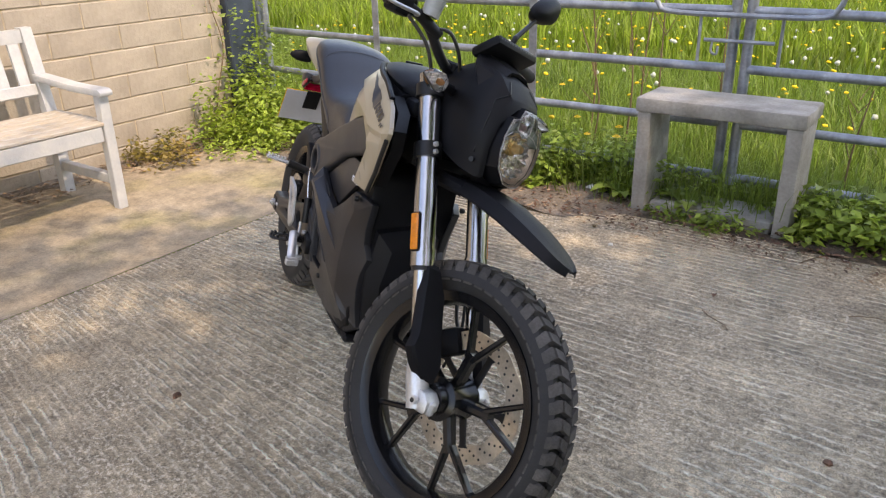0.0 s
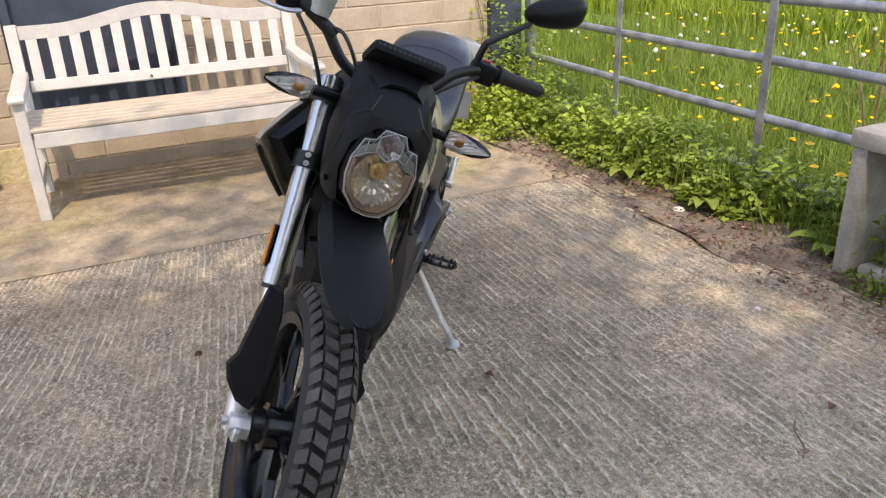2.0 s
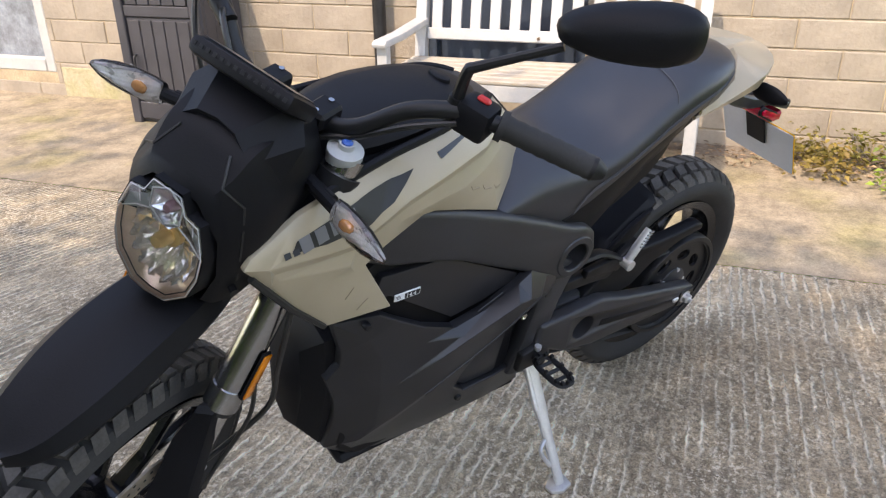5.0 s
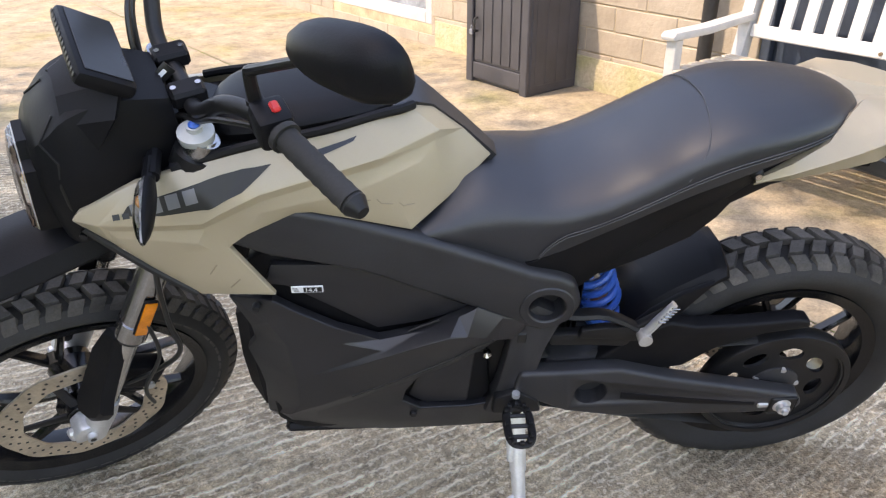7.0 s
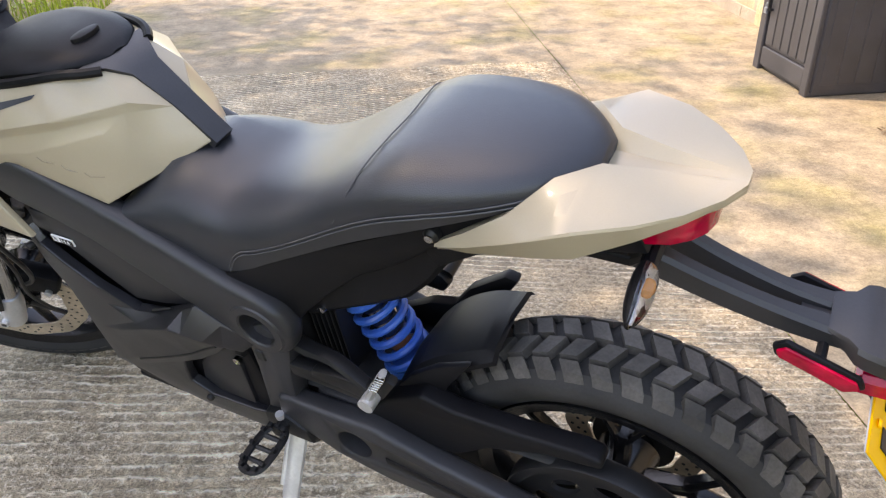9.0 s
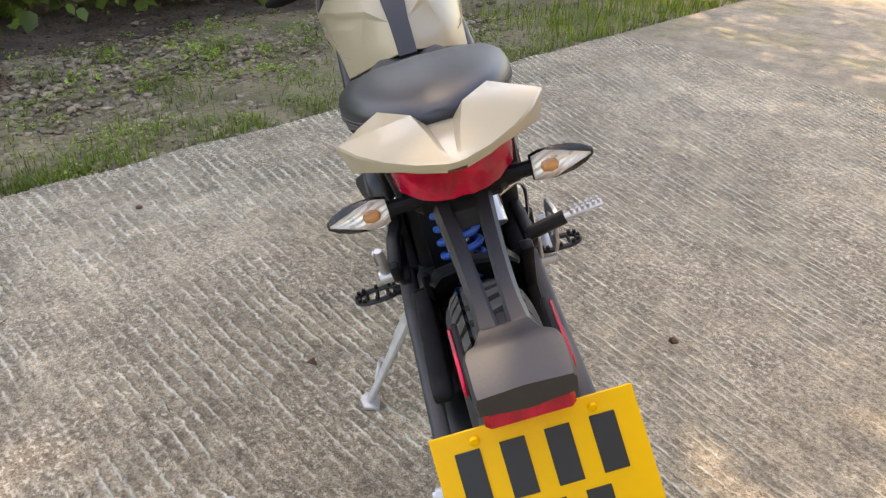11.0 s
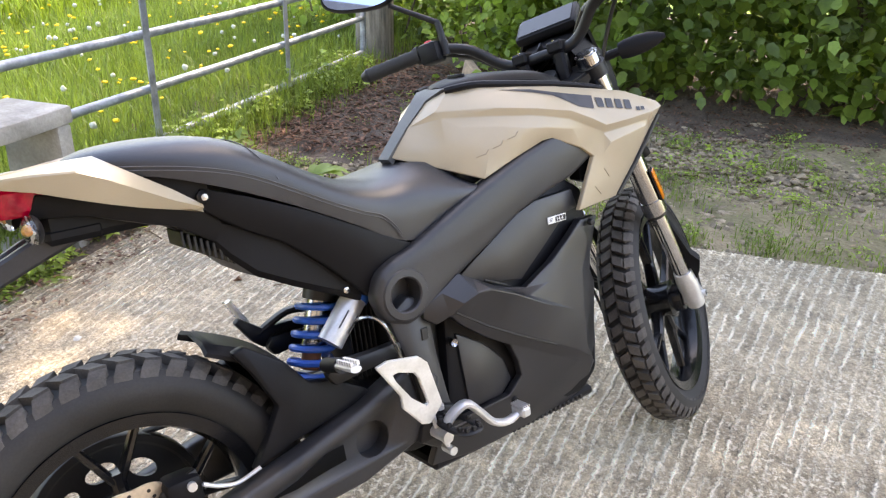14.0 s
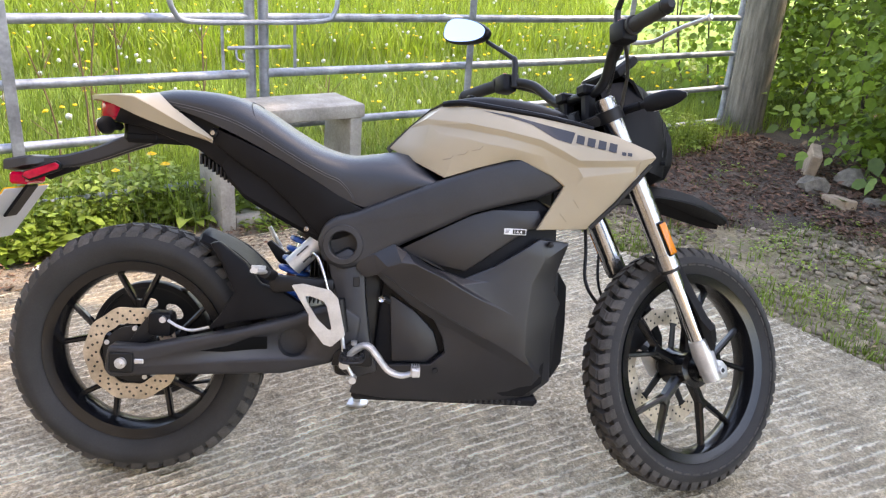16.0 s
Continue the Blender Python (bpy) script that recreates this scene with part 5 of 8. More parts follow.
    # badge with its figures
    part("badge", box((0.903, s * 0.139 - 0.0015, 0.676), (0.957, s * 0.139 + 0.0015, 0.691), 0.001), M_LABEL, cov, "white-edged battery size badge")
    part("badge_field", box(((0.905 if s > 0 else 0.924), s * 0.1405 - 0.0006, 0.678), ((0.936 if s > 0 else 0.955), s * 0.1405 + 0.0006, 0.689), 0.0003), M_INKRECESS, cov)
    for k in range(3):
        x = (0.949 if s > 0 else 0.911) + 0.0012 * (k - 1)
        part("badge_bar", box((x - 0.0045, s * 0.1405 - 0.0005, 0.6802 + 0.003 * k), (x + 0.0045, s * 0.1405 + 0.0005, 0.6818 + 0.003 * k), 0.0002), M_DECALTXT, cov)
    txt = bpy.data.curves.new("figures", "FONT")
    txt.body, txt.size, txt.extrude = "14.4", 0.0125, 0.0003
    tmp = new("figures", txt)
    me = bpy.data.meshes.new_from_object(tmp.evaluated_get(bpy.context.evaluated_depsgraph_get()))
    bpy.data.objects.remove(tmp)
    fig = link_mesh("figures", me, M_LABEL, cov, "", 0)
    fig.matrix_basis = pose(0.934, 0.1412, 0.6792, 90, 0, 180) if s > 0 else pose(0.926, -0.1412, 0.6792, 90, 0, 0)
bm = box((0.55, -0.112, 0.238), (1.02, 0.112, 0.262), 0.008)
bpart("skid_plate", bm, M_BLACK)
for i in range(16):
    x = 0.76 + i * 0.014
    # black bars on the plate's side; slot shade as colour, nothing is cut
    bpart("skid_slot", box((x, -0.116, 0.243), (x + 0.007, -0.1115, 0.253), 0.001), M_INKRECESS)
bpart("belly_nose", loft([(1.00, [(0, 0.62), (0.10, 0.60), (0.112, 0.45), (0.10, 0.30), (0, 0.262)]), (1.055, [(0, 0.60), (0.085, 0.58), (0.10, 0.46), (0.085, 0.31), (0, 0.275)]), (1.085, [(0, 0.55), (0.05, 0.54), (0.065, 0.44), (0.05, 0.34), (0, 0.31)])]), M_BLACK)

# ---- tank and its panels ----
bpart("tank_core", loft([(0.69, [(0, 0.86), (0.03, 0.85), (0.05, 0.83), (0.05, 0.80), (0, 0.80)]), (0.80, [(0, 0.965), (0.075, 0.955), (0.110, 0.90), (0.115, 0.84), (0, 0.80)]), (0.95, [(0, 0.975), (0.10, 0.962), (0.135, 0.90), (0.135, 0.85), (0, 0.82)]), (1.04, [(0, 0.955), (0.095, 0.945), (0.13, 0.88), (0.13, 0.80), (0, 0.80)])]), M_BLACK)
for s in (-1, 1):
    out = [(0.615, 0.867, 0.019), (0.690, 0.832, 0.088), (0.752, 0.803, 0.134), (0.83, 0.832, 0.143), (0.905, 0.855, 0.148), (0.93, 0.856, 0.150), (1.005, 0.823, 0.158), (1.037, 0.800, 0.160), (0.978, 0.692, 0.160),
           (1.098, 0.700, 0.160), (1.16, 0.77, 0.168), (1.205, 0.830, 0.176), (1.247, 0.880, 0.184), (1.235, 0.893, 0.180), (1.153, 0.926, 0.158), (1.06, 0.945, 0.140), (0.98, 0.960, 0.124), (0.88, 0.976, 0.106), (0.80, 0.984, 0.080), (0.752, 0.983, 0.050), (0.712, 0.964, 0.028), (0.662, 0.920, 0.019)]
    edge_a = [(0.705, 0.945, 0.062), (0.80, 0.937, 0.128), (0.89, 0.923, 0.153), (0.975, 0.906, 0.169), (1.025, 0.884, 0.176), (1.065, 0.863, 0.180), (1.13, 0.866, 0.185), (1.21, 0.872, 0.188)]
    hollow = [(0.712, 0.930, 0.069), (0.80, 0.921, 0.123), (0.89, 0.909, 0.1475), (0.975, 0.890, 0.161), (1.03, 0.864, 0.166), (1.065, 0.848, 0.170), (1.13, 0.851, 0.176), (1.20, 0.856, 0.180)]
    edge_b = [(0.738, 0.908, 0.098), (0.80, 0.900, 0.135), (0.850, 0.889, 0.152), (0.91, 0.882, 0.158), (0.98, 0.868, 0.162)]
    edge_c = [(1.077, 0.824, 0.178), (1.129, 0.834, 0.181), (1.190, 0.843, 0.182)]
    ins = [(0.94, 0.940, 0.143), (1.06, 0.910, 0.163), (1.15, 0.895, 0.174), (1.06, 0.80, 0.168), (1.12, 0.80, 0.172), (1.05, 0.75, 0.166), (1.10, 0.74, 0.166), (0.70, 0.875, 0.088), (0.77, 0.855, 0.134), (0.66, 0.885, 0.045), (0.83, 0.86, 0.148)]
    pn = bpart("tank_panel", creased(out, edge_a + hollow + edge_b + edge_c + ins, [edge_a, hollow, edge_b, edge_c], 0.012, s, 0.0025), M_TAN, "sand-coloured tank side panel with pressed creases", smooth=0)
    part("panel_edge", tube([(1.105, s * 0.160, 0.703), (1.165, s * 0.1685, 0.768), (1.21, s * 0.177, 0.827), (1.235, s * 0.181, 0.862)], 0.0055, 6, True, 1.0), M_INKRECESS, pn)
    # slate band, with slanted bars in place of the lettering
    if s < 0:
        decal("tank_decal", [(0.832, 0.970), (0.907, 0.961), (0.956, 0.949), (1.056, 0.928), (1.045, 0.901), (1.007, 0.911), (0.952, 0.942), (0.905, 0.955)], pn, s, M_DECAL, "dark slate decal band")
        x0, ink = 1.056, M_DECAL
    else:
        decal("tank_decal", [(0.830, 0.966), (0.905, 0.953), (0.900, 0.944), (0.835, 0.961)], pn, s, M_DECAL)
        decal("tank_decal", [(0.955, 0.943), (1.03, 0.930), (1.165, 0.897), (1.175, 0.884), (1.12, 0.881), (1.05, 0.886), (1.00, 0.908)], pn, s, M_INKRECESS, "black decal band with pale bars")
        x0, ink = 1.064, M_DECALTXT
    for i in range(4):
        x, z = x0 + i * 0.0255, (0.9035 if s < 0 else 0.897) - i * 0.0048
        decal("decal_bar", [(x, z), (x + 0.018, z - 0.0035), (x + 0.022, z + 0.0165), (x + 0.004, z + 0.020)], pn, s, ink, lift=0.0022, step=0.0065)
    for i in range(2):
        x, z = 1.163 + i * 0.014, 0.881 - i * 0.001
        decal("decal_bar", [(x, z), (x + 0.010, z - 0.001), (x + 0.011, z + 0.007), (x + 0.001, z + 0.008)], pn, s, M_DECAL, lift=0.0022, step=0.0065)
    for i in range(3):
        x, z = 0.838 - i * 0.034, 0.876 - i * 0.0125
        part("stamped_line", tube([(a, surface_y(pn, a, b, s) + s * 0.0002, b) for a, b in ((x, z + 0.008), (x - 0.006, z), (x - 0.024, z - 0.004))], 0.0010, 5), M_TANLINE, pn)
    for a, b in (((1.03, 0.735), (1.048, 0.715)), ((1.060, 0.770), (1.074, 0.750))):
        part("panel_mark", tube([(x, surface_y(pn, x, z, s) + s * 0.0002, z) for x, z in (a, b)], 0.0010, 5), M_TANLINE, pn)
    bpart("tank_rim", tube(smooth_path([(0.745, s * 0.048, 0.982), (0.765, s * 0.066, 0.985), (0.80, s * 0.082, 0.986), (0.88, s * 0.106, 0.976), (0.98, s * 0.120, 0.963), (1.06, s * 0.134, 0.948), (1.10, s * 0.140, 0.938)], 4), 0.0075, 8), M_BLACK)
    bpart("tank_flank", skin([(1.04, 0.94, 0.120), (1.15, 0.915, 0.135), (1.23, 0.885, 0.165), (1.19, 0.83, 0.150), (1.10, 0.72, 0.140), (1.02, 0.75, 0.130), (1.02, 0.85, 0.128)], 7, 0.03, s), M_BLACK, "", smooth=20)
stripe = bmesh.new()
rr = []
for x, z, w in ((0.606, 0.866, 0.0185), (0.66, 0.922, 0.0200), (0.712, 0.969, 0.026), (0.740, 0.985, 0.044), (0.775, 0.988, 0.066)):
    rr.append([stripe.verts.new((x + dx, y * w, z + dz)) for dx, dz in ((0, 0), (0.01, -0.012)) for y in (-1, -0.4, 0.4, 1)])
for a, b in zip(rr, rr[1:]):
    idx = (0, 1, 2, 3, 7, 6, 5, 4)
    for k in range(8):
        stripe.faces.new((a[idx[k]], a[idx[(k + 1) % 8]], b[idx[(k + 1) % 8]], b[idx[k]]))
for r in (rr[0], rr[-1]):
    stripe.faces.new([r[k] for k in (0, 1, 2, 3, 7, 6, 5, 4)])
bpart("tank_stripe", stripe, M_GREY, "slate centre stripe over the back of the tank")
rows = dense([[0.757, 0.02, 0.990, 0.984], [0.785, 0.062, 1.000, 0.988], [0.85, 0.090, 1.008, 0.987], [0.95, 0.106, 1.002, 0.977], [1.03, 0.09, 0.985, 0.962], [1.06, 0.05, 0.972, 0.956]], 4)
lid = bpart("tank_lid", loft([(x, [(0, zt), (w * 0.6, zt - 0.002), (w * 0.92, (zt + ze) / 2), (w, ze), (w * 0.9, ze - 0.02), (0, ze - 0.02)]) for x, w, zt, ze in rows]), M_BLACK, "black storage lid on top of the tank", smooth=50)
part("lid_latch", slab_poly(oval(0.815, 0.0, 0.012, 0.026, 0.0, 20), 0.998, 1.0105, 0.003, 2, "XY"), M_BLACK, lid, "oval lid catch")

# ---- seat, tail, sub-frame ----
rows = dense([
    # x, half width, middle top, shoulder, edge, bottom
    [0.022, 0.026, 0.962, 0.958, 0.951, 0.944], [0.045, 0.057, 0.973, 0.967, 0.953, 0.942], [0.09, 0.097, 0.980, 0.971, 0.952, 0.934], [0.16, 0.123, 0.980, 0.970, 0.944, 0.915], [0.24, 0.133, 0.970, 0.960, 0.930, 0.884],
    [0.31, 0.135, 0.940, 0.929, 0.898, 0.852], [0.38, 0.138, 0.898, 0.886, 0.858, 0.816], [0.45, 0.139, 0.862, 0.849, 0.822, 0.778], [0.52, 0.136, 0.844, 0.832, 0.800, 0.738], [0.58, 0.134, 0.850, 0.834, 0.800, 0.722],
    [0.64, 0.134, 0.858, 0.831, 0.792, 0.748], [0.70, 0.136, 0.840, 0.812, 0.790, 0.768], [0.748, 0.135, 0.800, 0.794, 0.789, 0.783]], 4)
seat = bpart("seat", loft([(r[0], [(0, r[2]), (r[1] * 0.45, r[2] - 0.002), (r[1] * 0.78, r[3]), (r[1] * 0.95, (r[3] + r[4]) / 2), (r[1], r[4]), (r[1] * 1.0, (r[4] + r[5]) / 2), (r[1] * 0.97, r[5]), (0, r[5])]) for r in rows]), M_LEATHER, "black vinyl two-step seat with stitched seams", smooth=60)
for s in (-1, 1):
    for lift in (0.0, -0.006):
        run = [(r[0], s * (r[1] * 1.002 + 0.0006), r[4] * 0.66 + r[5] * 0.34 + lift) for r in rows[5:30:3]]
        run += [(0.500, s * 0.1392, 0.786 + lift), (0.524, s * 0.1375, 0.764 + lift), (0.540, s * 0.136, 0.740 + lift)]
        part("seam", tube(smooth_path(run, 3), 0.0011, 5), M_THREAD, seat)
part("seam", tube(smooth_path([(0.318, -0.136, 0.886), (0.296, -0.122, 0.926), (0.284, -0.09, 0.948), (0.276, -0.045, 0.9575), (0.272, 0, 0.960), (0.276, 0.045, 0.9575), (0.284, 0.09, 0.948), (0.296, 0.122, 0.926), (0.318, 0.136, 0.886)], 4), 0.0010, 5), M_THREAD, seat)
for s in (-1, 1):
    side = [(0.196, 0.893, 0.110), (0.267, 0.867, 0.124), (0.367, 0.823, 0.131), (0.471, 0.768, 0.133), (0.535, 0.731, 0.134), (0.588, 0.706, 0.131), (0.565, 0.665, 0.125), (0.50, 0.640, 0.118), (0.462, 0.637, 0.115), (0.435, 0.668, 0.117), (0.383, 0.721, 0.116), (0.323, 0.773, 0.112), (0.263, 0.807, 0.108), (0.225, 0.834, 0.105), (0.186, 0.864, 0.100)]
    sp = bpart("side_cover", skin(side + [(0.38, 0.785, 0.131), (0.30, 0.825, 0.122), (0.45, 0.735, 0.131), (0.50, 0.69, 0.128)], len(side), 0.03, s, 0.004), M_BLACK, "matt black side cover under the seat")
    part("cover_bolt", lathe([(0, s * 0.105), (0.006, s * 0.104), (0.006, s * 0.09), (0, s * 0.09)], 10, "Y", (0.424, 0, 0.660)), M_SILVER, sp)
    part("seat_bolt", lathe([(0, s * 0.116), (0.006, s * 0.116), (0.0105, s * 0.112), (0.0105, s * 0.09), (0, s * 0.09)], 12, "Y", (0.198, 0, 0.879)), M_FRAME, sp)
    part("bolt_head", lathe([(0, s * 0.1185), (0.0055, s * 0.1182), (0.0055, s * 0.115), (0, s * 0.115)], 10, "Y", (0.198, 0, 0.879)), M_SILVER, sp)
    und = [(0.22, 0.850, 0.092), (0.19, 0.864, 0.094), (0.13, 0.880, 0.095), (0.02, 0.914, 0.090), (-0.03, 0.928, 0.082), (-0.045, 0.893, 0.078), (0.032, 0.882, 0.084), (0.115, 0.851, 0.086), (0.155, 0.838, 0.086), (0.215, 0.797, 0.084), (0.24, 0.790, 0.084)]
    bpart("undertail_side", skin(und, len(und), 0.03, s, 0.004), M_BLACK)
# added black block, so the open gap between seat and wing stays dark
bpart("seat_gap_filler", loft([(0.05, [(0, 0.925), (0.060, 0.922), (0.060, 0.885), (0, 0.885)]), (0.12, [(0, 0.930), (0.098, 0.926), (0.098, 0.875), (0, 0.875)]), (0.21, [(0, 0.905), (0.104, 0.900), (0.104, 0.855), (0, 0.855)])]), M_BLACK, "black filler that darkens the gap under the seat's rear")
bpart("undertail_core", box((-0.03, -0.06, 0.845), (0.22, 0.06, 0.90), 0.012), M_BLACK)
box_ = [(0.205, 0.845, 0.800, 0.082), (0.232, 0.835, 0.764, 0.090), (0.27, 0.818, 0.725, 0.094), (0.335, 0.775, 0.689, 0.097), (0.41, 0.715, 0.652, 0.099), (0.455, 0.66, 0.628, 0.100)]
bpart("undertail_box", loft([(x, [(0, zt), (w * 0.96, zt - 0.003), (w, zt - 0.010), (w, zb + 0.012), (w * 0.9, zb), (0, zb - 0.002)]) for x, zt, zb, w in box_]), M_BLACK, "black tray under the seat", smooth=25)
for i in range(9):
    x = 0.160 + i * 0.0095
    z = 0.822 - 0.62 * (x - 0.160)
    bpart("cooling_rib", box((x, -0.080, z - 0.020), (x + 0.005, -0.01, z + 0.006), 0.001), M_FRAME)
# tail wing: two raised sides and a sunk middle
bm = bmesh.new()
tw = []
for x, yo, zo, yi, zi, z0, yl, zl in ((-0.122, 0.012, 0.953, 0.004, 0.953, 0.953, 0.011, 0.947), (-0.106, 0.044, 0.954, 0.010, 0.954, 0.953, 0.042, 0.946), (-0.075, 0.080, 0.955, 0.014, 0.956, 0.950, 0.077, 0.942), (-0.035, 0.111, 0.956, 0.021, 0.960, 0.947, 0.105, 0.932),
                                     (0.020, 0.136, 0.953, 0.034, 0.966, 0.947, 0.126, 0.911), (0.058, 0.137, 0.936, 0.074, 0.968, 0.938, 0.123, 0.897), (0.100, 0.131, 0.913, 0.110, 0.936, 0.925, 0.118, 0.883), (0.150, 0.122, 0.886, 0.117, 0.902, 0.892, 0.114, 0.869), (0.196, 0.112, 0.865, 0.109, 0.868, 0.862, 0.109, 0.861)):
    top = [(-yl, zl), (-yo, zo - 0.002), (-yo * 0.985, zo + 0.001), (-yi, zi), (-yi * 0.5, z0), (yi * 0.5, z0), (yi, zi), (yo * 0.985, zo + 0.001), (yo, zo - 0.002), (yl, zl)]
    tw.append([bm.verts.new((x, y * (1 if k == 0 else 0.95), z - k * (0.008 if 0 < j < 9 else 0.0))) for k in (0, 1) for j, (y, z) in enumerate(top)])
order = list(range(10)) + list(range(19, 9, -1))
for a, b in zip(tw, tw[1:]):
    for k in range(20):
        i, j = order[k], order[(k + 1) % 20]
        bm.faces.new((a[i], a[j], b[j], b[i]))
for r in (tw[0], tw[-1]):
    bm.faces.new([r[i] for i in order])
bpart("tail_wing", bm, M_TAN, "sand-coloured tail panel with two swept lobes and a sunk middle", smooth=28)
tl = loft([(x, [(0, 0.944), (w * 0.9, 0.941), (w, 0.934), (w * 0.98, 0.906), (w * 0.85, 0.897), (0, zb)]) for x, w, zb in ((0.0, 0.076, 0.896), (-0.04, 0.078, 0.893), (-0.062, 0.071, 0.892), (-0.080, 0.055, 0.893), (-0.092, 0.036, 0.895), (-0.098, 0.014, 0.899))])
light = bpart("tail_light", tl, M_RED, "red tail light lens")
for s in (-1, 1):
    part("lens_divider", box((-0.066, s * 0.028 - 0.001, 0.894), (-0.02, s * 0.028 + 0.001, 0.938), 0.0008), M_INKRECESS, light)

# plate holder
for s in (-1, 1):
    rail = dense([[0.03, 0.876, 0.846, 0.018, 0.046], [-0.03, 0.862, 0.824, 0.015, 0.039], [-0.10, 0.832, 0.796, 0.011, 0.033], [-0.17, 0.809, 0.776, 0.0075, 0.030], [-0.225, 0.799, 0.771, 0.005, 0.032], [-0.258, 0.796, 0.774, 0.005, 0.036]], 3)
    bm = bmesh.new()
    rings = [[bm.verts.new((x, s * y, z)) for y, z in ((yi, zt - 0.004), (yi + 0.004, zt), (yo - 0.005, zt), (yo, zt - 0.005), (yo, zb + 0.005), (yo - 0.005, zb), (yi + 0.004, zb), (yi, zb + 0.004))] for x, zt, zb, yi, yo in rail]
    for a, b in zip(rings, rings[1:]):
        for k in range(8):
            bm.faces.new((a[k], a[(k + 1) % 8], b[(k + 1) % 8], b[k]))
    bm.faces.new(rings[0][::-1])
    bm.faces.new(rings[-1])
    bpart("plate_arm", bm, M_GREY, "charcoal rail of the plate carrier", smooth=30)
bpart("arm_web", loft([(-0.195, [(0, 0.793), (0.014, 0.793), (0.014, 0.779), (0, 0.779)]), (-0.225, [(0, 0.791), (0.014, 0.792), (0.014, 0.774), (0, 0.774)]), (-0.258, [(0, 0.793), (0.014, 0.795), (0.014, 0.775), (0, 0.775)])]), M_GREY)
bpart("arm_web", loft([(0.03, [(0, 0.870), (0.018, 0.870), (0.018, 0.848), (0, 0.848)]), (-0.045, [(0, 0.850), (0.016, 0.850), (0.016, 0.824), (0, 0.824)])]), M_GREY)
bpart("arm_root", box((-0.03, -0.062, 0.845), (0.06, 0.062, 0.875), 0.01), M_BLACK)
bpart("plate_guard", loft([(-0.225, [(0, 0.800), (0.028, 0.799), (0.030, 0.796), (0.030, 0.786), (0, 0.782)]), (-0.246, [(0, 0.800), (0.036, 0.798), (0.040, 0.794), (0.040, 0.780), (0, 0.774)]), (-0.256, [(0, 0.802), (0.048, 0.800), (0.052, 0.795), (0.052, 0.778), (0, 0.770)]), (-0.266, [(0, 0.801), (0.051, 0.799), (0.055, 0.794), (0.055, 0.776), (0, 0.768)]), (-0.308, [(0, 0.793), (0.051, 0.790), (0.055, 0.784), (0.054, 0.764), (0, 0.758)]), (-0.318, [(0, 0.790), (0.050, 0.787), (0.053, 0.781), (0.052, 0.764), (0, 0.758)])]), M_GREY, "charcoal plastic plate bracket")
PL = Matrix.Translation((-0.286, 0, 0.722)) @ Matrix.Rotation(radians(34.9), 4, "Y")
plate = bpart("number_plate", box((-0.0015, -0.114, -0.172), (0.0015, 0.114, 0.0), 0.0012, PL), M_YPLATE, "yellow rear number plate with black characters")
part("plate_back", box((0.0018, -0.112, -0.170), (0.004, 0.112, -0.002), 0.0006, PL), M_PLATEBACK, plate)


def bars(y0, y1, z0, z1):
    part("character_bar", box((-0.0032, y0, z0), (-0.0017, y1, z1), 0.0004, PL), M_INKRECESS, plate)


for row, (z1, n, ya) in enumerate(((-0.022, 4, 0.097), (-0.096, 3, 0.072))):
    for i in range(n):
        y = ya - i * 0.050
        bars(y - 0.034, y - 0.006, z1 - 0.062, z1)
part("green_strip", box((-0.003, 0.078, -0.170), (-0.0017, 0.112, -0.10), 0.0004, PL), M_GREEN, plate)
for s in (-1, 1):
    part("plate_screw", lathe([(0, -0.006), (0.005, -0.005), (0.006, -0.0015), (0, -0.0015)], 10, "X", (PL @ Vector((0, s * 0.066, -0.012)))), M_YPLATE, plate)
bpart("plate_bracket", box((0.0045, -0.03, -0.09), (0.012, 0.03, 0.01), 0.003, PL), M_BLACK)
bpart("plate_lamp", box((-0.308, -0.050, 0.728), (-0.262, 0.050, 0.758), 0.006), M_RED, "red reflector over the plate")
for s in (-1, 1):
    rf = bpart("side_reflector_base", slab_poly([(-0.274, 0.748), (-0.254, 0.737), (-0.180, 0.768), (-0.176, 0.782), (-0.190, 0.792), (-0.268, 0.762)], s * 0.050, s * 0.058, 0.003), M_BLACK)
    part("side_reflector", slab_poly([(-0.269, 0.750), (-0.254, 0.742), (-0.185, 0.771), (-0.181, 0.780), (-0.191, 0.787), (-0.264, 0.760)], s * 0.058, s * 0.063, 0.002), M_RED, rf, "red oval side reflector")
    bpart("reflector_stay", tube([(-0.225, s * 0.03, 0.775), (-0.225, s * 0.052, 0.768)], 0.006, 8), M_BLACK)


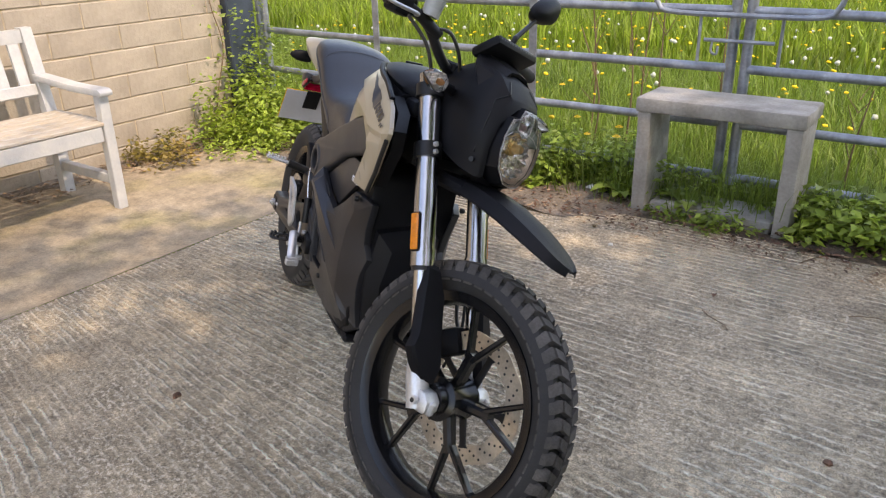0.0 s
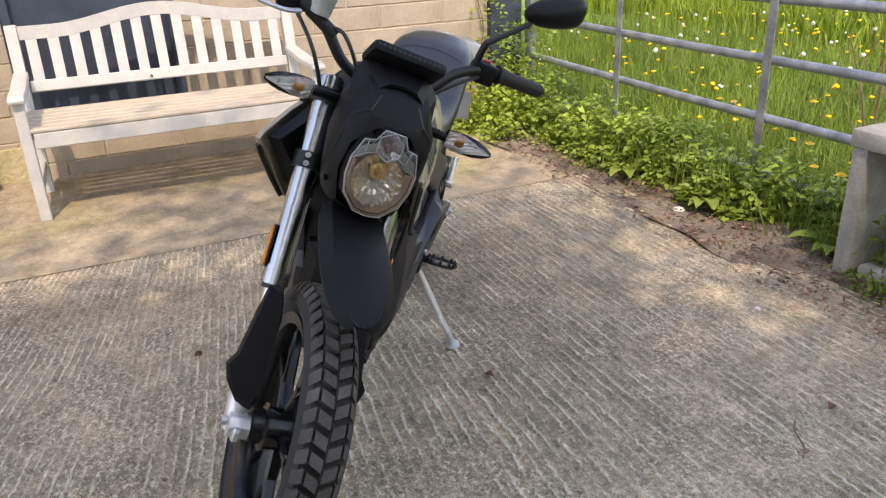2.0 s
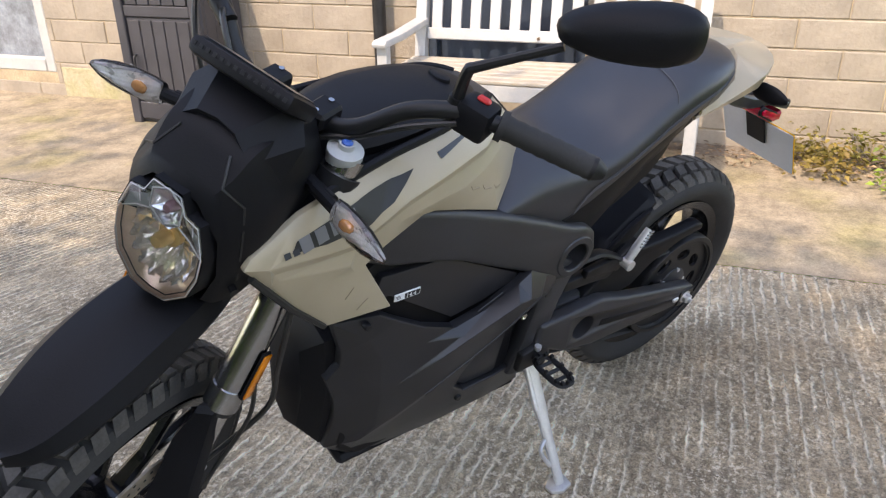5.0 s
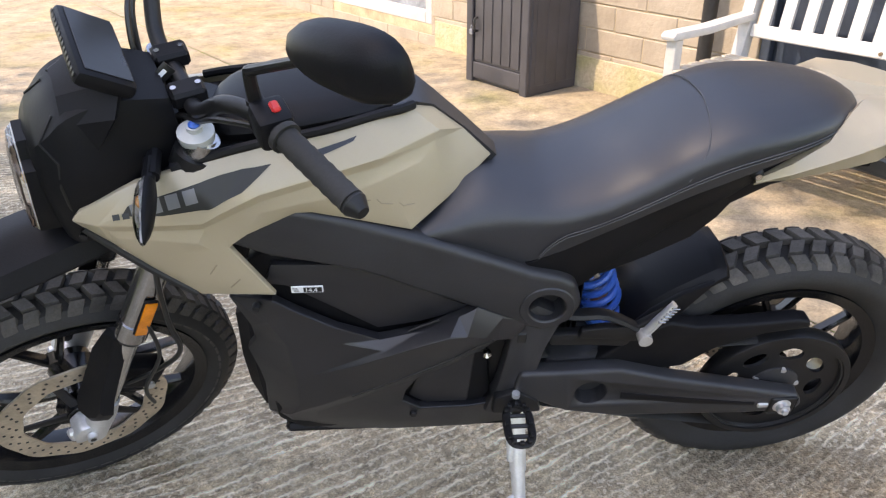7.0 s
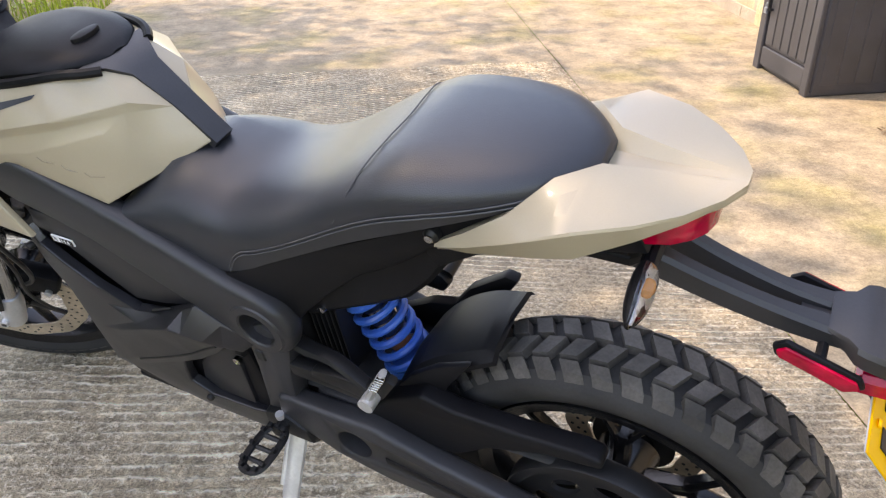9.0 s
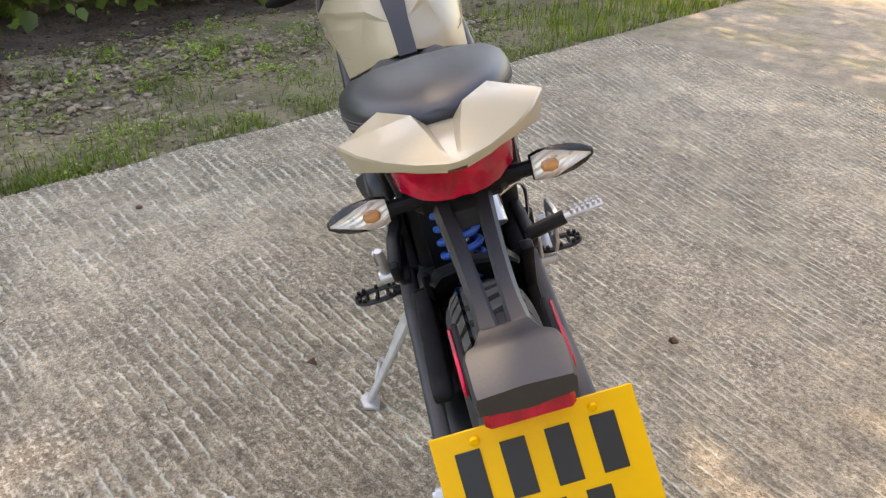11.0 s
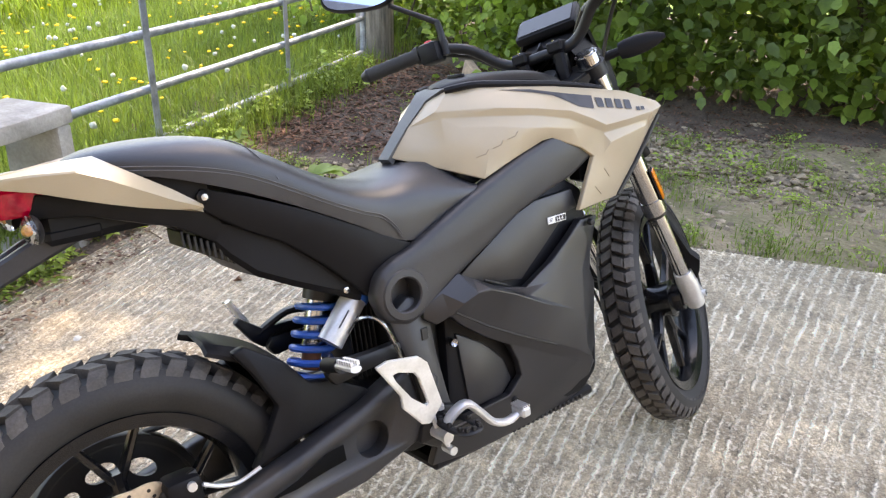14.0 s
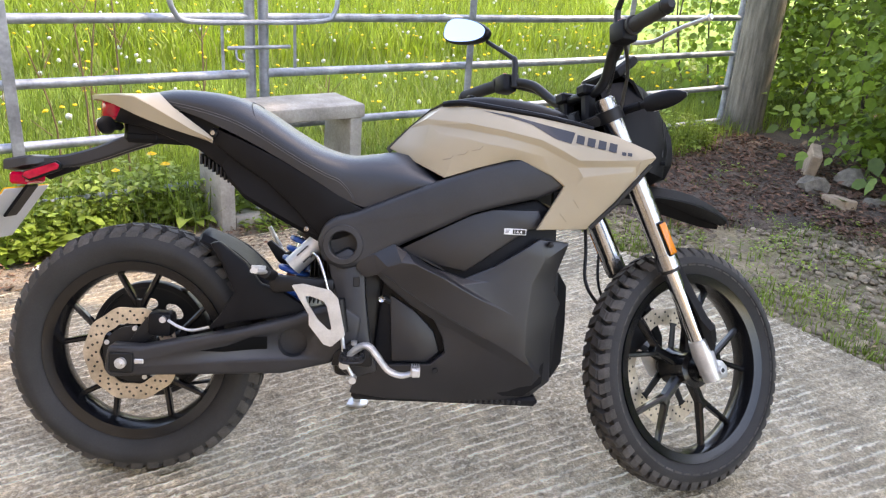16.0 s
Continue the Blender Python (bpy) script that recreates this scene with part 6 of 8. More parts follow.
def indicator(root, tip, steered, label):
    """A stalk, a black shell and a clear tear-shaped lens with its bulb."""
    make = spart if steered else bpart
    a, b = Vector(root), Vector(tip)
    d = (b - a).normalized()
    big = 1.0 if steered else 0.92
    L = (b - a).length
    st = make("indicator_stalk", tube([a - d * 0.02, a + d * 0.03], 0.010, 10), M_BLACK)
    back = Vector((1, 0, 0)) if not steered else Vector((-1, 0, 0))

    def shell(sgn, thick, w=1.0):
        bm = bmesh.new()
        u = d.cross(back).normalized()
        rings = []
        for t, r in ((0.0, 0.019 * big), (0.15, 0.0225 * big), (0.4, 0.0232 * big), (0.65, 0.0205 * big), (0.85, 0.0140 * big), (1.0, 0.005)):
            c = a + d * (0.03 + (L - 0.03) * t)
            rings.append([bm.verts.new(c + u * r * w * math.cos(q) + back * sgn * thick * r / 0.0225 * max(0.02, math.sin(q))) for q in [math.pi * k / 8 for k in range(9)]])
        for p, q in zip(rings, rings[1:]):
            for k in range(8):
                bm.faces.new((p[k], p[k + 1], q[k + 1], q[k]))
            bm.faces.new((p[8], p[0], q[0], q[8]))
        bm.faces.new(rings[0])
        bm.faces.new(rings[-1])
        return bm
    part("indicator_shell", shell(1, 0.013), M_BLACK, st)
    ln = part("indicator_lens", shell(-1, 0.017, 0.98), M_GLASS, st, "clear indicator lens")
    ln.visible_shadow = False
    # bowl of small mirror facets
    bm, rows = bmesh.new(), []
    u = d.cross(back).normalized()
    for i in range(9):
        t = i / 8
        r = 0.0220 * big * min(1.0, 0.8 + t * 1.4) * (1 - max(0.0, t - 0.3) / 0.7 * 0.93)
        c = a + d * (0.031 + (L - 0.034) * t)
        rows.append([bm.verts.new(c + u * r * k / 4 - back * (0.001 + 0.0017 * ((i + k) % 2) * r / 0.0205 + 0.003 * (k / 4) ** 2)) for k in range(-4, 5)])
    for p, q in zip(rows, rows[1:]):
        for k in range(8):
            bm.faces.new((p[k], p[k + 1], q[k + 1]))
            bm.faces.new((p[k], q[k + 1], q[k]))
    part("indicator_reflector", bm, M_INDICATOR, st, "", 0)
    part("indicator_bulb", lathe([(0, -0.012), (0.006, -0.009), (0.0085, 0), (0.006, 0.009), (0, 0.012)], 12, "Y", a + d * (0.03 + (L - 0.03) * 0.28) - back * 0.007), M_ORANGE, st)
    return st


for s in (-1, 1):
    indicator((-0.045, s * 0.062, 0.882), (-0.050, s * 0.170, 0.883), False, "")

# ---- stand, pegs, pedals ----
stand = bpart("side_stand", tube([(0.548, 0.125, 0.345), (0.546, 0.215, 0.225)], [0.019, 0.017], 10, True, 0.7), M_ALU, "bare metal side stand, folded out")

LM = bike.matrix_world.inverted() @ Matrix.Translation((0.633, -0.035, 0.0))
fl = LM.translation
part("stand_leg", tube([(0.546, 0.215, 0.225), (fl.x, fl.y, fl.z + 0.010)], [0.0150, 0.0125], 10, True, 0.7), M_ALU, stand)
ft = slab_poly([(-0.030, -0.018), (0.012, -0.024), (0.034, -0.010), (0.034, 0.012), (0.010, 0.026), (-0.022, 0.018)], 0.0, 0.010, 0.003, 2, "XY")
bmesh.ops.transform(ft, matrix=Matrix.Translation(fl) @ Matrix.Rotation(radians(LEAN), 4, "X"), verts=ft.verts)
part("stand_foot", ft, M_ALU, stand)
part("stand_pivot", box((0.53, 0.10, 0.325), (0.58, 0.135, 0.37), 0.008), M_FRAME, stand)
part("stand_tang", tube(smooth_path([(0.546, 0.245, 0.185), (0.580, 0.262, 0.175), (0.560, 0.285, 0.135)], 4), 0.005, 8), M_ALU, stand)
part("stand_spring", tube([(0.562, 0.135, 0.34), (0.562, 0.205, 0.245)], 0.007, 8), M_ALU, stand)
for s in (-1, 1):
    hanger = bpart("peg_hanger", slab_poly([(0.50, 0.335), (0.60, 0.335), (0.595, 0.385), (0.55, 0.40), (0.51, 0.37)], s * 0.125, s * 0.155, 0.006), M_FRAME)
    loop = [(0.555 + 0.023 * math.copysign(abs(math.cos(a)) ** 0.7, math.cos(a)), s * (0.212 + 0.045 * math.copysign(abs(math.sin(a)) ** 0.6, math.sin(a))), 0.374) for a in [2 * math.pi * k / 24 for k in range(25)]]
    bm = tube(loop, 0.008, 8, True, 0.6)
    for y in (0.188, 0.212, 0.236):
        add_tube(bm, [(0.534, s * y, 0.372), (0.576, s * y, 0.372)], 0.0045, 6)
    add_tube(bm, [(0.555, s * 0.13, 0.368), (0.555, s * 0.175, 0.372)], 0.012, 10)
    part("foot_peg", bm, M_FRAME, hanger, "black open-cage rider foot peg")
    for i in range(0, 24, 2):
        p = Vector(loop[i])
        part("peg_tooth", box(p + Vector((-0.004, -0.004, 0.003)), p + Vector((0.004, 0.004, 0.012)), 0.001), M_FRAME, hanger)
    part("peg_bolt", tube([(0.555, s * 0.155, 0.39), (0.555, s * 0.155, 0.40)], 0.008, 10), M_ALU, hanger)
    pm = slab_poly([(0.34, 0.528), (0.355, 0.548), (0.42, 0.545), (0.50, 0.545), (0.50, 0.515), (0.42, 0.512), (0.355, 0.505)], s * 0.115, s * 0.140, 0.007)
    ph = bpart("passenger_peg_mount", pm, M_FRAME)
    if s > 0:
        part("peg_arm", tube(smooth_path([(0.53, 0.116, 0.600), (0.46, 0.122, 0.582), (0.40, 0.130, 0.586), (0.335, 0.140, 0.556)], 4), [0.017, 0.012], 8, True, 0.6), M_FRAME, ph)
        part("passenger_peg", tube([(0.338, 0.156, 0.548), (0.316, 0.156, 0.590), (0.292, 0.155, 0.634)], [0.010, 0.011, 0.008], 10, True, 0.7), M_ALU, ph, "bright folded passenger peg")
        for k in range(6):
            q = Vector((0.312 - 0.0037 * k, 0.166, 0.598 + 0.0066 * k))
            part("peg_tooth", box(q + Vector((-0.009, -0.004, -0.0015)), q + Vector((0.005, 0.0005, 0.0015)), 0.0006), M_SILVER, ph)
        part("peg_cradle", slab_poly([(0.288, 0.592), (0.300, 0.600), (0.345, 0.566), (0.40, 0.566), (0.445, 0.560), (0.45, 0.540), (0.385, 0.535), (0.340, 0.526), (0.318, 0.545)], 0.128, 0.146, 0.004), M_FRAME, ph)
        part("peg_knuckle", tube([(0.332, 0.138, 0.553), (0.332, 0.170, 0.553)], 0.013, 12), M_ALU, ph)
    else:
        part("passenger_peg", tube([(0.341, -0.190, 0.564), (0.337, -0.23, 0.571), (0.332, -0.268, 0.578)], [0.010, 0.011, 0.010], 10, True, 0.6), M_ALU, ph, "bright passenger peg folded out")
        for i in range(6):
            q = Vector((0.3390 - i * 0.001, -0.208 - i * 0.0105, 0.5750 + i * 0.0017))
            for dx in (-0.006, 0.006):
                part("peg_tooth", box(q + Vector((dx - 0.003, -0.0028, -0.002)), q + Vector((dx + 0.003, 0.0028, 0.006)), 0.0008), M_ALU, ph)
        part("peg_knuckle", tube([(0.350, -0.125, 0.545), (0.343, -0.196, 0.564)], 0.014, 12), M_FRAME, ph)


def framed_plate(out, hole, y0, y1):
    """A flat plate between two outlines (x, z), y0 to y1, with softened edges."""
    n, k = len(out), len(hole)
    v2 = [Vector(p) for p in out + hole]
    vo, _, fo, ov, _, _ = delaunay_2d_cdt(v2, [], [list(range(n)), list(range(n, n + k))], 2, 1e-6)
    bm = bmesh.new()
    a = [bm.verts.new((v[0], y0, v[1])) for v in vo]
    b = [bm.verts.new((v[0], y1, v[1])) for v in vo]
    edges = set()
    for f in fo:
        bm.faces.new([a[i] for i in f])
        bm.faces.new([b[i] for i in f][::-1])
        edges |= {(p, q) for p, q in zip(f, list(f[1:]) + [f[0]])}
    for p, q in edges:
        if (q, p) not in edges:
            bm.faces.new((a[p], a[q], b[q], b[p]))
    bmesh.ops.recalc_face_normals(bm, faces=bm.faces)
    bmesh.ops.bevel(bm, geom=[e for e in bm.edges if e.calc_face_angle(0) > 0.8], offset=0.0018, segments=2, affect="EDGES")
    return bm


heel_out, heel_in = [(0.406, 0.536), (0.432, 0.541), (0.497, 0.528), (0.515, 0.510), (0.535, 0.422), (0.503, 0.393), (0.485, 0.398), (0.449, 0.443), (0.448, 0.468)], [(0.438, 0.512), (0.452, 0.512), (0.482, 0.501), (0.490, 0.489), (0.503, 0.435), (0.497, 0.432), (0.470, 0.456), (0.444, 0.496)]
bpart("heel_guard", framed_plate(heel_out, heel_in, -0.197, -0.189), M_ALU, "bright aluminium heel guard")
bm = bmesh.new()
bp = smooth_path([(0.535, -0.175, 0.352), (0.56, -0.185, 0.385), (0.588, -0.195, 0.400), (0.612, -0.20, 0.378), (0.640, -0.205, 0.345), (0.672, -0.210, 0.335), (0.700, -0.212, 0.343)], 4)
add_tube(bm, bp, [0.016, 0.011], 10, True, 0.6)
pedal = bpart("brake_pedal", bm, M_ALU, "bright aluminium brake pedal")
part("pedal_tip", box((0.694, -0.235, 0.337), (0.716, -0.196, 0.358), 0.004), M_ALU, pedal)
for i in range(4):
    part("pedal_tooth", box((0.695 + i * 0.0055, -0.234, 0.357), (0.698 + i * 0.0055, -0.197, 0.362), 0.0008), M_ALU, pedal)
part("pedal_pivot", tube([(0.535, -0.14, 0.352), (0.535, -0.20, 0.352)], 0.012, 12), M_ALU, pedal)
part("brake_rod", tube([(0.525, -0.165, 0.42), (0.535, -0.165, 0.35), (0.558, -0.165, 0.310)], 0.005, 8), M_ALU, pedal)
part("master_cylinder", tube([(0.515, -0.150, 0.50), (0.528, -0.150, 0.42)], 0.013, 12), M_FRAME, pedal)
part("rod_end", tube([(0.556, -0.15, 0.308), (0.556, -0.18, 0.308)], 0.009, 10), M_ALU, pedal)

# ---- fork and front end, drawn straight, turned as one ----
for s in (-1, 1):
    y = s * 0.103
    fk = spart("fork_tube", tube([fork_at(0.062, y), fork_at(-0.385, y)], 0.0270, 24), M_SILVER, "silver upside-down fork leg")
    part("fork_cap", tube([fork_at(0.062, y), fork_at(0.066, y)], 0.022, 18), M_SILVER, fk)
    part("fork_collar", tube([fork_at(-0.355, y), fork_at(-0.395, y)], 0.0295, 24), M_SILVER, fk)
    part("fork_slider", tube([fork_at(-0.38, y), fork_at(-0.66, y)], 0.0205, 20), M_CHROME, fk)
    part("dust_seal", tube([fork_at(-0.395, y), fork_at(-0.405, y)], 0.026, 20), M_CABLE, fk)
    ftb = tube([fork_at(-0.60, y), fork_at(-0.64, y), fork_at(-0.715, y)], [0.024, 0.028, 0.024], 18)
    c = FRONT_C
    part("axle_foot", ftb, M_ALU, fk, "cast aluminium axle clamp")
    part("axle_clamp", slab_poly([(c.x - 0.025, c.z - 0.016), (c.x - 0.013, c.z - 0.023), (c.x + 0.028, c.z - 0.021), (c.x + 0.034, c.z - 0.013), (c.x + 0.032, c.z + 0.010), (c.x + 0.014, c.z + 0.025), (c.x - 0.018, c.z + 0.025)], y - s * 0.028, y + s * 0.018, 0.004, 2), M_ALU, fk)
    part("axle_end", tube([c + Vector((0, y + s * 0.02, 0)), c + Vector((0, y + s * 0.032, 0))], 0.010, 12), M_ALU, fk)
    # flat black disc carries the shade of the hollow axle end
    part("axle_hole", tube([c + Vector((0, y + s * 0.0318, 0)), c + Vector((0, y + s * 0.0325, 0))], 0.006, 10), M_INKRECESS, fk)
    part("clamp_ear", box((0.018, -0.008, -0.022), (0.042, 0.010, 0.012), 0.005, Matrix.Translation(c + Vector((0, y, 0)))), M_ALU, fk)
    part("lower_clamp", tube([fork_at(-0.105, y), fork_at(-0.14, y)], 0.034, 20), M_FRAME, fk)
    part("upper_clamp", tube([fork_at(0.006, y), fork_at(0.036, y)], 0.034, 20), M_FRAME, fk)
    for z in (-0.113, -0.131):
        part("clamp_bolt", tube([fork_at(z, y + s * 0.012, 0.078), fork_at(z, y + s * 0.012, 0.086)], 0.006, 10), M_ALU, fk)
    rf = spart("fork_reflector_base", box((-0.012, -0.003, -0.046), (0.012, 0.003, 0.046), 0.003, Matrix.Translation(fork_at(-0.317, s * 0.133)) @ Matrix.Rotation(-RAKE, 4, "Y")), M_BLACK)
    part("fork_reflector", box((-0.0105, -0.0022, -0.042), (0.0105, 0.0022, 0.042), 0.002, Matrix.Translation(fork_at(-0.317, s * 0.1375)) @ Matrix.Rotation(-RAKE, 4, "Y"), 2), M_AMBER, rf, "amber fork reflector")
    # slider guard: a bent plate across the front of the leg
    g = [(0.113, -0.385), (0.126, -0.47), (0.140, -0.552), (0.156, -0.578), (0.145, -0.612), (0.117, -0.654), (0.088, -0.662), (0.076, -0.630), (0.076, -0.52), (0.074, -0.46), (0.086, -0.395)]
    gb = bmesh.new()
    rings = [[gb.verts.new(HEAD + FWD * (off + 0.45 * max(0.0, 0.115 - yy)) + AXIS * (-0.53 + (zz + 0.53) * k) + Vector((0, s * (0.108 + (yy - 0.108) * k), 0))) for yy, zz in g] for off, k in ((0.052, 1.0), (0.070, 0.99), (0.077, 0.90))]
    for p, q in zip(rings, rings[1:]):
        for k in range(len(g)):
            j = (k + 1) % len(g)
            gb.faces.new((p[k], p[j], q[j], q[k]))
    gb.faces.new(rings[-1])
    gb.faces.new(rings[0][::-1])
    bmesh.ops.recalc_face_normals(gb, faces=gb.faces)
    gd = spart("slider_guard", gb, M_BLACK, "black plastic fork slider guard", smooth=25)
    for yy, zz in ((0.112, -0.523), (0.114, -0.610)):
        p0 = HEAD + FWD * 0.0765 + AXIS * zz + Vector((0, s * yy, 0))
        part("guard_bolt", tube([p0, p0 + FWD * 0.002], 0.008, 12), M_INKRECESS, gd)
for z0, z1, w in ((0.008, 0.034, 0.035), (-0.138, -0.105, 0.04)):
    bm = bmesh.new()
    va = [[bm.verts.new(HEAD + FWD * a + AXIS * z + Vector((0, yy, 0))) for a, yy in ((-0.035, -0.05), (0.02, -0.11), (0.075, -0.11), (0.065, 0), (0.075, 0.11), (0.02, 0.11), (-0.035, 0.05))] for z in (z0, z1)]
    bm.faces.new(va[0])
    bm.faces.new(va[1][::-1])
    for k in range(7):
        j = (k + 1) % 7
        bm.faces.new((va[0][k], va[0][j], va[1][j], va[1][k]))
    bmesh.ops.bevel(bm, geom=list(bm.edges), offset=0.005, segments=2, affect="EDGES", clamp_overlap=True)
    spart("triple_clamp", bm, M_FRAME)
spart("front_axle", tube([FRONT_C + Vector((0, -0.11, 0)), FRONT_C + Vector((0, 0.11, 0))], 0.011, 14), M_ALU)
fc = spart("front_caliper", box((-0.05, -0.022, -0.035), (0.05, 0.022, 0.035), 0.012, Matrix.Translation(FRONT_C + Vector((-0.118, 0.07, 0.085))) @ Matrix.Rotation(radians(-35), 4, "Y"), 2), M_BLACK, "black front brake caliper")
part("caliper_bolt", tube([FRONT_C + Vector((-0.135, 0.09, 0.055)), FRONT_C + Vector((-0.135, 0.10, 0.055))], 0.008, 10), M_ALU, fc)
part("caliper_bolt", tube([FRONT_C + Vector((-0.085, 0.09, 0.115)), FRONT_C + Vector((-0.085, 0.10, 0.115))], 0.008, 10), M_ALU, fc)
spart("brake_hose", tube(smooth_path([fork_at(0.02, 0.06, 0.09), fork_at(-0.15, 0.135, 0.075), fork_at(-0.30, 0.15, 0.02), fork_at(-0.40, 0.15, -0.03), fork_at(-0.50, 0.12, -0.02), FRONT_C + Vector((-0.10, 0.10, 0.10))], 6), 0.005, 8), M_CABLE)
spart("sensor_wire", tube(smooth_path([fork_at(-0.32, 0.135, 0.05), fork_at(-0.42, 0.14, 0.0), fork_at(-0.55, 0.125, -0.01), fork_at(-0.63, 0.11, -0.05)], 6), 0.004, 8), M_CABLE)

# front fender
rows = dense([[1.215, 0.800, 0.045, 0.775], [1.30, 0.813, 0.069, 0.776], [1.40, 0.806, 0.077, 0.766], [1.48, 0.785, 0.075, 0.750], [1.55, 0.756, 0.061, 0.732], [1.585, 0.739, 0.044, 0.722], [1.607, 0.727, 0.020, 0.717]], 4)
bm = bmesh.new()
ringv = []
for x, z, w, ze in rows:
    ringv.append([bm.verts.new((x, y, zz - dz)) for dz in (0, 0.005) for y, zz in ((-w, ze), (-w * 0.75, (z + ze) / 2 + 0.008), (-w * 0.3, z - 0.002), (0, z), (w * 0.3, z - 0.002), (w * 0.75, (z + ze) / 2 + 0.008), (w, ze))])
idx = [0, 1, 2, 3, 4, 5, 6, 13, 12, 11, 10, 9, 8, 7]
for a, b in zip(ringv, ringv[1:]):
    for k in range(14):
        bm.faces.new((a[idx[k]], a[idx[(k + 1) % 14]], b[idx[(k + 1) % 14]], b[idx[k]]))
for r in (ringv[0], ringv[-1]):
    bm.faces.new([r[k] for k in idx])
spart("front_fender", bm, M_BLACK, "long matt black beak-shaped front fender", smooth=32)
spart("fender_mount", box((1.16, -0.06, 0.765), (1.29, 0.06, 0.80), 0.01), M_BLACK)

# headlight mask
rows = dense([[1.125, 1.045, 0.055, 1.040, 0.078, 0.99, 0.080, 0.93, 0.066, 0.87, 0.855], [1.20, 1.074, 0.066, 1.068, 0.096, 1.005, 0.098, 0.93, 0.084, 0.850, 0.826], [1.262, 1.066, 0.064, 1.058, 0.100, 0.998, 0.103, 0.92, 0.086, 0.832, 0.806],
              [1.296, 1.042, 0.060, 1.032, 0.094, 0.978, 0.098, 0.908, 0.080, 0.826, 0.800], [1.318, 1.018, 0.050, 1.012, 0.083, 0.964, 0.088, 0.900, 0.070, 0.824, 0.802], [1.328, 1.004, 0.036, 0.998, 0.074, 0.955, 0.079, 0.895, 0.058, 0.830, 0.810]], 3)
mk = loft([(r[0], [(0, r[1]), (r[2], r[3]), (r[4], r[5]), (r[6], r[7]), (r[8], r[9]), (0, r[10])]) for r in rows], caps=False)
mask = spart("headlight_mask", mk, M_BLACK, "matt black headlight cowl with soft creases", smooth=33)
for s in (-1, 1):
    crease = []
    for y, z in ((0.090, 0.875), (0.094, 0.93), (0.092, 0.966), (0.082, 1.000), (0.056, 1.022), (0.040, 1.050), (0.024, 1.078)):
        hit, place, _, _ = mask.ray_cast(Vector((1.6, s * y, z)), Vector((-1, 0, 0)))
        if hit:
            crease.append((place.x + 0.0004, s * y, z))
    part("mask_crease", tube(crease, 0.0022, 5), M_INKRECESS, mask)
# hood over the lamp with a notched lower edge
bm = bmesh.new()
hood = [(1.243, -0.093, 1.010), (1.205, -0.094, 1.062), (1.180, -0.062, 1.098), (1.176, 0, 1.104), (1.180, 0.062, 1.098), (1.205, 0.094, 1.062), (1.243, 0.093, 1.010), (1.272, 0.062, 1.046), (1.266, 0.030, 1.072), (1.264, 0, 1.076), (1.266, -0.030, 1.072), (1.272, -0.062, 1.046)]
hv = [bm.verts.new(p) for p in hood]
for q in ((0, 1, 11), (1, 2, 11), (2, 10, 11), (2, 3, 9, 10), (3, 4, 8, 9), (4, 7, 8), (4, 5, 7), (5, 6, 7)):
    bm.faces.new([hv[k] for k in q])
bmesh.ops.recalc_face_normals(bm, faces=bm.faces)
bmesh.ops.solidify(bm, geom=list(bm.faces), thickness=0.007)
part("mask_hood", bm, M_BLACK, mask, "", 25)
# lamp: cup, bulb, clear front
HL = Matrix.Translation((1.328, 0, 0.908)) @ Matrix.Rotation(radians(-8), 4, "Y")
shape = [(-0.022, 0.094), (0.022, 0.094), (0.034, 0.070), (0.056, 0.066), (0.070, 0.024), (0.070, -0.012), (0.060, -0.048), (0.028, -0.080), (0.0, -0.084), (-0.028, -0.080), (-0.060, -0.048), (-0.070, -0.012), (-0.070, 0.024), (-0.056, 0.066), (-0.034, 0.070)]


def lamp_shell(depths, scale):
    bm = bmesh.new()
    rings = [[bm.verts.new(HL @ Vector((d, y * k, (z - 0.0) * k))) for y, z in shape] for d, k in zip(depths, scale)]
    n = len(shape)
    for a, b in zip(rings, rings[1:]):
        for k in range(n):
            bm.faces.new((a[k], a[(k + 1) % n], b[(k + 1) % n], b[k]))
    return bm, rings


bm, rg = lamp_shell((-0.022, 0.024), (1.06, 1.03))
lamp = spart("headlight", bm, M_BLACK, "clear multi-facet headlight", smooth=20)
bm, rg = lamp_shell((0.025, 0.021, 0.010), (1.01, 0.93, 0.75))
low = [f for f in bm.faces if f.calc_center_median().z > HL.translation.z + 0.012]
bmesh.ops.delete(bm, geom=low, context="FACES")
part("lamp_lip", bm, M_BRONZE, lamp, "warm-tinted lower lip", 20)
bm, rg = lamp_shell((0.023, 0.004), (1.0, 0.84))
low = [f for f in bm.faces if f.calc_center_median().z <= HL.translation.z + 0.012]
bmesh.ops.delete(bm, geom=low, context="FACES")
part("lamp_edge", bm, M_FACET, lamp, "", 12)
bm, rg = lamp_shell((0.0065, -0.014), (0.80, 0.66))
bm.faces.new(rg[-1])
part("lamp_backing", bm, M_FACET, lamp, "", 12)
# fluted bowl below, small cup above, flat bright facets at the shoulders
cup = bmesh.new()
rows = []
for r, d in ((0.053, 0.013), (0.046, 0.004), (0.036, -0.004), (0.024, -0.009), (0.012, -0.012)):
    ring = []
    for k in range(32):
        a = 2 * math.pi * k / 32
        low = 1 + 0.06 * max(0.0, -math.sin(a)) ** 3
        ring.append(cup.verts.new(HL @ Vector((d + (0.0055 if k % 2 else -0.004) * (r > 0.02), r * math.cos(a), r * low * math.sin(a) - 0.010))))
    rows.append(ring)
for a, b in zip(rows, rows[1:]):
    for k in range(32):
        cup.faces.new((a[k], a[(k + 1) % 32], b[(k + 1) % 32], b[k]))
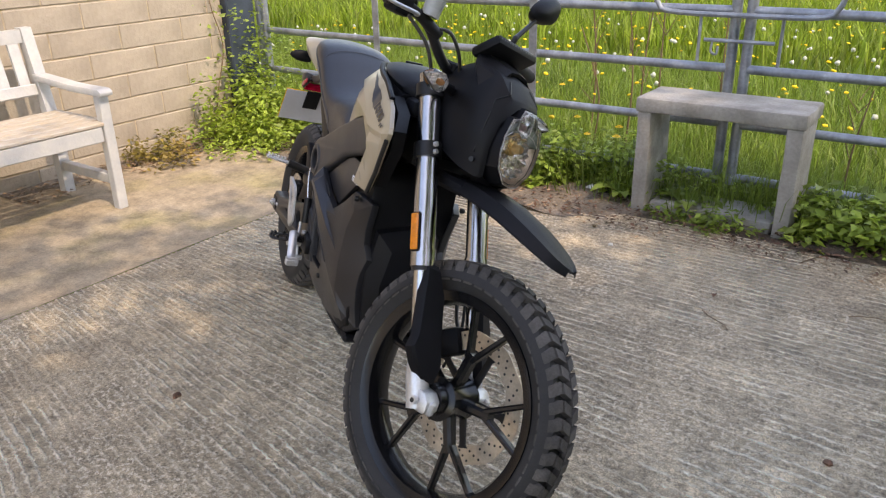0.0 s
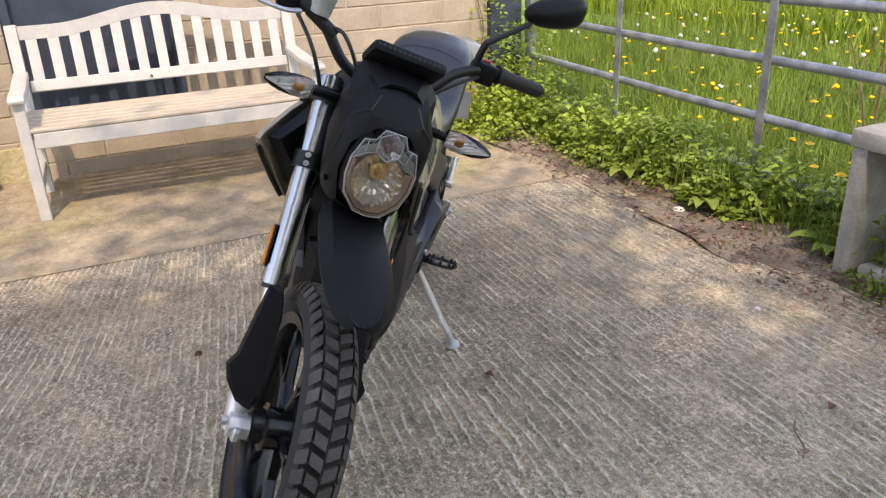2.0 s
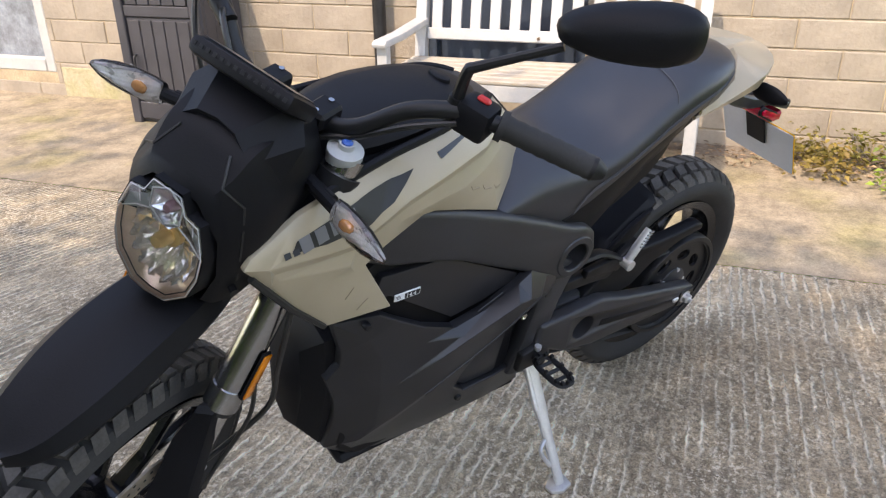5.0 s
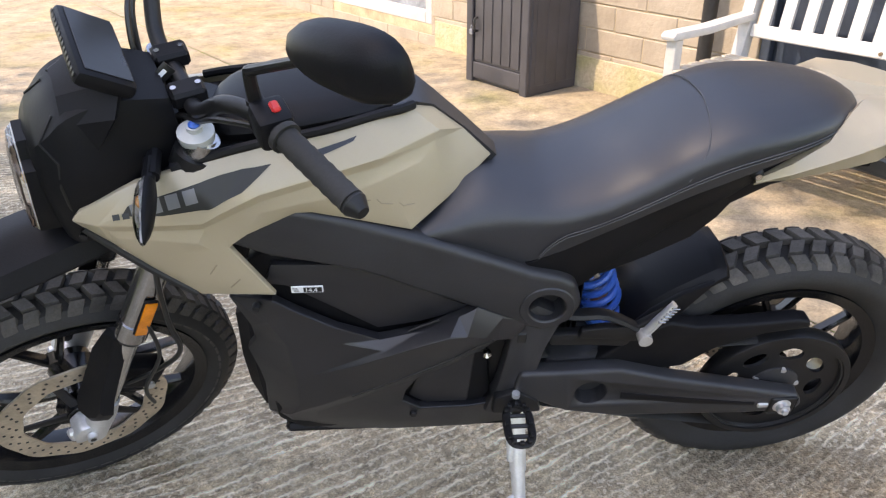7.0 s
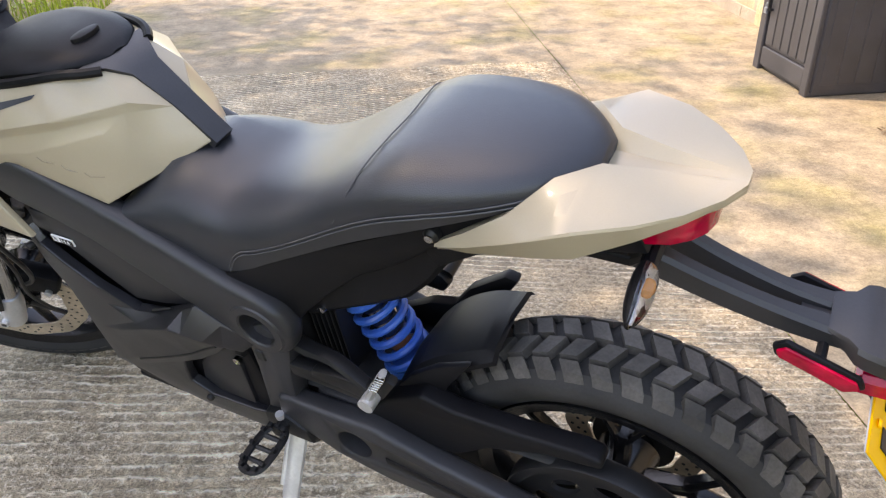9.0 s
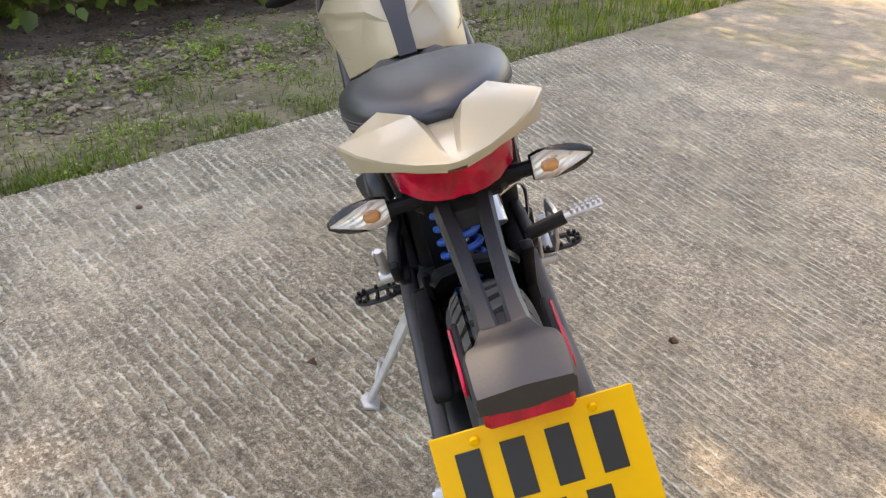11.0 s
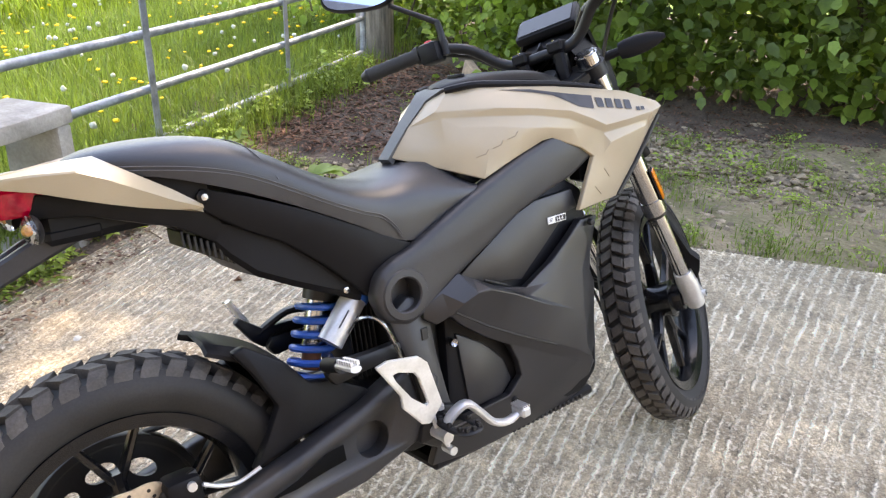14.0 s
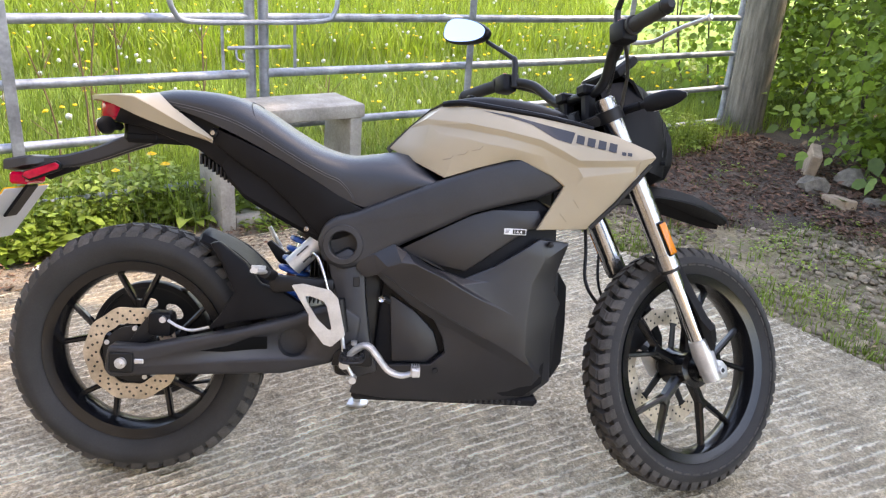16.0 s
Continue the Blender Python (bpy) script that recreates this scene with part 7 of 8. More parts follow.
part("main_reflector", cup, M_REFLECT, lamp, "fluted bright main beam reflector", 0)
cup = bmesh.new()
rows = []
for r, d in ((0.028, 0.020), (0.019, 0.006), (0.0085, -0.004)):
    rows.append([cup.verts.new(HL @ Vector((d + (0.005 if k % 2 and r > 0.01 else 0), r * math.cos(math.pi * k / 6 + math.pi / 6), 0.060 + r * math.sin(math.pi * k / 6 + math.pi / 6)))) for k in range(12)])
for a, b in zip(rows, rows[1:]):
    for k in range(12):
        cup.faces.new((a[k], a[(k + 1) % 12], b[(k + 1) % 12], b[k]))
cup.faces.new(rows[-1])
part("upper_reflector", cup, M_FACET, lamp, "six-sided faceted upper reflector", 0)
bm = lathe([(0, 0.021), (0.006, 0.020), (0.0085, 0.012), (0.0085, 0), (0, 0)], 12, "X")
bmesh.ops.transform(bm, matrix=HL @ Matrix.Translation((0, 0, 0.058)), verts=bm.verts)
part("side_bulb", bm, M_SMOKY, lamp)
bm = lathe([(0, 0.030), (0.008, 0.029), (0.011, 0.022), (0.011, 0.006), (0.018, 0.004), (0.018, -0.006), (0, -0.012)], 16, "X")
bmesh.ops.transform(bm, matrix=HL @ Matrix.Translation((0, 0, 0.006)), verts=bm.verts)
part("bulb", bm, M_BULB, lamp, "gold bulb shield", 30)
for sy in (-1, 1):
    pts = [(0.020, 0.024 * sy, 0.066), (0.021, 0.058 * sy, 0.048), (0.021, 0.066 * sy, 0.020), (0.010, 0.044 * sy, 0.026), (0.006, 0.022 * sy, 0.040)]
    bm = bmesh.new()
    bm.faces.new([bm.verts.new(HL @ Vector(p)) for p in pts[:1] + pts[1:2] + pts[3:]])
    bm.faces.new([bm.verts.new(HL @ Vector(p)) for p in pts[1:4]])
    part("shoulder_facet", bm, M_SHOULDER, lamp, "", 0)
    part("facet_edge", tube([HL @ Vector(p) for p in ((0.021, 0.024 * sy, 0.044), (0.023, 0.044 * sy, 0.038), (0.023, 0.066 * sy, 0.022))], 0.0010, 6), M_LENSEDGE, lamp)
    part("facet_edge", tube([HL @ Vector((0.022, 0.045 * sy, 0.066)), HL @ Vector((0.016, 0.044 * sy, 0.040))], 0.0010, 6), M_LENSEDGE, lamp)
hexagon = [HL @ Vector((0.021, 0.029 * math.cos(a), 0.062 + 0.029 * math.sin(a))) for a in [math.pi * (k / 3 + 1 / 6) for k in range(7)]]
part("facet_edge", tube(hexagon, 0.0011, 6), M_LENSEDGE, lamp)
rim = [HL @ Vector((0.0255, y * 0.99, z * 0.99)) for y, z in shape + shape[:1]]
part("lens_edge", tube(rim, 0.0007, 6), M_LENSEDGE, lamp)
inner = [HL @ Vector((0.0215, y * 0.92, z * 0.92)) for y, z in shape[4:13]]
part("lens_edge", tube(inner, 0.0009, 6), M_INKRECESS, lamp)
bm, rg = lamp_shell((0.022, 0.034, 0.040), (1.03, 0.90, 0.5))
bm.faces.new(rg[-1])
gl = part("lamp_glass", bm, M_GLASS, lamp, "clear front glass", 20)
gl.visible_shadow = False
for s in (-1, 1):
    part("lamp_bolt", tube([(1.300, s * 0.084, 0.858), (1.306, s * 0.096, 0.858)], 0.006, 10), M_FRAME, lamp)
    indicator_root, indicator_tip = (1.185, s * 0.125, 0.985), (1.225, s * 0.255, 0.990)
    indicator(indicator_root, indicator_tip, True, "")
    spart("indicator_arm", tube([(1.17, s * 0.09, 0.98), (1.185, s * 0.14, 0.985)], 0.011, 10), M_BLACK)

# dash
DM = Matrix.Translation((1.184, 0, 1.094)) @ Matrix.Rotation(radians(-38), 4, "Y")
dash = spart("dash_display", box((-0.022, -0.081, -0.014), (0.062, 0.081, 0.012), 0.010, DM, 2), M_BLACK, "black dash display")
part("screen", box((-0.014, -0.070, 0.0125), (0.052, 0.070, 0.0138), 0.0005, DM), M_SCREEN, dash, "dark glass screen")
for i in range(14):
    part("dash_rib", box((0.0618, -0.074 + i * 0.0109, -0.003), (0.0628, -0.068 + i * 0.0109, 0.003), 0.0003, DM), M_FRAME, dash)

# bars, grips, levers, mirrors
# the bars sit a little skewed in their clamps
def skew(p):
    return Vector((p[0] + 0.10 * max(0.0, -p[1]), p[1], p[2]))


barm = [(1.098, 0, 1.026), (1.098, 0.062, 1.026), (1.093, 0.105, 1.046), (1.070, 0.155, 1.094), (1.045, 0.205, 1.115), (1.032, 0.245, 1.121), (1.010, 0.32, 1.120), (0.990, 0.392, 1.116)]
path = [skew((p[0], -p[1], p[2])) for p in reversed(barm[1:])] + [Vector(p) for p in barm]
hb = spart("handlebar", tube(smooth_path(path, 5), 0.0125, 12), M_FRAME, "black tapered handlebar")
for s in (-1, 1):
    part("bar_riser", box((1.082, s * 0.045 - 0.014, 0.950), (1.116, s * 0.045 + 0.014, 1.024), 0.006), M_BLACK, hb)
    part("bar_clamp", box((1.072, s * 0.045 - 0.019, 1.020), (1.124, s * 0.045 + 0.019, 1.047), 0.005), M_BLACK, hb)
    for dx in (-0.018, 0.018):
        part("riser_bolt", tube([(1.098 + dx, s * 0.045, 1.040), (1.098 + dx, s * 0.045, 1.0490)], 0.0045, 8), M_SILVER, hb)
    g0, g1 = skew((1.024, s * 0.272, 1.1215)), skew((0.988, s * 0.398, 1.1155))
    d = (g1 - g0).normalized()
    prof = []
    for i in range(16):
        t = i / 15
        prof.append(g0 + (g1 - g0) * t)
    part("grip", tube(prof, [0.0165 + (0.0012 if i % 2 else 0) for i in range(16)], 14), M_TYRE, hb, "ribbed rubber grip")
    part("grip_flange", tube([g0 - d * 0.004, g0 + d * 0.005], 0.022, 16), M_TYRE, hb)
    part("bar_end", tube([g1, g1 + d * 0.006, g1 + d * 0.022], [0.016, 0.0175, 0.009], 14), M_FRAME, hb)
    sw = part("switch_box", box((-0.024, -0.026, -0.024), (0.024, 0.026, 0.026), 0.009, Matrix.Translation(skew((1.028, s * 0.236, 1.114))), 2), M_BLACK, hb)
    part("kill_switch", box((-0.006, -0.010, 0.0), (0.006, 0.010, 0.009), 0.003, Matrix.Translation(skew((1.022, s * 0.236, 1.136)))), M_REDPAINT, hb)
    part("mirror_clamp", tube([skew((1.038, s * 0.205, 1.100)), skew((1.038, s * 0.205, 1.135))], 0.012, 12), M_FRAME, hb)
    part("mirror_stem", tube(smooth_path([skew(p) for p in ((1.038, s * 0.205, 1.13), (1.040, s * 0.206, 1.176), (1.036, s * 0.218, 1.190), (1.005, s * 0.30, 1.255))], 5), [0.0095, 0.006], 10), M_FRAME, hb)
    # mirror head
    mc = skew((0.970, s * 0.360, 1.298))
    u = Vector((0.30, s * -0.82, -0.28)).normalized()
    nrm = Vector((-0.93, s * -0.22, 0.12))
    nrm = (nrm - u * nrm.dot(u)).normalized()
    v = nrm.cross(u) * (1 if s > 0 else 1)
    if v.z < 0:
        v = -v
    outl = []
    for k in range(28):
        a = 2 * math.pi * k / 28
        cx, cy = math.cos(a), math.sin(a)
        w = 0.088 * (abs(cx) ** 0.8) * (1 if cx > 0 else -1)
        h = (0.036 - 0.010 * cx) * (abs(cy) ** 0.75) * (1 if cy > 0 else -1)
        outl.append((w, h))
    bm = bmesh.new()
    rings = [[bm.verts.new(mc + u * a * k + v * b * k + nrm * d) for a, b in outl] for k, d in ((0.98, 0.010), (1.03, 0.002), (1.0, -0.012), (0.80, -0.028), (0.45, -0.038))]
    for p, q in zip(rings, rings[1:]):
        for k in range(28):
            bm.faces.new((p[k], p[(k + 1) % 28], q[(k + 1) % 28], q[k]))
    bm.faces.new(rings[-1])
    bm.faces.new(rings[0])
    part("mirror_head", bm, M_BLACK, hb, "black rear-view mirror", smooth=40)
    bm = bmesh.new()
    bm.faces.new([bm.verts.new(mc + u * a * 0.93 + v * b * 0.92 + nrm * 0.0115) for a, b in outl])
    part("mirror_glass", bm, M_MIRROR, hb, "mirror glass with the sky's blue put into its colour", smooth=0)
# brake lever with its cylinder on the right
part("brake_lever", tube(smooth_path([skew((p[0] + 0.028, p[1], p[2])) for p in ((1.045, -0.215, 1.105), (1.075, -0.25, 1.103), (1.062, -0.31, 1.102), (1.060, -0.36, 1.104), (1.068, -0.412, 1.106))], 5), [0.0072, 0.0052], 10, True, 0.7), M_ALU, hb, "bright brake lever")
part("lever_ball", lathe([(0, -0.008), (0.006, -0.006), (0.008, 0), (0.006, 0.006), (0, 0.008)], 10, "Y", skew((1.096, -0.414, 1.106))), M_ALU, hb)
part("brake_cylinder", tube([skew((1.060, -0.195, 1.112)), skew((1.088, -0.13, 1.085))], 0.014, 12), M_FRAME, hb)
part("brake_reservoir", lathe([(0, 0), (0.021, 0), (0.023, 0.03), (0.024, 0.032), (0.024, 0.042), (0, 0.044)], 18, "Z", skew((1.078, -0.175, 1.115))), M_FLUID, hb)
for i, pts in enumerate(([(1.07, -0.22, 1.10), (1.12, -0.17, 1.05), (1.135, -0.125, 0.97), (1.14, -0.11, 0.90)], [(1.05, 0.22, 1.105), (1.085, 0.165, 1.08), (1.10, 0.11, 1.035), (1.12, 0.05, 1.00), (1.12, 0.03, 0.93)], [(1.085, -0.15, 1.09), (1.125, -0.12, 1.10), (1.145, -0.07, 1.04), (1.13, -0.04, 0.95)])):
    part("cable", tube(smooth_path(pts, 6), 0.0045, 8), M_CABLE, hb)
# reservoir, key ring and strap in front of the tank
rv = spart("fluid_cup", lathe([(0, 0), (0.024, 0), (0.026, 0.022), (0.027, 0.024), (0.027, 0.034), (0.012, 0.038), (0.012, 0.046), (0, 0.046)], 20, "Z", (1.107, 0.100, 0.975)), M_FLUID, "milky fluid cup with a blue cap")
part("cup_cap", lathe([(0, 0.030), (0.0085, 0.030), (0.0085, 0.038), (0.005, 0.041), (0, 0.041)], 14, "Z", (1.107, 0.100, 0.985)), M_BLUE, rv)
FLAT = (0, 1, 0.5)
ks = spart("key_strap", tube(smooth_path([(1.156, 0.004, 1.020), (1.154, 0.024, 1.008), (1.150, 0.046, 0.994), (1.145, 0.068, 0.972)], 5), 0.0105, 8, True, 0.2, FLAT), M_CABLE, "black fabric key strap with pale printing")
part("strap_loop", tube(smooth_path([(1.152, 0.004, 1.022), (1.130, 0.004, 1.036), (1.108, 0.002, 1.052)], 4), 0.0105, 8, True, 0.2, FLAT), M_CABLE, ks)
for p, q, r in (((1.1535, 0.036, 1.0055), (1.1505, 0.060, 0.987), 0.0035), ((1.1475, 0.034, 1.0015), (1.1445, 0.058, 0.983), 0.0014), ((1.134, 0.007, 1.037), (1.116, 0.006, 1.050), 0.0035)):
    part("strap_print", tube([p, q], r, 6, True, 0.3, FLAT), M_LABEL, ks)
part("key_ring", lathe([(0.014, -0.001), (0.016, 0), (0.014, 0.001)], 20, "Y", (1.158, 0.000, 1.030), True), M_CHROME, ks)
part("key_ring", lathe([(0.009, -0.001), (0.011, 0), (0.009, 0.001)], 18, "X", (1.156, 0.004, 1.016), True), M_CHROME, ks)
bpart("head_cover", box((1.00, -0.085, 0.90), (1.10, 0.085, 0.945), 0.015, None, 2), M_BLACK)
# ---------------- plants, litter and stones ----------------
def kites(centres, sizes, dirs, normals, fold=0.25, wide=0.55):
    """Leaves of four points with a fold along the rib."""
    c, s = np.asarray(centres), np.asarray(sizes)[:, None]
    d = np.asarray(dirs)
    d = d / np.linalg.norm(d, axis=1, keepdims=True)
    nn = np.asarray(normals)
    side = np.cross(d, nn)
    side /= np.linalg.norm(side, axis=1, keepdims=True) + 1e-9
    up = np.cross(side, d)
    v = np.stack([c, c + d * s * 0.45 + side * s * wide * 0.5 + up * s * fold * 0.4, c + d * s - up * s * 0.12, c + d * s * 0.45 - side * s * wide * 0.5 + up * s * fold * 0.4], 1)
    k = np.arange(len(c))[:, None] * 4
    f = np.concatenate([k + np.array([[0, 1, 2]]), k + np.array([[0, 2, 3]])], 0)
    return v.reshape(-1, 3), f


def lobed(centres, sizes, dirs, normals):
    """Larger leaves with five lobes."""
    c, s = np.asarray(centres), np.asarray(sizes)[:, None]
    d = np.asarray(dirs)
    d = d / np.linalg.norm(d, axis=1, keepdims=True)
    nn = np.asarray(normals)
    side = np.cross(d, nn)
    side /= np.linalg.norm(side, axis=1, keepdims=True) + 1e-9
    up = np.cross(side, d)
    shape = [(0, 0, 0), (0.12, 0.30, 0.03), (0.36, 0.33, 0.01), (0.55, 0.38, -0.03), (0.72, 0.22, -0.03), (1.0, 0.0, -0.12), (0.72, -0.22, -0.03), (0.55, -0.38, -0.03), (0.36, -0.33, 0.01), (0.12, -0.30, 0.03), (0.42, 0, -0.07)]
    v = np.stack([c + d * s * a + side * s * b + up * s * h for a, b, h in shape], 1)
    k = np.arange(len(c))[:, None] * 11
    f = np.concatenate([k + np.array([[i, (i + 1) % 10, 10]]) for i in range(10)], 0)
    return v.reshape(-1, 3), f


def stuff(name, vf, material, label, category, parent=None):
    v, f = vf
    me = bpy.data.meshes.new(name)
    me.vertices.add(len(v))
    me.vertices.foreach_set("co", np.asarray(v, dtype=np.float32).ravel())
    f = np.asarray(f, dtype=np.int32)
    n = f.shape[1]
    me.loops.add(f.size)
    me.loops.foreach_set("vertex_index", f.ravel())
    me.polygons.add(len(f))
    me.polygons.foreach_set("loop_start", np.arange(0, f.size, n, dtype=np.int32))
    me.update(calc_edges=True)
    me.validate()
    ob = link_mesh(name, me, material, parent, "", 0)
    if label:
        tagged(ob, label, category, kind="stuff" if parent is None else "")
    return ob


def blades(xy, height, width, lean=0.35, z=-0.03):
    """Grass: bent blades of five points."""
    n = len(xy)
    a = rng.uniform(0, 2 * np.pi, n)
    d = np.stack([np.cos(a), np.sin(a), np.zeros(n)], 1)
    b = a + rng.uniform(-0.7, 0.7, n) + np.pi / 2
    s = np.stack([np.cos(b), np.sin(b), np.zeros(n)], 1)
    base = np.column_stack([xy, np.full(n, z)])
    h, w, l = height[:, None], width[:, None], rng.uniform(0.1, 1, n)[:, None] * lean
    up = np.array([[0, 0, 1.0]])
    m = base + up * h * 0.55 + d * h * l * 0.35
    t = base + up * h * (1 - 0.35 * l) + d * h * l
    v = np.stack([base - s * w, base + s * w, m - s * w * 0.8, m + s * w * 0.8, t], 1).reshape(-1, 3)
    k = np.arange(n)[:, None] * 5
    f = np.concatenate([k + np.array([[0, 1, 3]]), k + np.array([[0, 3, 2]]), k + np.array([[2, 3, 4]])], 0)
    return v, f


def rand_dirs(n, up=0.3):
    d = rng.normal(size=(n, 3))
    d[:, 2] = d[:, 2] * 0.6 + up
    return d / np.linalg.norm(d, axis=1, keepdims=True)


def join(*vfs):
    vs, fs, k = [], [], 0
    for v, f in vfs:
        vs.append(v)
        fs.append(np.asarray(f) + k)
        k += len(v)
    return np.concatenate(vs), np.concatenate(fs)


# meadow beyond the gate
def meadow():
    n = 60000
    xy = np.column_stack([rng.uniform(-5.5, 8.5, n), 1.75 + 4.2 * rng.beta(1.0, 1.6, n)])
    keep = ~((xy[:, 0] < -2.1) & (xy[:, 1] < 1.9))
    xy = xy[keep]
    h = rng.uniform(0.10, 0.34, len(xy)) * np.clip((xy[:, 1] - 1.45) * 1.6, 0.35, 1)
    stuff("meadow_grass", blades(xy, h, rng.uniform(0.002, 0.0048, len(xy)), 0.8), M_GRASS, "tall green meadow grass behind the steel gate", "grass")
    n = 70000
    y = 5.5 + 30 * rng.beta(1.0, 2.2, n)
    xy = np.column_stack([rng.uniform(-1, 1, n) * (y * 0.95 + 3) + 0.3 * y * 0, y])
    stuff("far_meadow_grass", blades(xy, rng.uniform(0.2, 0.45, n) * (1 + 0.02 * y), rng.uniform(0.006, 0.013, n) * (0.6 + y * 0.09), 0.6), M_FARGRASS, "sunlit green meadow grass farther out in the field", "grass")


meadow()


def ball(c, r, n1=7, n2=5):
    v, f = [(0, 0, 1)], []
    for i in range(1, n2):
        for k in range(n1):
            a, b = 2 * math.pi * k / n1, math.pi * i / n2
            v.append((math.cos(a) * math.sin(b), math.sin(a) * math.sin(b), math.cos(b)))
    v.append((0, 0, -1))
    for k in range(n1):
        f.append((0, 1 + k, 1 + (k + 1) % n1))
        for i in range(n2 - 2):
            p, q = 1 + i * n1 + k, 1 + i * n1 + (k + 1) % n1
            f += [(p, p + n1, q + n1), (p, q + n1, q)]
        f.append((len(v) - 1, 1 + (n2 - 2) * n1 + (k + 1) % n1, 1 + (n2 - 2) * n1 + k))
    return np.array(v) * r + np.array(c), np.array(f)


def flower_heads(n, x0, x1, y0, y1, r0, r1, flat, zlo, zhi):
    out = []
    for _ in range(n):
        y = y0 + (y1 - y0) * rng.beta(1, 1.7)
        x = rng.uniform(x0, x1) * (1 + 0.09 * max(0, y - 4))
        r = rng.uniform(r0, r1) * (1 + 0.03 * max(0, y - 4))
        v, f = ball((0, 0, 0), r)
        v = v * np.array([1, 1, flat])
        a = rng.uniform(-0.5, 0.5)
        v = np.column_stack([v[:, 0] * math.cos(a) + v[:, 2] * math.sin(a), v[:, 1], -v[:, 0] * math.sin(a) + v[:, 2] * math.cos(a)])
        v += rng.normal(0, r * 0.12, v.shape)
        out.append((v + np.array([x, y, rng.uniform(zlo, zhi)]), f))
    return join(*out)


stuff("dandelion_flowers", flower_heads(800, -4, 7, 1.95, 16, 0.010, 0.021, 0.4, 0.16, 0.36), M_YELLOW, "yellow dandelion and buttercup heads in the meadow", "flowers")
stuff("dandelion_clocks", flower_heads(430, -4, 7, 2.1, 18, 0.009, 0.020, 0.95, 0.20, 0.40), M_CLOCK, "white dandelion seed heads in the meadow", "flowers")


def dandelion(x, y, z, r):
    d = empty("dandelion", pose(x, y, 0))
    tagged(d, "yellow dandelion in flower beside the gate", "flower", group="dandelions by the gate")
    part("stem", tube(smooth_path([(0.02, 0.01, -0.03), (0.005, 0, z * 0.5), (0, 0, z)], 4), 0.003, 6), M_WEED, d)
    bm = bmesh.new()
    for ring, (rr, lift) in enumerate(((r, 0.0), (r * 0.72, r * 0.22), (r * 0.4, r * 0.4))):
        k = 16 - ring * 4
        for i in range(k):
            a = 2 * math.pi * i / k + ring * 0.2
            dv, sv = Vector((math.cos(a), math.sin(a), 0)), Vector((-math.sin(a), math.cos(a), 0))
            vs = [bm.verts.new(Vector((0, 0, z + lift * 0.5)) + dv * rr * 0.15), bm.verts.new(Vector((0, 0, z + lift)) + dv * rr * 0.8 + sv * rr * 0.17), bm.verts.new(Vector((0, 0, z + lift * 0.9)) + dv * rr), bm.verts.new(Vector((0, 0, z + lift)) + dv * rr * 0.8 - sv * rr * 0.17)]
            bm.faces.new(vs)
    f = part("flower", bm, M_YELLOW, d, smooth=0)
    f.rotation_euler = (radians(0), 0, 0)
    return d


for x, y, z, r in ((0.59, 1.80, 0.325, 0.024), (0.33, 1.84, 0.34, 0.022), (-0.2, 1.9, 0.42, 0.02), (0.62, 1.70, 0.30, 0.024), (0.42, 1.78, 0.27, 0.02), (0.10, 2.1, 0.45, 0.02), (-0.35, 1.95, 0.4, 0.02), (2.35, 0.95, 0.09, 0.02)):
    dandelion(x, y, z, r)


# leafy weeds
def weed_clump(n, x0, x1, y0, y1, hmin, hmax, leaf0, leaf1, thin=1.0, lobes=False):
    """Plants of many small leaves on short stems, as one set."""
    cs, ss, ds, ns = [], [], [], []
    for _ in range(n):
        cx, cy = rng.uniform(x0, x1), rng.uniform(y0, y1)
        h, r = rng.uniform(hmin, hmax), rng.uniform(0.05, 0.13)
        k = int(rng.uniform(28, 60) * thin)
        a = rng.uniform(0, 2 * np.pi, k)
        z = rng.beta(1.6, 1.1, k)
        rad = r * np.sqrt(rng.uniform(0, 1, k)) * (1.15 - 0.55 * z)
        cs.append(np.column_stack([cx + np.cos(a) * rad, cy + np.sin(a) * rad, z * h - 0.02]))
        ss.append(rng.uniform(leaf0, leaf1, k))
        ds.append(np.column_stack([np.cos(a + rng.normal(0, 0.7, k)), np.sin(a + rng.normal(0, 0.7, k)), rng.uniform(-0.5, 0.5, k)]))
        ns.append(np.column_stack([rng.normal(0, 0.4, k), rng.normal(0, 0.4, k), np.ones(k)]))
    if lobes:
        return lobed(np.concatenate(cs), np.concatenate(ss), np.concatenate(ds), np.concatenate(ns))
    return kites(np.concatenate(cs), np.concatenate(ss), np.concatenate(ds), np.concatenate(ns), 0.3, 0.6)


stuff("gate_weeds", join(weed_clump(130, -2.0, 0.75, 1.64, 1.98, 0.10, 0.32, 0.025, 0.06, 1.3), weed_clump(60, -1.9, 0.3, 1.50, 1.80, 0.06, 0.24, 0.022, 0.05, 1.5, True), weed_clump(40, -1.9, -0.2, 1.44, 1.66, 0.03, 0.12, 0.015, 0.04),
                         weed_clump(60, 0.75, 4.6, 1.60, 1.9, 0.1, 0.28, 0.025, 0.06), weed_clump(10, 0.86, 1.5, 1.42, 1.52, 0.04, 0.13, 0.02, 0.045), weed_clump(30, 1.55, 2.6, 1.38, 1.7, 0.08, 0.26, 0.03, 0.08)),
      M_WEED, "leafy green weeds and nettles crowding the gate foot", "weeds")
n = 7500
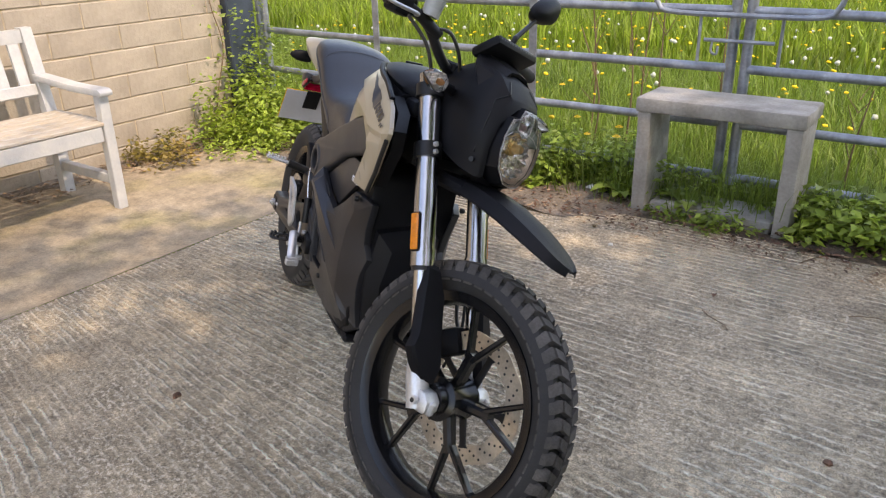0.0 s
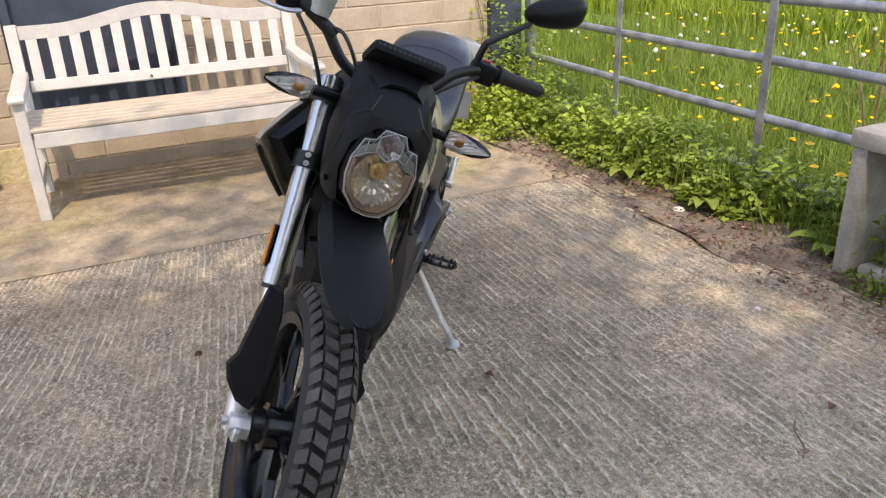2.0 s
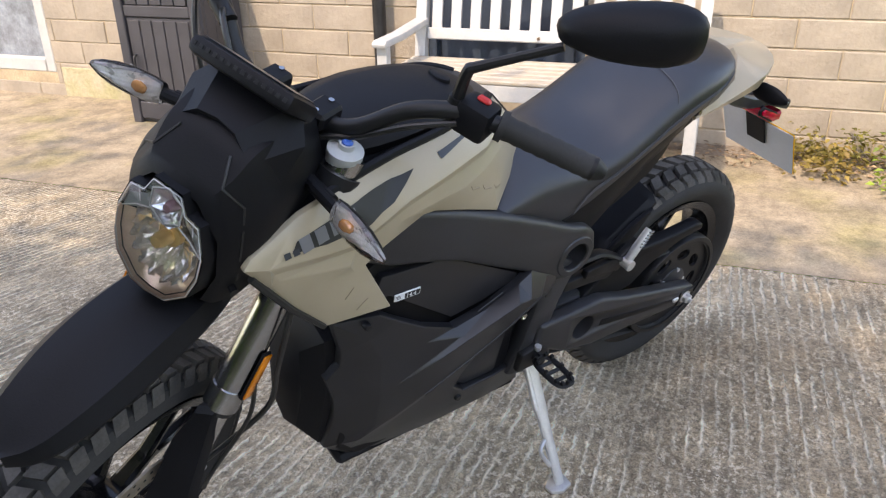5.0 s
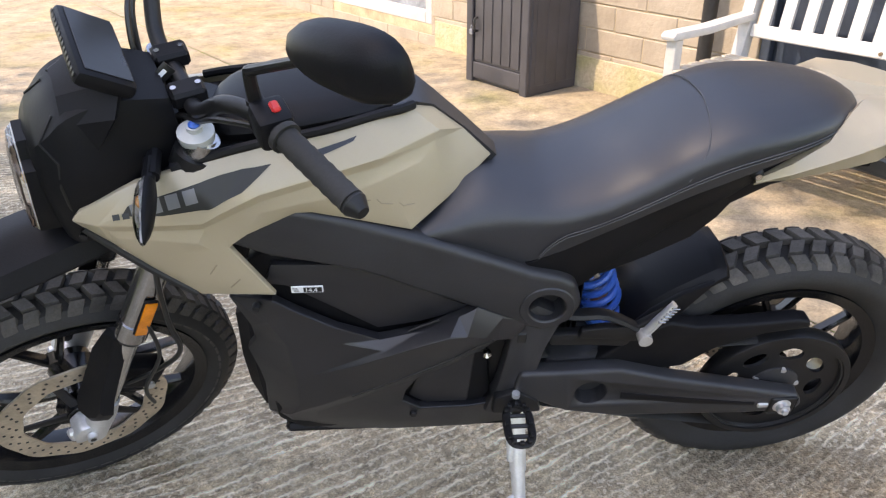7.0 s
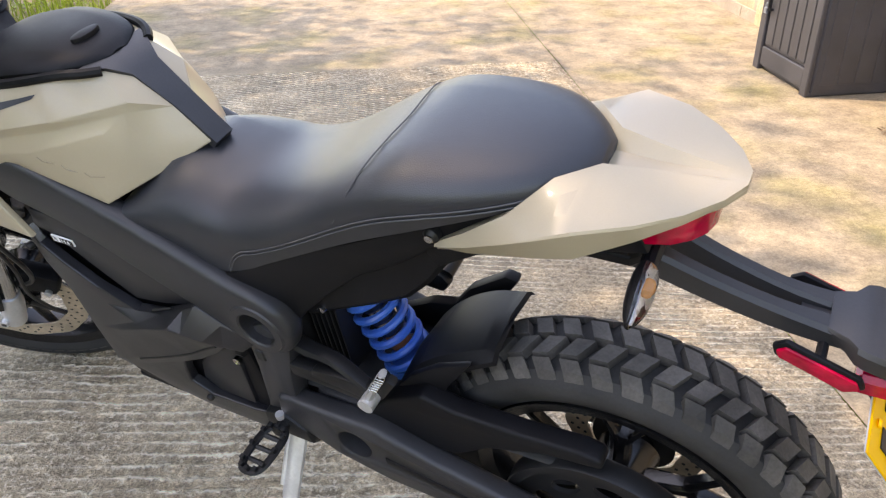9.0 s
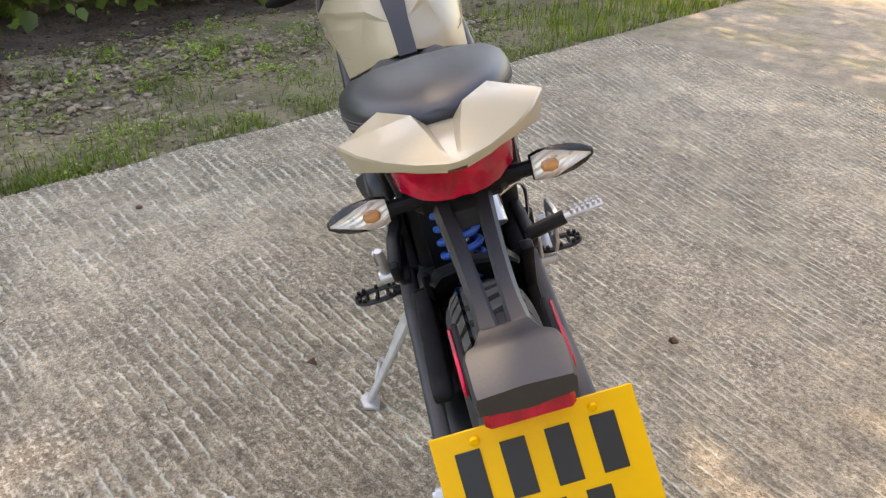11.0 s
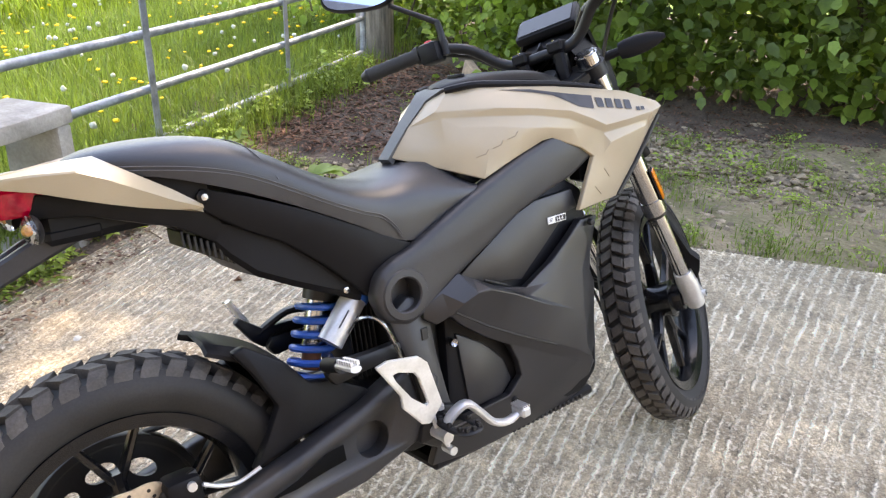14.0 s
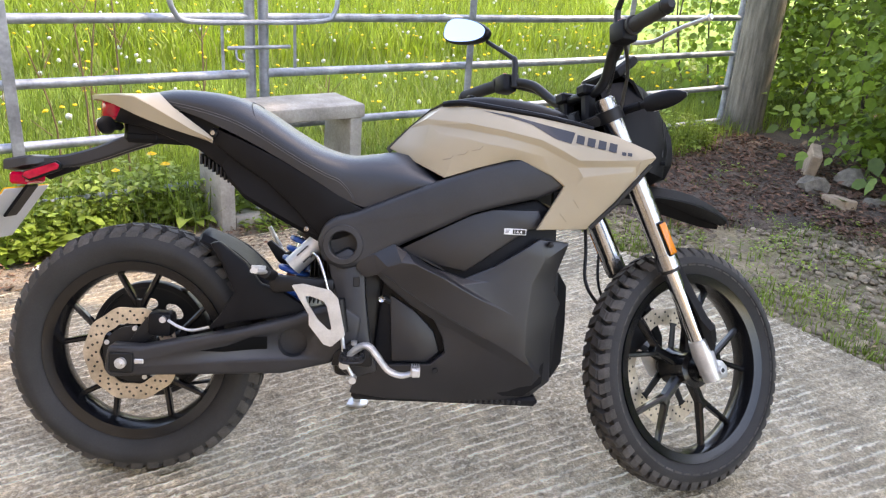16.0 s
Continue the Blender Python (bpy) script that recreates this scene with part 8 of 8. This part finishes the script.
stuff("verge_grass", blades(np.column_stack([rng.uniform(-2.1, 4.8, n), rng.normal(1.78, 0.11, n).clip(1.45, 2.1)]), rng.uniform(0.08, 0.34, n), rng.uniform(0.0015, 0.0036, n), 0.8, -0.01), M_GRASS, "long grass growing through the gate foot", "grass")
stuff("corner_weeds", join(weed_clump(60, -2.12, -1.55, 1.25, 1.9, 0.15, 0.50, 0.025, 0.06), weed_clump(22, -2.14, -1.72, 1.45, 1.9, 0.55, 0.95, 0.02, 0.05, 0.8), weed_clump(30, -2.1, -1.4, 1.0, 1.4, 0.06, 0.22, 0.02, 0.045)), M_WEED, "tall green weeds in the corner between wall and gate", "weeds")
stuff("reddish_weeds", weed_clump(14, -2.1, -1.75, 0.62, 0.98, 0.08, 0.2, 0.02, 0.045), M_REDWEED, "reddish small weed at the foot of the wall", "weeds")


def climber():
    c = empty("wall_climber", pose(WALL_X + 0.03, 1.45, 0))
    tagged(c, "thin green climber straggling up the wall corner", "climbing plant")
    pts = smooth_path([(0.02, -0.1, 0), (0.0, -0.02, 0.3), (0.01, 0.06, 0.6), (0.0, 0.0, 0.95), (0.01, 0.1, 1.4)], 6)
    part("stem", tube(pts, 0.004, 6), M_DRYSTEM, c)
    k = 90
    idx = rng.integers(0, len(pts), k)
    cen = np.array([pts[i] for i in idx]) + rng.normal(0, 0.035, (k, 3)) * np.array([0.4, 1.4, 1])
    cen[:, 0] = np.abs(cen[:, 0])
    o = stuff("foliage", kites(cen, rng.uniform(0.02, 0.05, k), rand_dirs(k), rand_dirs(k, 0.6)), M_WEED, "", "", c)


climber()


def dock_plant(x, y, seed):
    d = empty("dock_plant", pose(x, y, 0))
    tagged(d, "broad-leaved dock plant at the verge", "plant", group="dock plants")
    r = random.Random(seed)
    for i in range(9):
        a, L = r.uniform(0, 6.28), r.uniform(0.12, 0.24)
        bm = bmesh.new()
        rows = []
        for j in range(6):
            t = j / 5
            w = 0.32 * L * math.sin(math.pi * min(0.98, 0.08 + t * 0.9)) * 0.55
            p = Vector((math.cos(a), math.sin(a), 0)) * L * t * 0.85 + Vector((0, 0, L * (1.0 * t - 0.75 * t * t) + 0.01))
            s = Vector((-math.sin(a), math.cos(a), 0))
            rows.append((bm.verts.new(p + s * w + Vector((0, 0, w * 0.3))), bm.verts.new(p), bm.verts.new(p - s * w + Vector((0, 0, w * 0.3)))))
        for q0, q1 in zip(rows, rows[1:]):
            bm.faces.new((q0[0], q0[1], q1[1], q1[0]))
            bm.faces.new((q0[1], q0[2], q1[2], q1[1]))
        part("leaf", bm, M_WEED, d)


for i, (x, y) in enumerate(((0.05, 1.55), (0.7, 1.62), (1.75, 1.72), (1.95, 1.68), (-0.5, 1.5), (2.45, 0.98), (1.05, 1.62))):
    dock_plant(x, y, i)


def dry_stalk(x, y, h, seed):
    s = empty("dry_stalk", pose(x, y, -0.03))
    tagged(s, "dry brown dead dock stalk in the meadow", "plant", group="dry stalks")
    r = random.Random(seed)
    bm = tube(smooth_path([(0, 0, 0), (r.uniform(-.03, .03), r.uniform(-.03, .03), h * 0.5), (r.uniform(-.08, .08), r.uniform(-.05, .05), h)], 4), [0.007, 0.003], 6)
    for i in range(5):
        z = h * r.uniform(0.45, 0.95)
        add_tube(bm, [(0, 0, z), (r.uniform(-.09, .09), r.uniform(-.05, .05), z + r.uniform(0.05, 0.16))], [0.003, 0.0015], 5)
    part("stalk", bm, M_DRYSTEM, s)


for i, (x, y, h) in enumerate(((0.42, 2.3, 0.95), (0.5, 2.35, 1.05), (0.25, 2.2, 0.8), (0.62, 2.3, 1.0), (1.0, 2.2, 0.95), (1.65, 2.1, 0.6), (0.1, 2.5, 0.9))):
    dry_stalk(x, y, h, i)


# stones, chips and litter
def stones(n, x0, x1, y0, y1, r0, r1, z=-0.02):
    out = []
    for _ in range(n):
        v, f = ball((0, 0, 0), 1.0, 6, 4)
        v = v * rng.uniform(0.6, 1.25, (len(v), 1)) * np.array([1, rng.uniform(0.6, 1), rng.uniform(0.3, 0.6)]) * (r0 + (r1 - r0) * rng.beta(1, 4))
        a = rng.uniform(0, 6.28)
        v = np.column_stack([v[:, 0] * math.cos(a) - v[:, 1] * math.sin(a), v[:, 0] * math.sin(a) + v[:, 1] * math.cos(a), v[:, 2]])
        out.append((v + np.array([rng.uniform(x0, x1), rng.uniform(y0, y1), z]), f))
    return join(*out)


def chips(n, x0, x1, y0, y1, s0, s1, z=0.0, dz=0.012):
    c = np.column_stack([rng.uniform(x0, x1, n), rng.uniform(y0, y1, n), z + rng.uniform(0, dz, n)])
    d = rng.normal(size=(n, 3)) * np.array([1, 1, 0.15])
    nn = np.column_stack([rng.normal(0, 0.3, n), rng.normal(0, 0.3, n), np.ones(n)])
    return kites(c, rng.uniform(s0, s1, n), d, nn, 0.15, 0.4)


stuff("gravel_stones", join(stones(6300, EDGE_X + 0.02, 4.25, -3.2, 0.62, 0.009, 0.05), stones(500, EDGE_X + 0.02, 3.1, 0.5, 1.4, 0.009, 0.04), stones(500, EDGE_X + 0.02, 4.2, -9, -3.2, 0.015, 0.05)), M_STONE, "small broken stones and gravel beside the slab", "gravel")
stuff("rubble_stones", join(stones(420, 3.6, 5.2, -1.5, 1.9, 0.012, 0.06), stones(260, -1.4, 2.4, 1.16, 1.5, 0.004, 0.018, 0.012)), M_STONE, "scattered stones in the soil of verge and hedge", "stones")
stuff("bark_chips", join(chips(8000, 2.95, 5.4, 0.42, 2.1, 0.015, 0.06, 0.002, 0.030), chips(2600, 3.7, 5.2, -0.15, 0.45, 0.015, 0.06, 0.0, 0.028), chips(3200, 4.1, 5.2, -4.0, -0.15, 0.012, 0.05, -0.01, 0.03), chips(1900, -1.6, 3.6, 1.22, 1.62, 0.01, 0.04, 0.012, 0.018)), M_CHIP, "dark bark chips and woody litter on the soil", "litter")
stuff("leaf_litter", join(chips(420, -2.15, -1.82, -0.15, 1.3, 0.015, 0.045, 0.012, 0.015), chips(900, -1.5, 2.8, 1.14, 1.55, 0.008, 0.032, 0.012, 0.014), chips(90, -2.1, -1.8, -2.1, -1.75, 0.02, 0.05, 0.01, 0.015), chips(700, 2.45, 4.2, -4, 1.2, 0.015, 0.04, -0.005, 0.02)), M_LITTER, "dry fallen leaves and twigs gathered along the edges", "litter")
stuff("gravel_weeds", join(weed_clump(170, EDGE_X + 0.05, 4.4, -3.6, 1.3, 0.012, 0.055, 0.008, 0.024), weed_clump(40, EDGE_X + 0.05, 4.0, -6.5, -3.0, 0.03, 0.10, 0.012, 0.03)), M_WEED, "low creeping weeds in the gravel", "weeds")
n = 2400
tuft = rng.uniform(-3.2, 0.6, 34)
stuff("edge_grass", blades(np.column_stack([EDGE_X + 0.02 + np.abs(rng.normal(0, 0.12, n)), tuft[rng.integers(0, 34, n)] + rng.normal(0, 0.07, n)]), rng.uniform(0.015, 0.065, n), rng.uniform(0.0015, 0.0032, n), 0.9, -0.02), M_GRASS, "short green grass fringing the slab edge", "grass")
stuff("gravel_herbs", weed_clump(16, 2.9, 3.9, -2.6, -0.2, 0.06, 0.2, 0.015, 0.04), M_WEED, "small leafy herbs standing in the gravel", "weeds")
n = 4600
cl = np.column_stack([2.45 + 1.7 * rng.beta(0.7, 1.6, 120), rng.uniform(-5.0, 1.5, 120)])
pick = cl[rng.integers(0, 120, n)] + rng.normal(0, 1, (n, 2)) * rng.uniform(0.03, 0.13, (n, 1))
pick[:, 0] = np.maximum(pick[:, 0], EDGE_X + 0.03)
stuff("gravel_grass", blades(pick, rng.uniform(0.02, 0.085, n), rng.uniform(0.0015, 0.0032, n), 1.0, -0.02), M_GRASS, "thin tufts of grass growing in the gravel", "grass")
n = 2200
stuff("drive_edge_grass", blades(np.column_stack([rng.normal(2.75, 0.25, n).clip(2.43, 3.6), rng.uniform(-7.5, -3.0, n)]), rng.uniform(0.05, 0.2, n), rng.uniform(0.002, 0.005, n), 0.6, -0.02), M_FARGRASS, "bright grass at the sunny end of the gravel strip", "grass")


def loose_stone(name, x, y, r, material, label, flat=0.6, seed=1, z=0.0):
    bm = bmesh.new()
    bmesh.ops.create_icosphere(bm, subdivisions=2, radius=r)
    for v in bm.verts:
        v.co *= 1 + 0.5 * noise.noise(v.co * (1.3 / r) + Vector((seed * 3.7, 0, 0)))
        v.co.z = max(v.co.z * flat, -r * 0.25)
    o = part(name, bm, material)
    o.matrix_world = pose(x, y, z + r * 0.2)
    return tagged(o, label, "stone")


loose_stone("pale_stone", 0.51, 1.68, 0.035, M_WHITESTONE, "white limestone lump at the verge", 0.6, 2)
loose_stone("pale_stone", 0.02, 1.42, 0.03, M_WHITESTONE, "white limestone lump at the verge", 0.6, 3)
loose_stone("pebble", 0.912, 1.02, 0.012, M_WHITESTONE, "small white pebble on the slab", 0.7, 4)
loose_stone("pebble", 0.588, 0.367, 0.01, M_WHITESTONE, "small white pebble on the slab", 0.7, 5)
loose_stone("pebble", 0.288, -0.81, 0.014, M_CHIP, "small brown pebble on the slab", 0.7, 6)
loose_stone("pebble", 2.0, -0.05, 0.012, M_CHIP, "small dark pebble on the slab", 0.6, 7)
loose_stone("pebble", 1.55, 0.55, 0.010, M_STONE, "small grey pebble on the slab", 0.6, 8)
loose_stone("rubble_lump", 4.35, 0.62, 0.10, M_RUBBLE, "grey-brown rubble lump in the soil by the hedge", 0.7, 9)
loose_stone("rubble_lump", 4.75, 0.55, 0.11, M_RUBBLE, "tan rubble lump in the soil by the hedge", 0.8, 10)
loose_stone("rubble_lump", 4.45, 0.25, 0.07, M_RUBBLE, "grey-brown rubble lump in the soil by the hedge", 0.5, 11)


def curled_leaf(x, y, a):
    v, f = kites([(x, y, 0.004)], [0.032], [(math.cos(a), math.sin(a), 0.1)], [(0.1, 0.2, 1)], 0.9, 0.7)
    o = data_mesh("dead_leaf", v, f, M_CHIP)
    sm = o.modifiers.new("thickness", "SOLIDIFY")
    sm.thickness = 0.002
    tagged(o, "curled dark dead leaf lying on the slab", "leaf")


curled_leaf(0.84, -0.02, 0.6)
curled_leaf(1.45, 0.75, 2.0)


def twig(x, y, a, L, seed):
    r = random.Random(seed)
    pts = smooth_path([(0, 0, 0.006), (L * 0.3, r.uniform(-.008, .008), 0.007), (L * 0.7, r.uniform(-.012, .012), 0.006), (L, 0, 0.005)], 4)
    o = part("twig", tube(pts, [0.0028, 0.0014], 6), M_DRYSTEM)
    o.matrix_world = pose(x, y, 0, 0, 0, a)
    tagged(o, "thin dry twig on the slab", "twig")


for i, (x, y, a, L) in enumerate(((1.65, 1.25, 60, 0.22), (1.45, 0.62, -40, 0.16), (1.9, 0.85, 20, 0.12), (2.1, 1.05, -75, 0.2), (-0.1, 1.25, 15, 0.18))):
    twig(x, y, a, L, i)
brick = part("brick", box((-0.11, -0.035, 0), (0.11, 0.035, 0.21), 0.008), M_BRICK)
brick.matrix_world = pose(4.72, 0.86, -0.02, 8, -12, 35)
tagged(brick, "old tan brick standing in the soil by the hedge", "brick")
brick = part("brick", box((-0.1, -0.05, 0), (0.1, 0.05, 0.065), 0.008), M_BRICK)
brick.matrix_world = pose(4.2, 0.35, -0.01, 3, 5, 70)
tagged(brick, "old red brick half sunk in the soil", "brick")


# ---------------- hedge and trees ----------------
def hedge(name, x0, x1, y0, y1, h, n, label, seed, leaf=None, big=1.0):
    g = np.random.default_rng(seed)
    ob = empty(name, pose(0, 0, 0))
    tagged(ob, label, "hedge")
    m = int(n / 26)
    c0 = np.column_stack([g.uniform(x0, x1, m), g.uniform(y0, y1, m), 0.12 + (h - 0.1) * g.beta(1.0, 1.25, m)])
    idx = g.integers(0, m, n)
    c = c0[idx] + g.normal(0, 1, (n, 3)) * np.array([0.17, 0.2, 0.13])
    c[:, 2] = np.maximum(c[:, 2], 0.05)
    d = g.normal(size=(n, 3)) + np.array([-0.7, 0, -0.35])
    nn = g.normal(0, 0.5, (n, 3)) + np.array([-0.5, 0, 1.0])
    k = n // 3
    c[:k] = np.column_stack([g.uniform(x0 + 0.35, x1, k), g.uniform(y0, y1, k), 0.03 + h * 0.75 * g.beta(1, 1.6, k)])
    pick = g.permutation(n)
    c, d, nn = c[pick], d[pick], nn[pick]
    # leaves near random points get their sunlight through the lighter leaf colour
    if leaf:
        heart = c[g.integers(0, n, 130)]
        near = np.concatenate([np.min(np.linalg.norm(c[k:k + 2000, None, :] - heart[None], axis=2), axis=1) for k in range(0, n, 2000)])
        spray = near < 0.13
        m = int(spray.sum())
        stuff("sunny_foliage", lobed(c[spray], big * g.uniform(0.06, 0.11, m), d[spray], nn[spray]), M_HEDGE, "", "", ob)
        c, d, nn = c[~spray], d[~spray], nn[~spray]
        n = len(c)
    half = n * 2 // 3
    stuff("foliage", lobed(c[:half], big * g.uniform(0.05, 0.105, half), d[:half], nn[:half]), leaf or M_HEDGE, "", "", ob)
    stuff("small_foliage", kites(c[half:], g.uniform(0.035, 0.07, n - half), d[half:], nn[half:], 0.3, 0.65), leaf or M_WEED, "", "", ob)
    for i in range(int((y1 - y0) * 3)):
        y = g.uniform(y0, y1)
        x = g.uniform(x0 + 0.2, x1)
        pts = smooth_path([(x, y, -0.1), (x + g.normal(0, .1), y + g.normal(0, .15), h * 0.4), (x + g.normal(0, .2), y + g.normal(0, .3), h * 0.9)], 4)
        part("stem", tube(pts, [0.012, 0.004], 6), M_BARK, ob)


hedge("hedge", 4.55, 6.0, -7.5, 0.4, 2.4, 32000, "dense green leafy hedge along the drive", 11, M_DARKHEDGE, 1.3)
hedge("hedge", 4.95, 6.6, 0.35, 1.0, 2.6, 8000, "bushy green shrubs beside the gate post", 12)
hedge("hedge", 6.2, 7.6, 1.0, 3.0, 2.6, 8000, "leafy green shrubs behind the gate post", 13)
hedge("hedge", 5.9, 7.5, 2.3, 4.2, 2.6, 2600, "green shrubs at the edge of the field", 14)
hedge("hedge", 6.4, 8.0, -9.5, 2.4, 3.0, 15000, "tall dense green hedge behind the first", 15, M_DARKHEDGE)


def tree(x, y, h, crown_r, n, seed, base=2.2):
    g = np.random.default_rng(seed)
    t = empty("tree", pose(x, y, 0))
    tagged(t, "tall broadleaf tree behind the hedge", "tree", group="trees behind the hedge")
    bm = tube(smooth_path([(0, 0, -0.2), (0.1, 0.05, h * 0.25), (0.0, 0.15, h * 0.55), (0.1, 0.0, h * 0.85)], 6), [0.22, 0.05], 12)
    tips = []
    for i in range(14):
        z = h * g.uniform(0.45, 0.8)
        a, L = g.uniform(0, 6.28), crown_r * g.uniform(0.6, 1.0)
        end = Vector((math.cos(a) * L, math.sin(a) * L, z + L * g.uniform(0.2, 0.6)))
        add_tube(bm, smooth_path([(0.05, 0.05, z), (end.x * 0.4, end.y * 0.4, z + L * 0.15), end], 4), [0.07, 0.015], 7)
        tips += [end, Vector((end.x * 0.55, end.y * 0.55, z + L * 0.25))]
    part("trunk", bm, M_BARK, t)
    m = 130
    cl = np.array([tips[i % len(tips)] for i in range(m)]) + g.normal(0, 0.55, (m, 3))
    c = cl[g.integers(0, m, n)] + g.normal(0, 0.3, (n, 3))
    c[:, 2] = np.maximum(c[:, 2], base)
    stuff("crown", kites(c, g.uniform(0.09, 0.17, n), g.normal(size=(n, 3)) + np.array([0, 0, -0.4]), g.normal(0, 0.5, (n, 3)) + np.array([0, 0, 1]), 0.25, 0.7), M_TREELEAF, "", "", t)


for x, y, h, r, n, s in TREES:
    tree(x, y, h, r, n, s)


# blocks of the wall, one by one near the bench, the rest joined
def wall_blocks():
    L, H, J = 0.44, 0.1445, 0.004
    meshes = [block_mesh(L - J, H - J, 0.012, i) for i in range(6)]
    half = [block_mesh(L / 2 - J, H - J, 0.012, 9)]
    rest = bmesh.new()
    z, row = -0.06, 0
    while z < 2.8:
        y = -13.9 + (0.22 if row % 2 else 0) - 0.055
        while y < WALL_END - 0.02:
            ya, yb = y + J / 2, min(y + L - J / 2, WALL_END - 0.004)
            for a, b in split_run(ya, yb, z, z + H):
                near = a > -4.1 and z < 1.15
                if near and abs((b - a) - (L - J)) < 1e-4:
                    o = new("block", random.choice(meshes))
                    o.parent = wall
                    o.location = (WALL_X - 0.0055, a, z + J / 2)
                elif near and b - a > 0.03:
                    bmn = box((0, 0, 0), (0.012, b - a, H - J), 0.004)
                    o = part("block", bmn, M_BLOCK, wall)
                    o.location = (WALL_X - 0.0055, a, z + J / 2)
                elif b - a > 0.03:
                    add_box(rest, (WALL_X - 0.0055, a, z + J / 2), (WALL_X + 0.0065, b, z + H - J / 2), 0.004)
            y += L
        z += H
        row += 1
    r = part("far_blocks", rest, M_BLOCK, wall)
    r["kind"] = "stuff"


def split_run(a, b, z0, z1):
    """A block cut where the window or the door opens."""
    runs = [(a, b)]
    for y0, y1, zz0, zz1 in ((WIN_Y0, WIN_Y1, WIN_Z0 - 0.03, WIN_Z1), (DOOR_Y0, DOOR_Y1, 0.16, 2.2)):
        if z1 > zz0 + 0.02 and z0 < zz1 - 0.02:
            nxt = []
            for p, q in runs:
                if q <= y0 or p >= y1:
                    nxt.append((p, q))
                else:
                    if p < y0:
                        nxt.append((p, y0))
                    if q > y1:
                        nxt.append((y1, q))
            runs = nxt
    return runs


wall_blocks()
plinth = part("plinth", box((WALL_X - 0.004, -4.05, -0.05), (WALL_X + 0.014, WIN_Y0, 0.2), 0.004), M_MOSSY, wall, "mossy base course")
